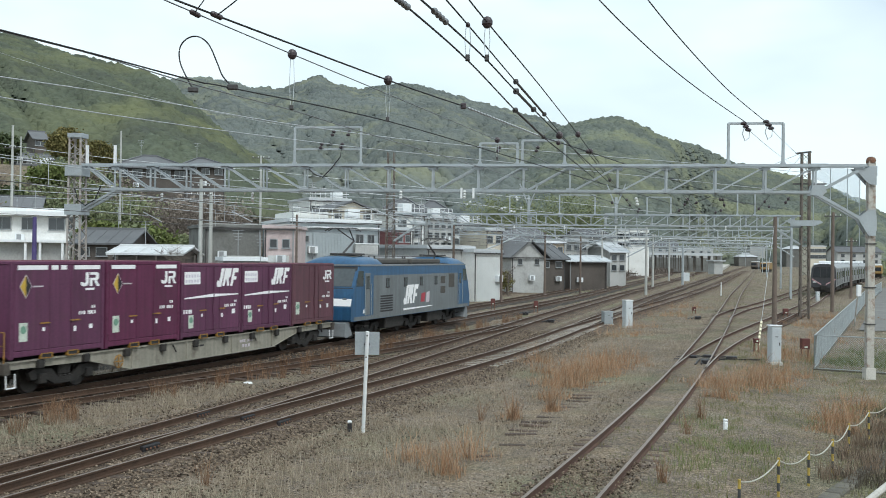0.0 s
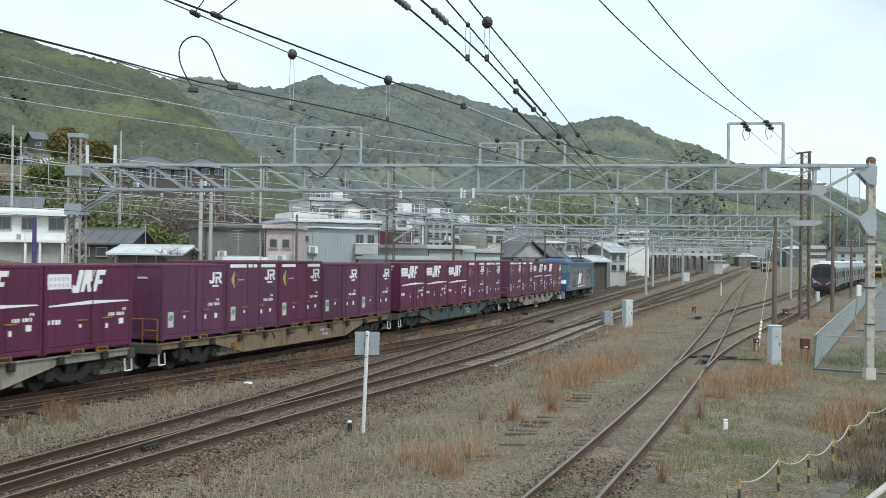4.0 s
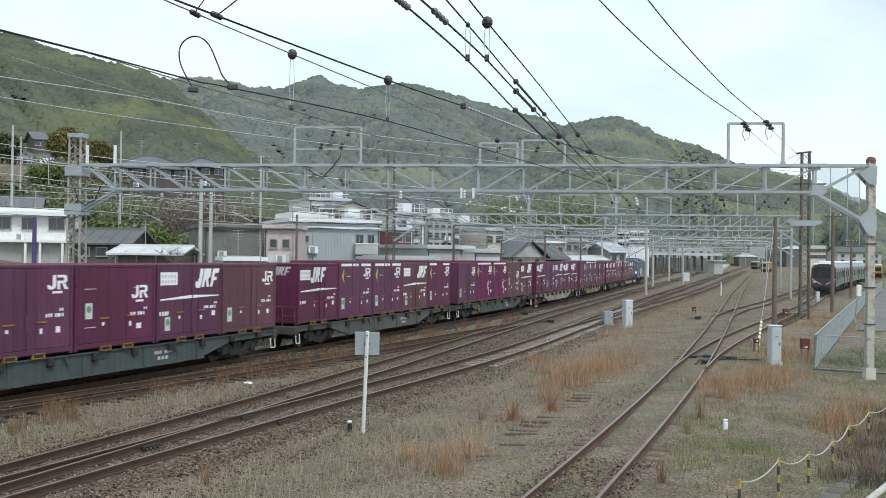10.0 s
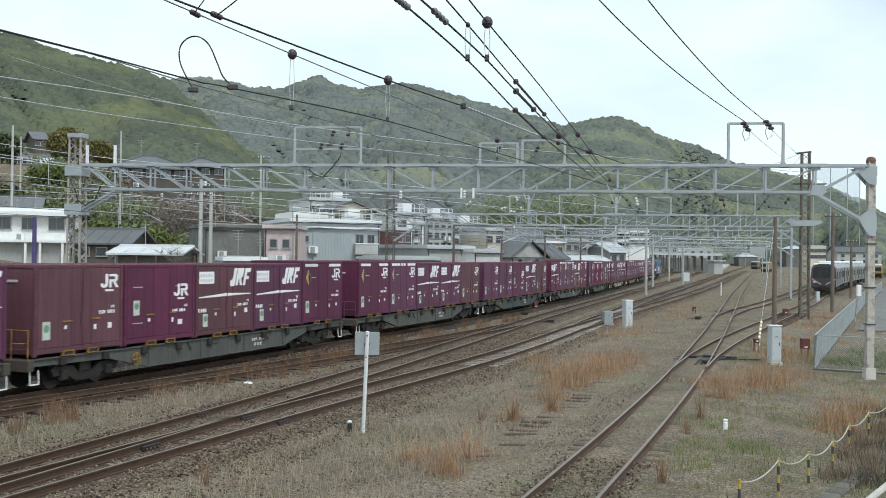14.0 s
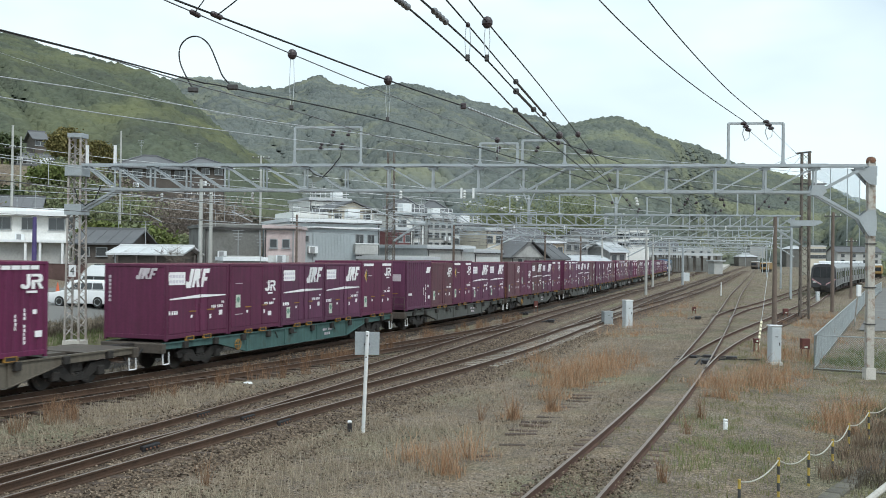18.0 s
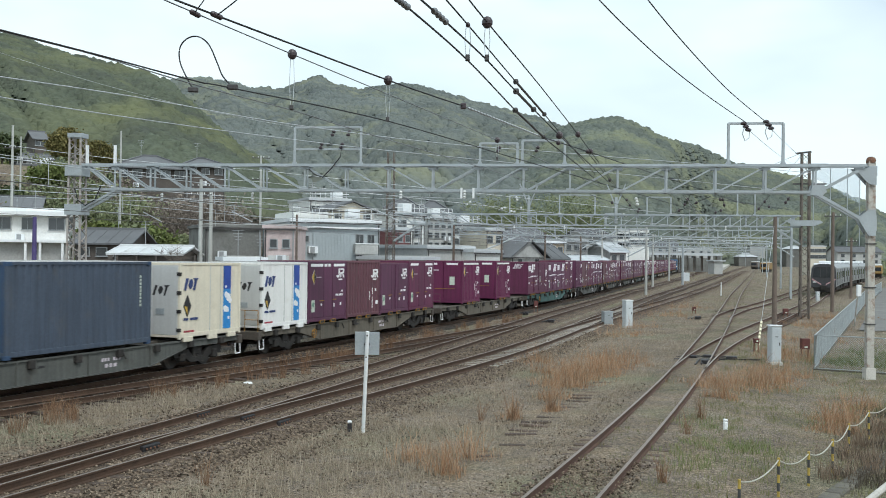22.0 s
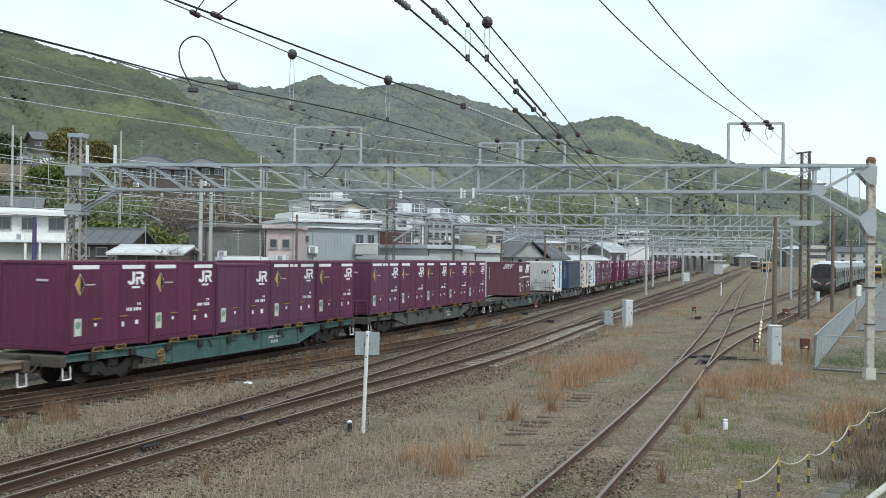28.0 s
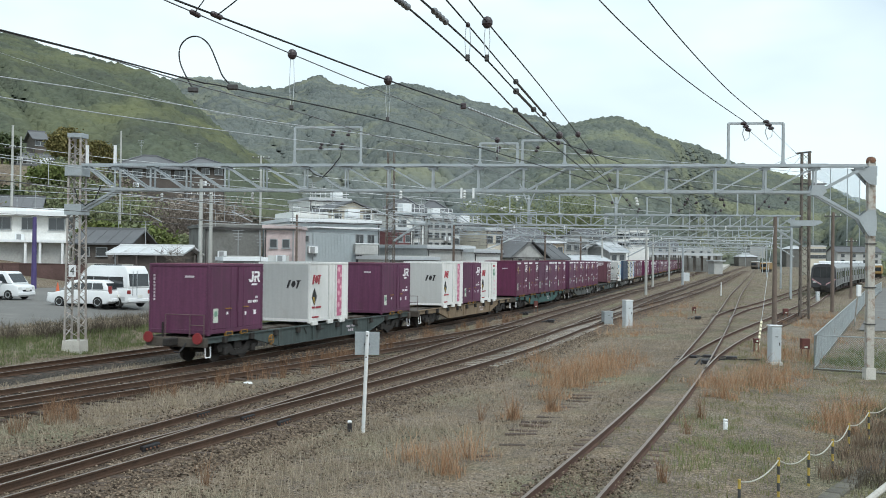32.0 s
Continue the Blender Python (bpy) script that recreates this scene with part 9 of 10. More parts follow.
part("pull_rod", Mesh().bar((1.0, 0.05, 0.04), (2.4, 0.30, 0.04), 0.06, 0.05), M_BLACK, pg)
# fishplates and joint boxes on the near rails
for lab, p in (("black joint box between the rails", (-6.04, 21.08, -0.12)), ("dark joint plate on the rail", (-3.80, 24.40, -0.12)), ("dark joint plate on the rail", (-4.79, 25.01, -0.12)), ("dark joint plate on the rail", (-5.97, 25.32, -0.10))):
    t = thing("rail_joint", lab, "rail joint", Matrix.Translation(p) @ Matrix.Rotation(math.pi / 2 - AZ, 4, "Z"))
    part("joint_plate", Mesh().cbox(-0.3, 0.3, -0.07, 0.07, -0.07, 0.07, 0.02), M_BLACK, t)
    for x in (-0.2, -0.07, 0.07, 0.2):
        part("joint_bolt", Mesh().lathe([(0.025, -0.09), (0.025, -0.06)], (x, 0, 0), 6, "y"), M_RUSTY, t)

# ---- sign, markers ----
sg = thing("track_sign", "grey-backed sign board on a leaning white post", "sign")
f0, f1 = Vector((-1.83, 23.82, -0.24)), Vector((-1.72, 23.50, 2.25))
f1 = f0 + (f1 - f0) * (2.42 / (f1 - f0).length)
part("sign_post", Mesh().tube([f0 - Vector((0, 0, 0.3)), f1], 0.045, 10), M_WHITE, sg)
c0 = f0.lerp(f1, 0.885)
part("sign_board", Mesh().cbox(c0.x - 0.285, c0.x + 0.285, c0.y + 0.05, c0.y + 0.07, c0.z - 0.28, c0.z + 0.26, 0.008), M_GALV, sg, "bare metal back of the board")
part("bracket", Mesh().box(c0.x - 0.07, c0.x + 0.07, c0.y + 0.0, c0.y + 0.055, c0.z - 0.05, c0.z + 0.0), M_DARKSTEEL, sg)
for k in (0.75, 0.96):
    part("bolt", Mesh().lathe([(0.02, -0.06), (0.02, -0.04)], tuple(f0.lerp(f1, k)), 6, "y"), M_DARKSTEEL, sg)
for lab, p, r, hh, m in (("small black stake with white cap", (-2.15, 23.95, -0.24), 0.05, 0.2, M_BLACK), ("short white concrete marker in the grass", (6.90, 24.62, -0.38), 0.052, 0.38, M_WHITE)):
    t = thing("marker_stake", lab, "marker", Matrix.Translation(p))
    part("stake", Mesh().cbox(-r, r, -r, r, -0.1, hh, 0.02), m, t)
    part("cap", Mesh().cbox(-r, r, -r, r, hh, hh + 0.06, 0.02), M_WHITE, t)
for lab, p, k in (("pale stone lump on the ballast", (-6.21, 32.59, -0.22), 1.6), ("white stone by the rail", (7.16, 56.44, -0.20), 1.5), ("white stone in the grass", (25.57, 82.38, -0.30), 1.3), ("white flake between the siding rails", (2.46, 18.50, -0.20), 1.2), ("white flake beside the siding", (1.75, 18.79, -0.20), 0.6)):
    v, f = clumps([p], 0.09 * k, abs(int(p[0] * 10)))
    tagged(bulk("pale_stone", (v - np.array(p)) * np.array([1.15, 1.0, 0.45]) + np.array(p), f, M_WHITE, lab, "stone", "x"), lab, "stone")["kind"] = "thing"

# ---- rope fence with striped posts ----
ROPE = [(4.73, 16.06, -0.40), (6.06, 18.20, -0.40), (6.97, 19.22, -0.40), (7.98, 20.67, -0.40), (9.12, 22.69, -0.40), (10.39, 24.66, -0.40), (11.99, 26.93, -0.40)]
tops = []
for p in ROPE:
    p = Vector(p)
    p.z = ground_z(p.x, p.y)
    t = thing("barrier_post", "thin post striped yellow and black", "post", Matrix.Translation(p), group="rope barrier posts")
    n = 5
    for i in range(n):
        part("stripe_band", Mesh().tube([(0, 0, -0.05 + 0.15 * i), (0, 0, -0.05 + 0.15 * (i + 1))], 0.026, 8), M_STRIPEY if i % 2 == 0 else M_STRIPEB, t)
    tops.append(p + Vector((0, 0, 0.66)))
rp = thing("barrier_rope", "slack pale rope strung between the striped posts", "rope")
for a, b in zip(tops[:-1], tops[1:]):
    part("rope_span", Mesh().tube(hang(a, b, 0.13, 10), 0.013, 6), M_ROPE, rp)

# ---- stone kerb wall and pale edge in the near corner ----
M_WALLSTONE = mat("mossy_wall_stone", (0.105, 0.096, 0.080), 0.9, 0.0, 0.3, 3.0, 15.0, 0.6, rand=0.25, stain=(0.14, 0.15, 0.09), stain_amt=0.5)
kw = thing("stone_wall", "low mossy stone retaining wall at the yard edge", "wall", kind="structure")
wa, wb_ = Vector((6.11, 17.11, -0.30)), Vector((10.88, 23.85, -0.30))
dw = (wb_ - wa).normalized()
u, L_ = 0.0, (wb_ - wa).length
rs = random.Random(5)
while u < L_:
    l = rs.uniform(0.35, 0.6)
    for k in range(2):
        p = wa + dw * (u + (0.2 if k else 0)) + Vector((0, 0, -0.42 + 0.27 * k))
        o = part("stone", Mesh().cbox(0.01, l - 0.01, -0.16 + rs.uniform(-0.03, 0.03), 0.16, -0.13, 0.13, 0.04), M_WALLSTONE, kw)
        o.matrix_basis = Matrix.Translation(p) @ Matrix.Rotation(math.atan2(dw.y, dw.x) + rs.uniform(-0.04, 0.04), 4, "Z")
    u += l
ed = thing("pale_guard_rail", "pale painted steel rail below the wall", "rail")
part("rail_bar", Mesh().tube([(5.81, 14.00, 0.55), (6.95, 15.50, 0.61)], 0.05, 8), M_CONC, ed)

# ---- fence and road ----
M_MESHWIRE = mat("galvanised_fence_wire", (0.38, 0.41, 0.42), 0.5, 0.4, 0.12, 2.0, 20.0)


def mesh_fence(label, a, b, h, gap=2.0, dense=0.09):
    f = thing("mesh_fence", label, "fence")
    a, b = Vector((a[0], a[1], 0)), Vector((b[0], b[1], 0))
    L = (b - a).length
    d = (b - a).normalized()

    def P(u, z):
        p = a + d * u
        return Vector((p.x, p.y, ground_z(p.x, p.y) + z))
    n = max(1, int(L / gap))
    for i in range(n + 1):
        u = L * i / n
        part("fence_post", Mesh().tube([P(u, -0.2), P(u, h)], 0.028, 8), M_MESHWIRE, f)
    part("top_rail", Mesh().tube([P(L * i / 12, h) for i in range(13)], 0.025, 6), M_MESHWIRE, f)
    part("bottom_rail", Mesh().tube([P(L * i / 12, 0.08) for i in range(13)], 0.016, 6), M_MESHWIRE, f)
    net = Mesh()
    k = int(L / dense)
    for i in range(k):
        u = L * i / k
        v = min(L, u + h)
        net.bar(P(u, 0.08), P(v, 0.08 + (v - u) * (h - 0.08) / h), 0.0045, 0.0045)
        v = max(0, u - h)
        net.bar(P(u, 0.08), P(v, 0.08 + (u - v) * (h - 0.08) / h), 0.0045, 0.0045)
    tagged(part("wire_net", net, M_MESHWIRE, f), kind="stuff")
    part("fence_base", Mesh().bar(P(0, -0.02), P(L, -0.02), 0.16, 0.14), M_WALLSTONE, f)
    return f


FC = (14.78, 40.24, -0.40)
mesh_fence("galvanised wire mesh fence along the road", FC, (42.13, 101.23, -0.40), 1.38, 2.0)
mesh_fence("galvanised wire mesh fence far along the road", (42.13, 101.23, -0.40), (64.26, 148.50, -0.40), 1.38, 2.5, 0.16)
mesh_fence("galvanised wire mesh fence closing the road end", FC, (18.24, 38.15, -0.40), 1.38, 2.2)
sheet("road", [(25.95, 63.18, -0.40), (40.19, 59.27, -0.40), (104.74, 194.49, -0.40), (72.61, 167.80, -0.40)], 0.05, M_ASPHALT, "plain grey asphalt road behind the fence", "road")
lp_ = thing("leaning_white_pole", "thin white pole leaning by the fence", "pole")
a, b = Vector((27.66, 68.09, -0.36)), Vector((21.75, 53.00, 2.60))
part("pole_shaft", Mesh().tube([a, b], 0.04, 8), M_WHITE, lp_)
part("pole_head", Mesh().cbox(b.x - 0.11, b.x + 0.11, b.y - 0.08, b.y + 0.08, b.z - 0.5, b.z + 0.1, 0.02), M_WHITE, lp_)

# ---- parked electric train ----
M_EMUSIDE = mat("stainless_train_side", (0.30, 0.305, 0.31), 0.45, 0.4, 0.1, 0.6, 8.0)
M_EMUFLASH = mat("pale_pink_flash", (0.42, 0.26, 0.27), 0.5)
M_EMUFRONT = mat("charcoal_train_front", (0.045, 0.045, 0.05), 0.4)


def build_emu():
    e = thing("electric_train", "parked grey electric multiple unit with charcoal front", "train")
    fn = LINES["siding_branch"][0]
    for i in range(4):
        s = 137 + 10 + 20 * i
        a, b = at(s - 7, fn(s - 7)), at(s + 7, fn(s + 7))
        m = Matrix.Translation((a + b) / 2) @ Matrix.Rotation(math.atan2(b.y - a.y, b.x - a.x), 4, "Z")

        def pt(name, me, mt, parent=None, lab=""):
            o = part(name, me, mt, parent or e, lab)
            o.matrix_basis = m if parent is None else Matrix()
            return o
        body = Mesh().prism([(-1.42, 0.85), (1.42, 0.85), (1.46, 2.0), (1.42, 3.1), (1.1, 3.5), (0.6, 3.62), (-0.6, 3.62), (-1.1, 3.5), (-1.42, 3.1), (-1.46, 2.0)], -9.75, 9.75, "x")
        bo = pt("body", body, M_EMUSIDE)
        for y in (-1.47, 1.47):
            for k in range(3):
                x = -6.4 + 6.4 * k
                o = pt("door", Mesh().cbox(x - 0.65, x + 0.65, y - 0.02, y + 0.02, 1.0, 2.95, 0.01), M_EMUFRONT, bo)
            for k in range(4):
                x = -8.4 + 5.6 * k
                pt("window", Mesh().box(x - 0.9, x + 0.9, y - 0.015, y + 0.015, 1.75, 2.6), M_CARGLASS, bo)
        for x in (-4.5, 4.5):
            pt("roof_unit", Mesh().cbox(x - 1.8, x + 1.8, -0.8, 0.8, 3.6, 3.95, 0.08), M_WHITEROOF, bo)
        for x in (-6.8, 6.8):
            pt("bogie", Mesh().cbox(x - 1.5, x + 1.5, -1.1, 1.1, 0.1, 0.8, 0.1), M_UNDER, bo)
        pt("underframe_box", Mesh().cbox(-4.5, 4.5, -1.25, 1.25, 0.3, 0.85, 0.05), M_UNDER, bo)
        if i == 0:
            fr = pt("cab_front", Mesh().prism([(-1.40, 0.75), (1.40, 0.75), (1.42, 2.0), (1.34, 3.0), (1.05, 3.42), (0.5, 3.58), (-0.5, 3.58), (-1.05, 3.42), (-1.34, 3.0), (-1.42, 2.0)], -9.98, -9.7, "x"), M_EMUFRONT, bo, "charcoal cab front")
            pt("windscreen", Mesh().prism([(-1.22, 1.95), (1.22, 1.95), (1.14, 3.0), (0.9, 3.2), (-0.9, 3.2), (-1.14, 3.0)], -10.0, -9.9, "x"), M_CARGLASS, bo)
            for sy in (-1, 1):
                pt("front_flash", Mesh().prism([(sy * 1.36, 1.86), (sy * 1.36, 1.66), (sy * 0.25, 1.02), (sy * 0.25, 1.18)], -10.0, -9.9, "x"), M_EMUFLASH, bo, "pale pink flash below the windscreen")
                pt("headlamp", Mesh().box(-10.0, -9.9, sy * 1.02 - 0.2, sy * 1.02 + 0.2, 1.32, 1.46), M_LAMPCLEAR, bo)
                pt("cab_pillar", Mesh().bar((-10.0, sy * 0.38, 1.96), (-10.0, sy * 0.34, 3.18), 0.05, 0.04), M_EMUFRONT, bo)
            pt("roof_front", Mesh().cbox(-9.95, -9.2, -1.15, 1.15, 3.42, 3.66, 0.06), M_WHITEROOF, bo)
            pt("destination_box", Mesh().box(-10.01, -9.9, -0.55, 0.55, 3.0, 3.18), M_BLACK, bo)
            pt("coupler", Mesh().cbox(-10.45, -9.8, -0.32, 0.32, 0.45, 1.0, 0.05), M_UNDER, bo)
            pt("skirt", Mesh().prism([(-1.2, 0.75), (1.2, 0.75), (1.0, 0.2), (-1.0, 0.2)], -9.92, -9.6, "x"), M_UNDER, bo)


build_emu()
# distant station: platform, canopy, standing stock
pf = thing("station_platform", "far platform with long pale canopies and a small building", "platform")
a, b = Vector((89.92, 337.35, -0.00)), Vector((264.72, 938.48, 0.00))
part("platform_slab", Mesh().bar(Vector((a.x, a.y, 0.4)), Vector((b.x, b.y, 0.4)), 5, 1.1), M_CONC, pf)
c0, c1 = Vector((57.51, 300.00, 5.51)), Vector((81.92, 300.00, 5.47))
for k in range(3):
    o = Vector((4.0 * k, 14.0 * k, 0))
    part("canopy", Mesh().bar(c0 + o, c1 + o * 0.5, 5.0, 0.7 - 0.15 * k), M_SLATE, pf)
    for i in range(11):
        p = (c0 + o).lerp(c1 + o * 0.5, (i + 0.5) / 11)
        part("canopy_post", Mesh().bar(Vector((p.x, p.y, 0.5)), Vector((p.x, p.y, p.z - 0.4)), 0.2, 0.2), M_OLDIRON, pf)
w0, w1 = Vector((70.12, 262.00, 1.75)), Vector((72.29, 262.00, 3.53))
part("platform_building", Mesh().box(w0.x, w1.x, w0.y, w0.y + 6, 0.2, w1.z), M_WALLS["grey"], pf)
part("building_roof", Mesh().box(w0.x - 0.5, w1.x + 0.7, w0.y - 0.5, w0.y + 6.4, w1.z, w1.z + 0.3), M_SLATE, pf)
# dark wall added to give the gap below the canopies its shade
part("canopy_shade_wall", Mesh().bar(Vector((c0.x, c0.y + 34, 2.2)), Vector((c1.x + 6, c1.y + 34, 2.2)), 0.5, 4.6), M_WALLS["concrete"], pf, "dark wall giving the shade below the station canopies")
for lab, p, wd, hh, m in (("dark-fronted railcar with white roof at the far station", (111.95, 437.42, 0.00), 2.9, 3.6, M_EMUFRONT), ("dark red railcar standing at the far station", (102.61, 427.92, 0.00), 2.9, 3.4, M_BOXRED), ("small white railcar at the end of the station", (244.96, 845.06, 0.00), 2.9, 3.6, M_WHITE), ("dark brown goods wagon in the far siding", (135.13, 440.70, 0.00), 2.8, 3.2, M_OLDIRON), ("ochre track machine standing in the yard", (107.39, 339.09, 0.00), 2.6, 3.2, M_TAILTAN), ("brown track machine behind the fence", (107.23, 250.12, -0.30), 2.0, 3.0, M_TAILTAN)):
    t = thing("rail_vehicle", lab, "rail vehicle", Matrix.Translation((p[0], p[1], 0)) @ Matrix.Rotation(math.pi / 2 - AZ - 0.1, 4, "Z"))
    part("body", Mesh().cbox(0, 12, -wd / 2, wd / 2, 0.9, hh, 0.2), m, t)
    part("windscreen", Mesh().box(-0.03, 0.2, -wd * 0.4, wd * 0.4, hh * 0.55, hh * 0.85), M_CARGLASS, t)
    part("roof", Mesh().cbox(0.3, 11.7, -wd * 0.4, wd * 0.4, hh, hh + 0.25, 0.08), M_WHITEROOF, t)
    part("underframe", Mesh().cbox(0.5, 11.5, -wd * 0.4, wd * 0.4, 0.05, 0.95, 0.05), M_UNDER, t)


# ---- plants and stones ----
def leafmat(name, a, b, rough=0.8):
    """Foliage or straw that varies from blade to blade."""
    m = mat(name, a, rough, 0.0, 0.25, 0.8, 6.0, spec=0.15, space="World")
    n, l = m.node_tree.nodes, m.node_tree.links
    bs, geo = n["Principled BSDF"], n["Geometry"]
    src = bs.inputs["Base Color"].links[0].from_socket
    mx = n.new("ShaderNodeMix")
    mx.data_type = "RGBA"
    mx.inputs["B"].default_value = (*b, 1)
    l.new(geo.outputs["Random Per Island"], mx.inputs["Factor"])
    l.new(src, mx.inputs["A"])
    l.new(mx.outputs["Result"], bs.inputs["Base Color"])
    return m


M_STRAW = leafmat("rust_orange_straw", (0.29, 0.152, 0.082), (0.46, 0.315, 0.20))
M_DRY = leafmat("grey_dry_weed", (0.235, 0.192, 0.14), (0.43, 0.37, 0.285))
M_BROWN = leafmat("dark_brown_weed", (0.14, 0.10, 0.07), (0.28, 0.21, 0.155))
M_STALK = leafmat("red_brown_stalk", (0.15, 0.085, 0.05), (0.30, 0.19, 0.12))
M_GREEN = leafmat("fresh_green_grass", (0.13, 0.165, 0.055), (0.25, 0.28, 0.13))
M_OLIVE = leafmat("olive_moss_grass", (0.14, 0.15, 0.06), (0.25, 0.23, 0.12))
M_LEAFDARK = leafmat("dark_evergreen_leaf", (0.045, 0.062, 0.030), (0.10, 0.118, 0.058))
M_LEAFLIGHT = leafmat("spring_leaf", (0.09, 0.12, 0.035), (0.17, 0.19, 0.07))
M_LEAFRUST = leafmat("olive_russet_leaf", (0.12, 0.115, 0.045), (0.21, 0.175, 0.07))
M_SPRING = leafmat("soft_spring_leaf", (0.16, 0.185, 0.105), (0.25, 0.27, 0.15))
M_TWIG = leafmat("bare_brown_twig", (0.12, 0.095, 0.08), (0.20, 0.17, 0.15))
M_BRUSH = leafmat("dark_dead_brush", (0.060, 0.050, 0.038), (0.15, 0.125, 0.095))
M_BANKGREEN = leafmat("dull_bank_grass", (0.095, 0.125, 0.048), (0.19, 0.205, 0.10))
M_SCRUB = leafmat("grey_brown_scrub", (0.17, 0.14, 0.12), (0.29, 0.25, 0.21))
M_BARK = mat("grey_brown_bark", (0.14, 0.115, 0.095), 0.95, 0.0, 0.3, 2.0, 20.0, 0.6)
RNG = np.random.default_rng(42)


def ground_zs(x, y):
    return np.array([ground_z(a, b) for a, b in zip(x, y)])


def blades(name, label, x, y, per, hgt, spread, width, material, lean=0.35, z=None, category="grass"):
    """Tufts of curved blades: each blade a narrow two-piece strip."""
    k = len(x)
    z = ground_zs(x, y) if z is None else z
    c = np.repeat(np.stack([x, y, z], -1), per, 0)
    h = np.repeat(np.broadcast_to(hgt, (k,)), per) * (0.45 + 0.75 * RNG.random(k * per))
    n = k * per
    sp = np.repeat(np.broadcast_to(spread, (k,)), per)
    th, r = RNG.random(n) * 6.283, np.sqrt(RNG.random(n)) * sp
    c[:, 0] += np.cos(th) * r
    c[:, 1] += np.sin(th) * r
    a2 = RNG.random(n) * 6.283
    lx, ly = np.cos(a2) * h * lean * RNG.random(n), np.sin(a2) * h * lean * RNG.random(n)
    b = RNG.random(n) * 6.283
    w = width * (0.5 + RNG.random(n))
    wx, wy = np.cos(b) * w / 2, np.sin(b) * w / 2
    base_l, base_r = c + np.stack([wx, wy, 0 * w - 0.03], -1), c - np.stack([wx, wy, 0 * w + 0.03], -1)
    m = c + np.stack([lx * 0.35, ly * 0.35, h * 0.6], -1)
    ml, mr = m + np.stack([wx, wy, 0 * w], -1) * 0.75, m - np.stack([wx, wy, 0 * w], -1) * 0.75
    tip = c + np.stack([lx, ly, h], -1)
    v = np.stack([base_l, base_r, ml, mr, tip], 1).reshape(-1, 3)
    i = np.arange(n)[:, None, None] * 5
    f = (i + np.array([[0, 1, 3], [0, 3, 2], [2, 3, 4]])[None]).reshape(-1, 3)
    return bulk(name, v, f, material, label, category)


def patch(centres, n, spread):
    """Random places round each centre."""
    out = []
    for (p, cnt, sx) in centres:
        q = np.array(p[:2])[None] + RNG.normal(size=(int(cnt * n), 2)) * sx * spread
        out.append(q)
    o = np.concatenate(out)
    return o[:, 0], o[:, 1]


def strip(s0, s1, l0, l1, n, power=1.0):
    s = s0 + (s1 - s0) * RNG.random(n) ** power
    l = l0 + (l1 - l0) * RNG.random(n)
    return LAT + s * SA - l * CA, s * CA + l * SA


# tall rust-coloured dead grass
TALL = [((4.0, 33.0), 0.9, 0.30), ((4.5, 34.4), 1.0, 0.35), ((5.0, 35.6), 1.0, 0.40), ((5.7, 37.2), 1.0, 0.40), ((6.3, 39.2), 0.9, 0.45), ((6.9, 41.5), 0.8, 0.5), ((4.0, 36.5), 0.5, 0.3), ((3.3, 29.8), 0.35, 0.16), ((3.05, 27.4), 0.22, 0.08), ((3.9, 40.2), 0.4, 0.4), ((9.6, 55.0), 0.5, 0.7),
        ((8.85, 32.5), 0.8, 0.35), ((8.35, 30.2), 0.4, 0.15), ((10.4, 33.6), 0.9, 0.35), ((11.4, 35.3), 0.9, 0.4), ((12.6, 37.4), 0.7, 0.4), ((14.85, 43.5), 0.6, 0.5), ((15.8, 45.5), 0.6, 0.6), ((19.86, 54.2), 0.8, 0.8), ((24.1, 65.9), 0.9, 0.9), ((29.4, 76.7), 1.0, 1.0),
        ((16.4, 74.0), 0.8, 1.1), ((11.5, 61.4), 0.5, 0.7), ((20.8, 87.3), 0.7, 1.2), ((10.1, 25.6), 0.6, 0.25), ((10.8, 27.4), 0.7, 0.28), ((12.2, 29.6), 0.4, 0.3), ((0.17, 19.4), 0.35, 0.10), ((-0.4, 20.6), 0.3, 0.22), ((0.7, 21.0), 0.3, 0.25), ((1.82, 26.3), 0.18, 0.08)]
x, y = patch(TALL, 30, 1.15)
blades("tall_dead_grass", "tall rust-orange dead grass in clumps", x, y, 11, 0.36 + 0.62 * RNG.random(len(x)) ** 1.5, 0.17, 0.009, M_STRAW, 0.9)
x, y = patch(TALL, 20, 1.3)
blades("tall_dead_grass", "tall pale straw among the rust-orange clumps", x, y, 8, 0.25 + 0.45 * RNG.random(len(x)), 0.2, 0.008, M_DRY, 1.0)
x, y = patch(TALL, 50, 1.5)
blades("low_dead_grass", "low tangled dead straw under the clumps", x, y, 12, 0.22, 0.2, 0.012, M_STRAW, 1.3)
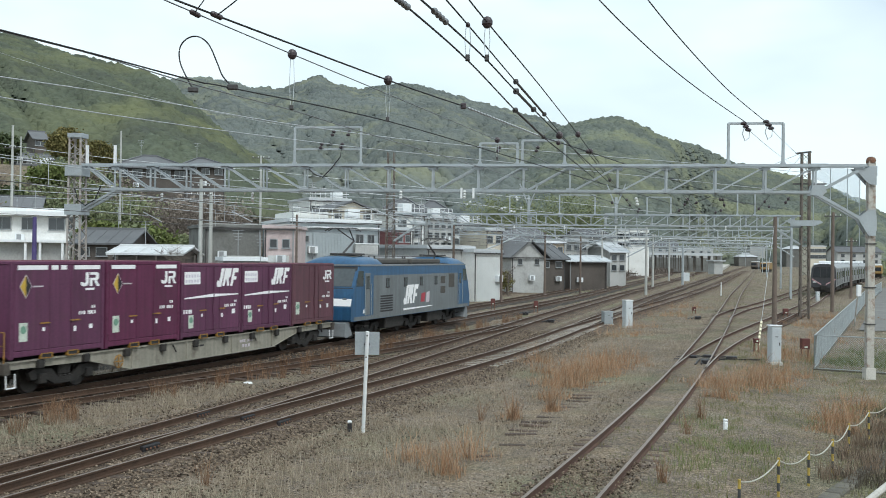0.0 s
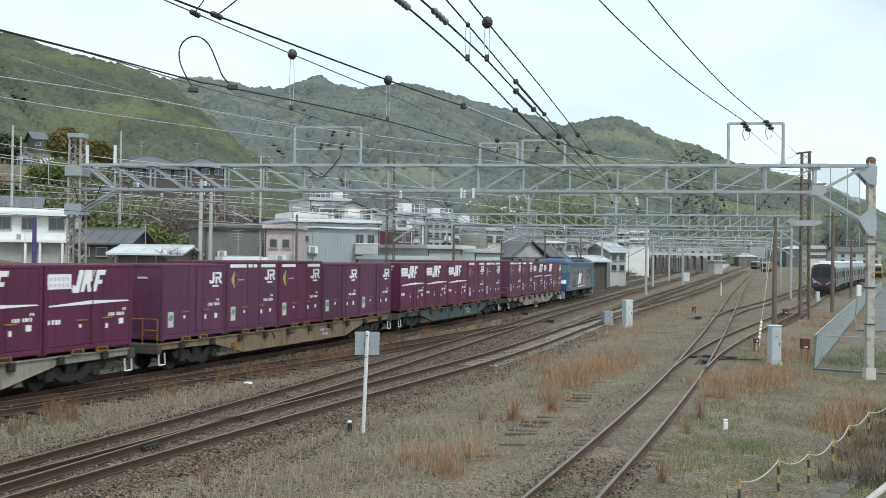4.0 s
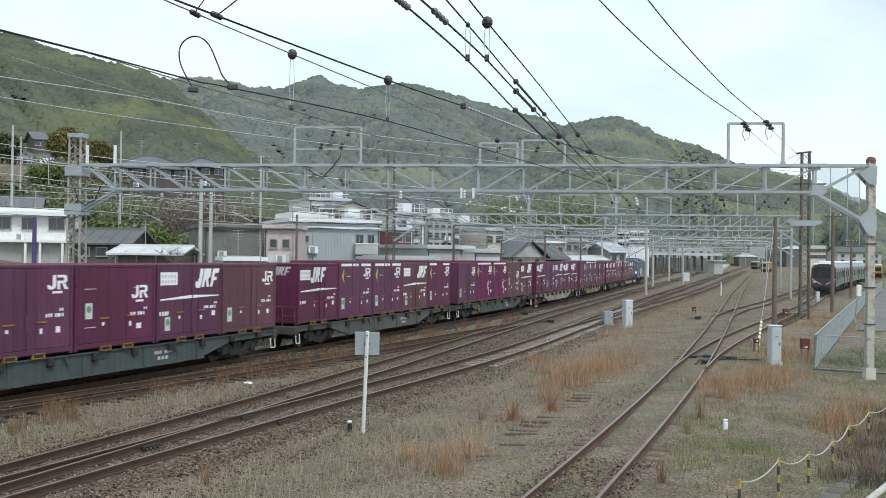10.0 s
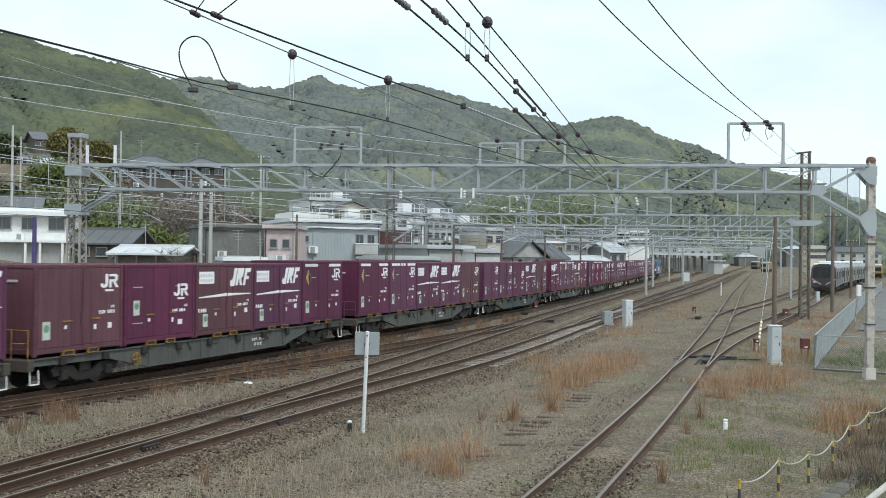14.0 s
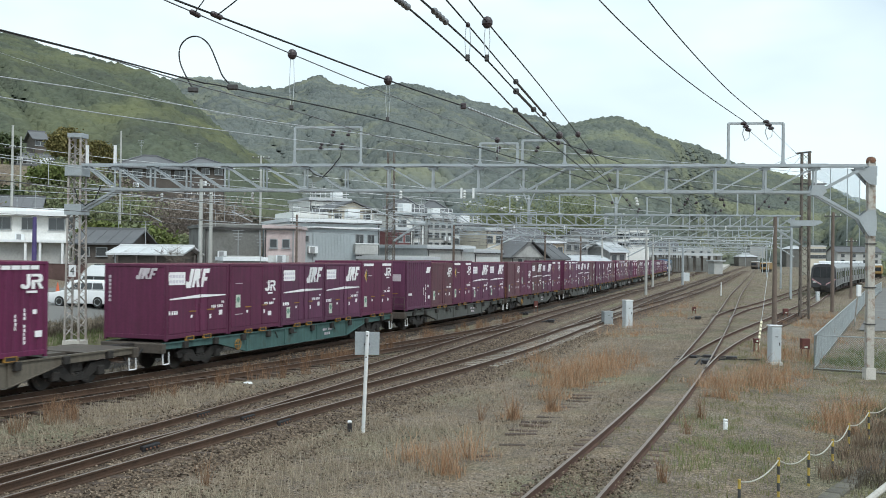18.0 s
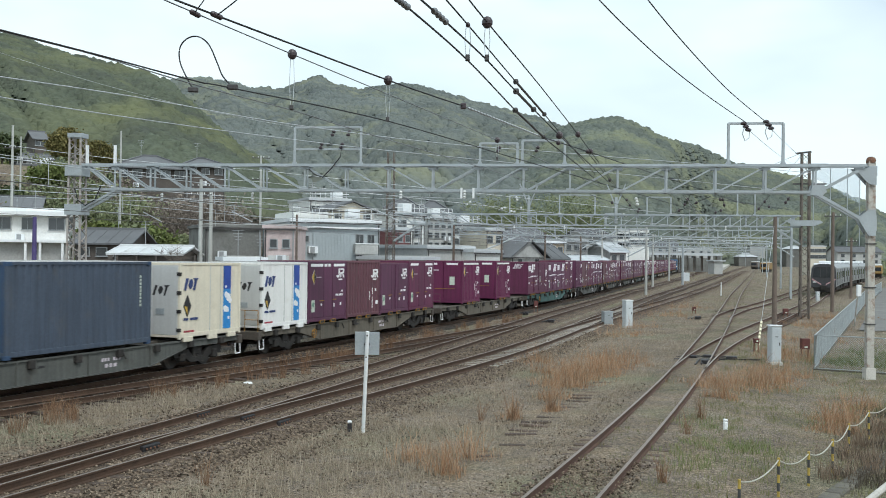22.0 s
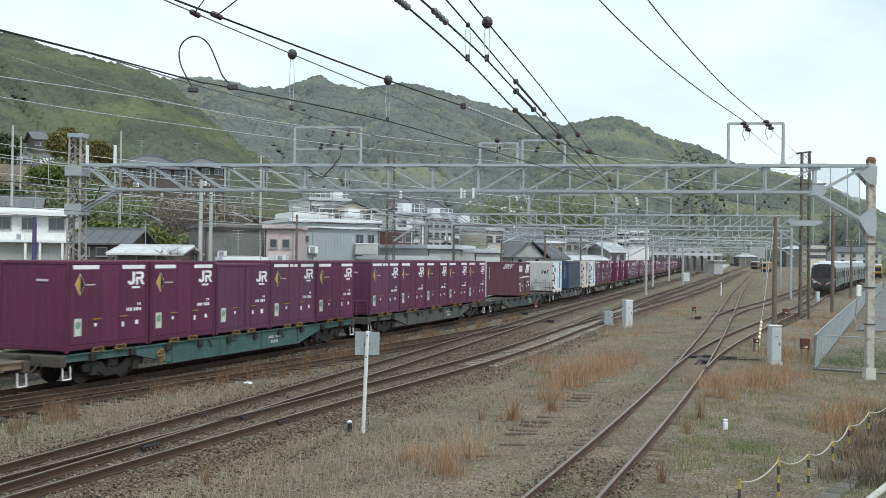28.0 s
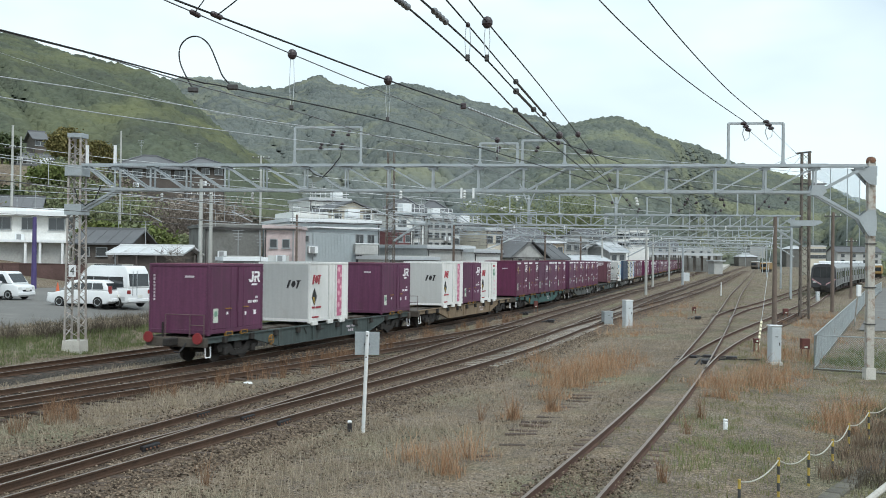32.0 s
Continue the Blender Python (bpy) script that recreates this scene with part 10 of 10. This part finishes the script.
# single dark stalks along the ballast
STALK = [((-9.16, 25.25, -0.24), 1, 0.09), ((-7.64, 28.99, -0.24), 0.9, 0.06), ((-6.62, 34.55, -0.20), 0.7, 0.07), ((-5.33, 34.04, -0.20), 1, 0.10), ((-4.76, 35.42, -0.20), 0.8, 0.12), ((-3.88, 36.40, -0.20), 0.8, 0.15), ((2.96, 27.38, -0.25), 0.8, 0.05), ((1.00, 25.82, -0.25), 0.6, 0.05), ((1.87, 25.89, -0.25), 0.8, 0.06), ((5.72, 23.64, -0.30), 0.5, 0.05), ((6.68, 26.11, -0.30), 0.8, 0.08), ((4.05, 18.53, -0.30), 0.8, 0.07), ((-4.22, 18.18, -0.24), 0.6, 0.05), ((-2.41, 47.12, -0.20), 0.6, 0.2), ((-0.67, 54.34, -0.20), 0.8, 0.3), ((1.24, 58.99, -0.20), 0.8, 0.3), ((3.45, 63.42, -0.20), 0.6, 0.3)]
x, y = patch(STALK, 10, 0.7)
blades("dead_weed_stalks", "brown dead weed stalks beside the rails", x, y, 7, 0.35 + 0.5 * RNG.random(len(x)), 0.07, 0.009, M_STALK, 0.8)
s_ = np.repeat(24 + 50 * RNG.random(46), 7) + 0.22 * RNG.normal(size=322)
l_ = np.repeat(-1.0 - 1.3 * RNG.random(46), 7) + 0.10 * RNG.normal(size=322)
x, y = LAT + s_ * SA - l_ * CA, s_ * CA + l_ * SA
blades("lineside_stalks", "dark brown withered stalks along the running line", x, y, 9, 0.55, 0.10, 0.010, M_STALK, 0.7)
s_ = 15 + 9 * RNG.random(420)
l_ = -1.4 - 1.5 * RNG.random(420)
x, y = LAT + s_ * SA - l_ * CA, s_ * CA + l_ * SA
blades("verge_brush", "dark tangled dead brush on the near verge", x, y, 12, 0.30, 0.14, 0.009, M_BRUSH, 1.0)
# grey weeds on the verge of the running line and in the yard
x, y = strip(14, 34, -3.6, -1.2, 900)
blades("grey_weeds", "grey withered weeds on the ballast verge", x, y, 9, 0.24, 0.13, 0.008, M_DRY, 1.0)
x, y = strip(13, 60, -14.2, -8.6, 4000, 1.8)
blades("yard_weeds", "thin grey-brown weeds over the yard", x, y, 6, 0.13, 0.14, 0.008, M_DRY, 1.0)
x, y = strip(13, 60, -22.5, -16.4, 4600, 1.5)
blades("yard_grass", "short dull grass over the yard edge", x, y, 8, 0.10, 0.16, 0.008, M_OLIVE, 1.0)
x, y = strip(14, 80, -15.9, -14.7, 600, 1.4)
blades("track_moss_grass", "short olive growth between siding rails", x, y, 6, 0.05, 0.12, 0.009, M_OLIVE, 1.0)
x, y = strip(13, 30, -12.5, -8.8, 700)
blades("foreground_weeds", "pale withered weeds in the foreground", x, y, 12, 0.24, 0.14, 0.008, M_DRY, 1.1)
x, y = strip(40, 140, -13.8, -8.8, 900)
blades("far_yard_weeds", "dry brown weeds between distant tracks", x, y, 8, 0.16, 0.4, 0.014, M_DRY, 1.1)
x, y = strip(20, 75, 2.6, 4.0, 500)
blades("between_track_weeds", "dry weeds between the running lines", x, y, 8, 0.18, 0.15, 0.01, M_DRY, 0.7)
x, y = strip(110, 320, -26, 14, 1500)
blades("far_track_weeds", "dry brown weeds between the far tracks", x, y, 8, 0.2, 1.1, 0.03, M_DRY, 1.1)
x, y = strip(95, 300, -24, 10, 1000)
blades("far_green_weeds", "low olive weeds between the far tracks", x, y, 8, 0.14, 1.1, 0.03, M_OLIVE, 1.1)
x, y = patch([((8.97, 22.23, -0.40), 1.0, 0.25), ((10.05, 23.76, -0.40), 1.2, 0.25), ((11.07, 25.50, -0.40), 1.2, 0.25), ((7.70, 20.03, -0.40), 0.8, 0.2), ((8.78, 20.61, -0.40), 0.8, 0.3)], 14, 1.0)
blades("wall_brush", "brown dead brush along the stone wall", x, y, 14, 0.5, 0.16, 0.010, M_BROWN, 1.0)
# green patches
GREENP = [((6.05, 22.56, -0.35), 1.0, 0.35), ((6.81, 22.44, -0.38), 1.4, 0.25), ((6.47, 24.73, -0.35), 0.8, 0.35), ((5.94, 20.90, -0.38), 0.8, 0.4), ((12.37, 29.65, -0.40), 1.6, 0.25), ((10.23, 27.45, -0.40), 0.6, 0.3), ((4.90, 20.45, -0.30), 0.5, 0.3), ((21.76, 51.21, -0.40), 1.5, 1.0), ((17.52, 43.81, -0.40), 1.0, 0.7)]
x, y = patch(GREENP, 46, 1.5)
blades("green_grass_patches", "small fresh green grass patches in the yard", x, y, 8, 0.13, 0.12, 0.008, M_GREEN, 1.0)
x, y = patch([((17.6, 41.5), 1.2, 0.9), ((19.2, 44.5), 1.2, 1.0), ((18.6, 40.0), 1.0, 0.7), ((20.6, 47.0), 1.0, 1.0), ((16.8, 43.2), 0.8, 0.6)], 90, 1.0)
blades("fence_weeds", "dull green weeds behind the mesh fence", x, y, 9, 0.24, 0.2, 0.012, M_BANKGREEN, 1.0)
x, y = patch([((9.4, 21.6), 1.0, 0.5), ((10.6, 23.4), 1.2, 0.5), ((11.8, 25.4), 1.2, 0.6), ((8.4, 19.8), 1.0, 0.4), ((12.6, 28.2), 1.0, 0.5)], 60, 1.0)
blades("edge_weeds", "dark tangled weeds along the yard edge", x, y, 10, 0.26, 0.16, 0.010, M_BRUSH, 1.1)
x, y = strip(24, 62, 7.9, 11.6, 3800)
blades("bank_grass", "green grass on the bank behind the tracks", x, y, 10, 0.20, 0.16, 0.014, M_BANKGREEN, 0.8)
x, y = strip(24, 70, 11.0, 13.6, 2200)
blades("bank_weeds", "withered weeds along the drain", x, y, 10, 0.42, 0.18, 0.014, M_DRY, 0.6)
x, y = strip(22, 64, 10.6, 13.2, 3600)
blades("bank_brush", "grey-brown dead brush along the bank", x, y, 10, 0.2 + 0.6 * RNG.random(len(x)) * (0.4 + 0.6 * np.abs(np.sin(x * 1.9 + y))), 0.2, 0.012, M_BRUSH, 0.9)
x, y = strip(70, 150, 14.5, 20, 2400)
blades("far_bank_weeds", "dry grass along the far loop line", x, y, 10, 0.4, 0.3, 0.03, M_DRY, 0.7)


def stones(name, label, x, y, z, lo, hi, material):
    k = len(x)
    base = np.array([(1, 0, 0), (-1, 0, 0), (0, 1, 0), (0, -1, 0), (0, 0, 1), (0, 0, -1)], float)
    tri = np.array([(0, 2, 4), (2, 1, 4), (1, 3, 4), (3, 0, 4), (2, 0, 5), (1, 2, 5), (3, 1, 5), (0, 3, 5)])
    sc = (lo + (hi - lo) * RNG.random((k, 1, 1))) * (0.6 + 0.8 * RNG.random((k, 6, 1)))
    th = RNG.random(k) * 6.283
    v = base[None] * sc
    c, s = np.cos(th)[:, None], np.sin(th)[:, None]
    v = np.stack([v[..., 0] * c - v[..., 1] * s, v[..., 0] * s + v[..., 1] * c, v[..., 2] * 0.75 + 0.3 * v[..., 0]], -1) + np.stack([x, y, z], -1)[:, None]
    return bulk(name, v.reshape(-1, 3), (np.arange(k)[:, None, None] * 6 + tri[None]).reshape(-1, 3), material, label, "ballast")


M_PEBBLE = leafmat("brown_ballast_stone", (0.045, 0.033, 0.025), (0.31, 0.245, 0.185), 0.95)
x, y = strip(13, 62, -9.6, -3.9, 40000, 1.8)
stones("ballast_stones", "loose brown ballast stones round the main tracks", x, y, bed_z(x, y) + 0.022 * RNG.random(len(x)), 0.014, 0.040, M_PEBBLE)
x, y = strip(14, 60, -3.9, 3.2, 20000, 1.8)
stones("ballast_stones", "loose brown ballast stones beside the running line", x, y, bed_z(x, y) + 0.022 * RNG.random(len(x)), 0.014, 0.042, M_PEBBLE)
x, y = strip(13, 40, -14.5, -9.6, 9000, 1.6)
x2, y2 = strip(12, 27, -16.3, -14.5, 4500)
stones("siding_gravel", "rust-stained gravel between the siding rails", x2, y2, ground_zs(x2, y2) + 0.02 + 0.02 * RNG.random(len(x2)), 0.012, 0.036, M_PEBBLE)
stones("yard_gravel", "scattered gravel in the yard dirt", x, y, ground_zs(x, y) + 0.01 * RNG.random(len(x)), 0.010, 0.03, M_PEBBLE)


def leaf_cloud(pts, per, spread, size):
    """Small randomly turned leaves gathered round each point."""
    pts = np.asarray(pts, float)
    n = len(pts) * per
    c = np.repeat(pts, per, 0) + RNG.normal(size=(n, 3)) * np.array([spread, spread, spread * 0.75])
    a, b = RNG.normal(size=(n, 3)), RNG.normal(size=(n, 3))
    a /= np.linalg.norm(a, axis=1)[:, None]
    b -= (a * b).sum(1)[:, None] * a
    b /= np.linalg.norm(b, axis=1)[:, None]
    w = size * (0.6 + 0.8 * RNG.random((n, 1)))
    v = np.stack([c - a * w, c + b * w * 0.55, c + a * w, c - b * w * 0.55], 1).reshape(-1, 3)
    return v, np.arange(n * 4).reshape(n, 4)


# ---- trees ----
def tree(label, foot, h, r, leaf, seed, dense=160, size=0.42, bare=False, trunk=0.16, squash=0.75):
    """A tapered trunk, forking limbs, and a crown of small leafy clumps with gaps."""
    rg = random.Random(seed)
    t = thing("tree", label, "tree", Matrix.Translation(on_ground(foot[0], foot[1], -0.1)))
    part("trunk", Mesh().tube([(0, 0, 0), (0.05 * h * rg.uniform(-1, 1), 0.03 * h, h * 0.35), (0.08 * h * rg.uniform(-1, 1), 0, h * 0.62)], trunk, 8, r2=trunk * 0.5), M_BARK, t)
    tips = []
    for i in range(7):
        a, z0 = rg.uniform(0, 6.283), h * rg.uniform(0.3, 0.6)
        e = Vector((math.cos(a) * r * rg.uniform(0.5, 0.95), math.sin(a) * r * rg.uniform(0.5, 0.95), h * rg.uniform(0.6, 0.98)))
        m = Vector((e.x * 0.45, e.y * 0.45, (z0 + e.z) / 2 + 0.05 * h))
        part("limb", Mesh().tube([(0, 0, z0), m, e], trunk * 0.42, 6, r2=trunk * 0.1), M_BARK, t)
        tips += [e, m]
    if bare:
        tw = Mesh()
        for i in range(dense):
            b = rg.choice(tips)
            e = b + Vector((rg.uniform(-1, 1), rg.uniform(-1, 1), rg.uniform(-0.2, 1.1))) * r * 0.42
            tw.tube([b, (b + e) / 2 + Vector((0, 0, 0.05)), e], trunk * 0.09, 4, r2=trunk * 0.03)
        tagged(part("twig_spray", tw, M_TWIG, t), kind="stuff")
        return t
    pts = []
    while len(pts) < dense:
        v = Vector((rg.uniform(-1, 1), rg.uniform(-1, 1), rg.uniform(-1, 1)))
        if 0.35 < v.length < 1 and noise.noise(v * 2.1 + Vector((seed, 0, 0))) > -0.22:
            pts.append((v.x * r, v.y * r, h * 0.62 + v.z * h * 0.42 * squash * 1.2))
    cv, cf = leaf_cloud(pts, 20, size * 0.75, size * 0.46)
    cr = bulk("crown", cv, cf, leaf, "", "", "")
    cr.parent = t
    cr.matrix_basis = Matrix()
    return t


tree("bare winter tree beside the white-roofed shed", (-19.9, 76.6, 0.90), 3.3, 1.7, None, 3, 300, bare=True, trunk=0.12)
tree("olive-brown evergreen tree on the slope", (-49.15, 132.00, 15.84), 5.4, 2.5, M_LEAFRUST, 4, 260, 0.42)
tree("russet tree behind the mast", (-47.91, 140.00, 16.15), 4.6, 2.3, M_LEAFRUST, 5, 200, 0.42)
tree("dark evergreen beside the tiled house", (-79.50, 190.00, 25.64), 5, 2.6, M_LEAFDARK, 6, 200, 0.5)
tree("dark evergreen on the slope", (-61.01, 140.00, 15.21), 4.5, 2.4, M_LEAFDARK, 7, 200, 0.5)
tree("small bare tree beside the old house", (7.00, 108.00, 3.06), 3.2, 1.3, None, 8, 160, bare=True, trunk=0.08)
tree("thin olive tree beside the track", (7.07, 112.00, 3.15), 2.6, 0.8, M_LEAFRUST, 9, 60, 0.22, trunk=0.07)
tree("bushy rounded tree between houses", (11.39, 140.00, 5.17), 5.5, 2.4, M_LEAFDARK, 10, 200, 0.4)
tree("small brown tree by the carport", (28.59, 175.00, 3.90), 5.0, 1.6, M_LEAFRUST, 12, 160, 0.3)
tree("green shrub tree on the bank", (-14.12, 69.87, 0.60), 1.9, 1.2, M_LEAFLIGHT, 13, 150, 0.22, trunk=0.05)
for i, (p, h, r, lf, bare) in enumerate((((-33.71, 100.00, 8.20), 4.6, 2.6, M_LEAFLIGHT, False), ((-31.82, 102.00, 8.20), 4.4, 2.8, M_SPRING, False), ((-30.30, 104.00, 7.85), 4.6, 2.6, M_LEAFLIGHT, False), ((-29.18, 108.00, 8.51), 7, 3.2, None, True), ((-26.47, 108.00, 8.54), 7.5, 3.4, None, True), ((-23.90, 110.00, 8.67), 7, 3.4, None, True), ((-21.84, 112.00, 9.03), 6.5, 3.0, None, True), ((-20.40, 120.00, 9.84), 6, 3.2, None, True), ((-43.87, 118.00, 10.10), 2.8, 2.2, M_LEAFDARK, False), ((-48.78, 125.00, 10.93), 2.0, 2.2, M_LEAFLIGHT, False), ((-52.11, 120.00, 10.65), 2.4, 2.4, M_LEAFDARK, False), ((-30.59, 118.00, 10.27), 3.6, 2.6, M_SPRING, False), ((-27.89, 122.00, 11.00), 3.4, 2.6, None, True), ((-33.30, 116.00, 10.25), 3.8, 2.6, None, True))):
    tree("bare brown tree in the thicket on the bank" if bare else "dense green tree in the thicket on the bank", p, h, r, lf, 20 + i, 330 if bare else 260, 0.5, bare)


def thicket(name, label, s0, s1, l0, l1, n, size, lift, leaf, seed):
    x, y = strip(s0, s1, l0, l1, n)
    z = ground_zs(x, y) + lift * RNG.random(n)
    v, f = leaf_cloud(np.stack([x, y, z], -1), 20, size * 0.7, size * 0.25)
    bulk(name, v, f, leaf, label, "bushes")


thicket("bank_thicket", "green overgrown thicket on the bank below houses", 103, 121, 54, 68, 900, 0.8, 1.8, M_SPRING, 31)
thicket("terrace_scrub", "low scrub on the terraces below the houses", 72, 106, 54, 84, 650, 0.6, 0.9, M_LEAFLIGHT, 38)
thicket("terrace_brush", "brown brush on the terraces below the houses", 72, 108, 54, 84, 500, 0.6, 0.8, M_TWIG, 39)
thicket("bank_scrub", "brown leafless scrub on the bank", 112, 156, 54, 68, 2400, 0.7, 2.2, M_SCRUB, 32)
thicket("slope_scrub", "olive scrub on the upper slope", 70, 190, 100, 140, 1800, 1.5, 2.2, M_LEAFLIGHT, 33)
thicket("town_greenery", "green shrubs among the houses", 100, 240, 20, 75, 1100, 0.8, 1.4, M_SPRING, 34)
thicket("far_trees", "dark trees beyond the far tracks", 190, 420, 34, 110, 800, 1.8, 3.0, M_SPRING, 35)
thicket("far_trees", "dark trees beyond the road and yard", 150, 420, -110, -44, 1200, 1.8, 3.4, M_SPRING, 36)
thicket("far_scrub", "brown scrub beside the far tracks", 120, 330, 16, 24, 900, 0.8, 0.9, M_TWIG, 37)


def grove(name, label, x0, x1, y, z0, tops, n, size, leaf, seed):
    """Crowns of a far grove with an uneven top, from the ground up."""
    rg = np.random.default_rng(seed)
    u = rg.random(n)
    top = np.interp(u, np.linspace(0, 1, len(tops)), tops) * (0.86 + 0.14 * np.sin(u * 41 + seed))
    pts = np.stack([x0 + (x1 - x0) * u, y + 14 * rg.random(n), z0 + (top - z0) * np.sqrt(rg.random(n))], -1)
    v, f = leaf_cloud(pts, 26, size * 0.8, size * 0.17)
    bulk(name, v, f, leaf, label, "trees")


grove("foothill_grove", "spring-green trees at the foot of the hill", (6.35, 262.00, 11.92)[0], (40.95, 262.00, 12.34)[0], 262, 4.0, [(6.27, 262.00, 18.93)[2], (13.84, 262.00, 20.48)[2], (21.16, 262.00, 19.11)[2], (29.17, 262.00, 20.96)[2], (40.88, 262.00, 18.77)[2]], 900, 1.5, M_SPRING, 51)
grove("house_scrub", "grey-brown scrub below the traditional house", -37.0, -25.0, 121, 5.0, [9.6, 10.2, 10.6, 10.4, 9.8], 620, 1.1, M_SCRUB, 52)
grove("house_thicket", "spring-green thicket below the traditional house", -42.5, -34.5, 118, 5.0, [9.4, 10.4, 10.2, 9.4], 420, 1.1, M_SPRING, 53)
PTS = []
rg_ = random.Random(61)
h0, h1 = Vector((-64.49, 142.31, 1.40)), Vector((-64.86, 196.13, 1.40))
for i in range(420):
    p = h0.lerp(h1, rg_.random())
    PTS.append((p.x, p.y + rg_.uniform(0, 1.5), ground_z(p.x, p.y) + rg_.uniform(0.0, 1.5)))
hv, hf = leaf_cloud(PTS, 12, 0.16, 0.09)
bulk("car_park_hedge", hv, hf, M_OLIVE, "low dull hedge behind the car park", "hedge")


# ---- the train's running ----
def travelled(t):
    """Metres that the train has run since the start of the clip."""
    u = (t - 16) / 16
    def a(w):
        return 188.437 * w + 0.4743 * (w * w - 1) + 2.2203 * (w ** 3 - w) - 0.9067 * (w ** 4 - w * w)
    return a(u) - a(-1)


def on_line(s):
    k = (main_line(s + 0.5) - main_line(s - 0.5))
    return Matrix.Translation(at(s, main_line(s))) @ Matrix.Rotation(math.pi / 2 - AZ + math.atan(k), 4, "Z")


def two_point(s, half=7.1):
    """A vehicle on its two bogies."""
    a, b = on_line(s - half).translation, on_line(s + half).translation
    d = b - a
    return Matrix.Translation((a + b) / 2) @ Matrix.Rotation(math.atan2(d.y, d.x), 4, "Z")


PITCH = 3.793
S_TAIL = 37.096  # rear face of the last container at 32 s
A1 = container_a("goods_container", M_MAROON)
A2 = container_a("goods_container", M_WINE, True)
B1 = container_b("goods_container", M_WINE)
B2 = container_b("goods_container", M_MAROON, True)
B3 = container_b("goods_container", M_BRICKRED)
C1 = container_c("goods_container", M_WINE)
C2 = container_c("goods_container", M_BRICKRED)
D1 = container_d("goods_container", M_MAROON)
D2 = container_d("goods_container", M_BRICKRED)
E1 = container_e("goods_container", M_BRIGHT, "e")
F1 = container_e("goods_container", M_BRICKRED, "f")
G1 = container_e("goods_container", M_WINE, "g")
J1, J2, J3, J4, J5 = (container_j("insulated_container", k) for k in ("blue", "cream", "teal", "pink", "green"))
K1 = container_k("shipping_container")

# each wagon's frame colour and its load from front to rear
CONSIST = [
    ("beige", [C2, B1, B1, A1, A2]), ("green", [A2, A1, B2, B2, B2]), ("tan", [C1, C1, A1, A2, C1]), ("beige", [B2, B2, B1, C1, B2]),
    ("green", [B3, D2, E1, E1, C1]), ("grey", [A1, B3, A2, A2, B2]), ("green", [C2, B1, D1, C1, C1]), ("grey", [C2, B1, B1, A2, A1]),
    ("grey", [A1, B1, B3, D1, C2]), ("grey", [B1, B1, A1, C2, G1]), ("teal", [A1, B1, B1, D1, B2]), ("brown", [None, E1, None, E1, None]),
    ("brown", [A1, C1, F1, A2, J1]), ("grey", [J2, K1, None, None, J3]), ("green", [None, None, B3, None, None]), ("grey", [A1, A1, A1, A1, A2]),
    ("teal", [A1, A2, C1, A1, A1]), ("tan", [None, J5, C1, J4, None]), ("green", [C1, None, J4, None, C1])]


# couplings pulled tight or slack, wagon by wagon
SLACK = {1: 0.55, 2: -0.27, 7: -0.34, 8: 0.15, 9: -0.1, 10: 0.45, 15: 0.22, 16: 0.35}


def motions():
    total = travelled(32.0)
    times = [float(i) for i in range(33)]
    jobs, used, wagons = [], set(), {}
    for i, (tone, load) in enumerate(CONSIST):
        centre = S_TAIL + 20.4 * (len(CONSIST) - 1 - i) + 2 * PITCH + CL / 2 + SLACK.get(i + 1, 0.0)
        key = (tone, i % 2)
        if i == len(CONSIST) - 1 or key not in wagons:
            w = wagons[key] = build_wagon("flat_wagon", tone, i % 2 == 0, -1 if i % 3 == 1 else 1)
        else:
            w = copy_thing(wagons[key], Matrix())
        if i == len(CONSIST) - 1:
            build_tail_lamps(w)
        tagged(w, group="wagons of the goods train")
        jobs.append((w, centre, 0.0, 0.0, 7.1))
        for j, c in enumerate(load):
            if c is None:
                continue
            ob = copy_thing(c, Matrix()) if c in used else c
            used.add(c)
            tagged(ob, group="containers on the goods train")
            jobs.append((ob, centre, 1.15 if c is K1 else (2 - j) * PITCH, DECK + 0.05, 7.1))
    jobs.append((build_loco(), S_TAIL + 20.4 * 18 + 2 * PITCH + CL / 2 + 10.2 + 9.1 + 0.7, 0.0, 0.0, 5.9))
    for ob, s_end, x, z, half in jobs:
        walk(ob, [(t, two_point(s_end - (total - travelled(t)), half) @ pose(x, 0, z)) for t in times])


motions()
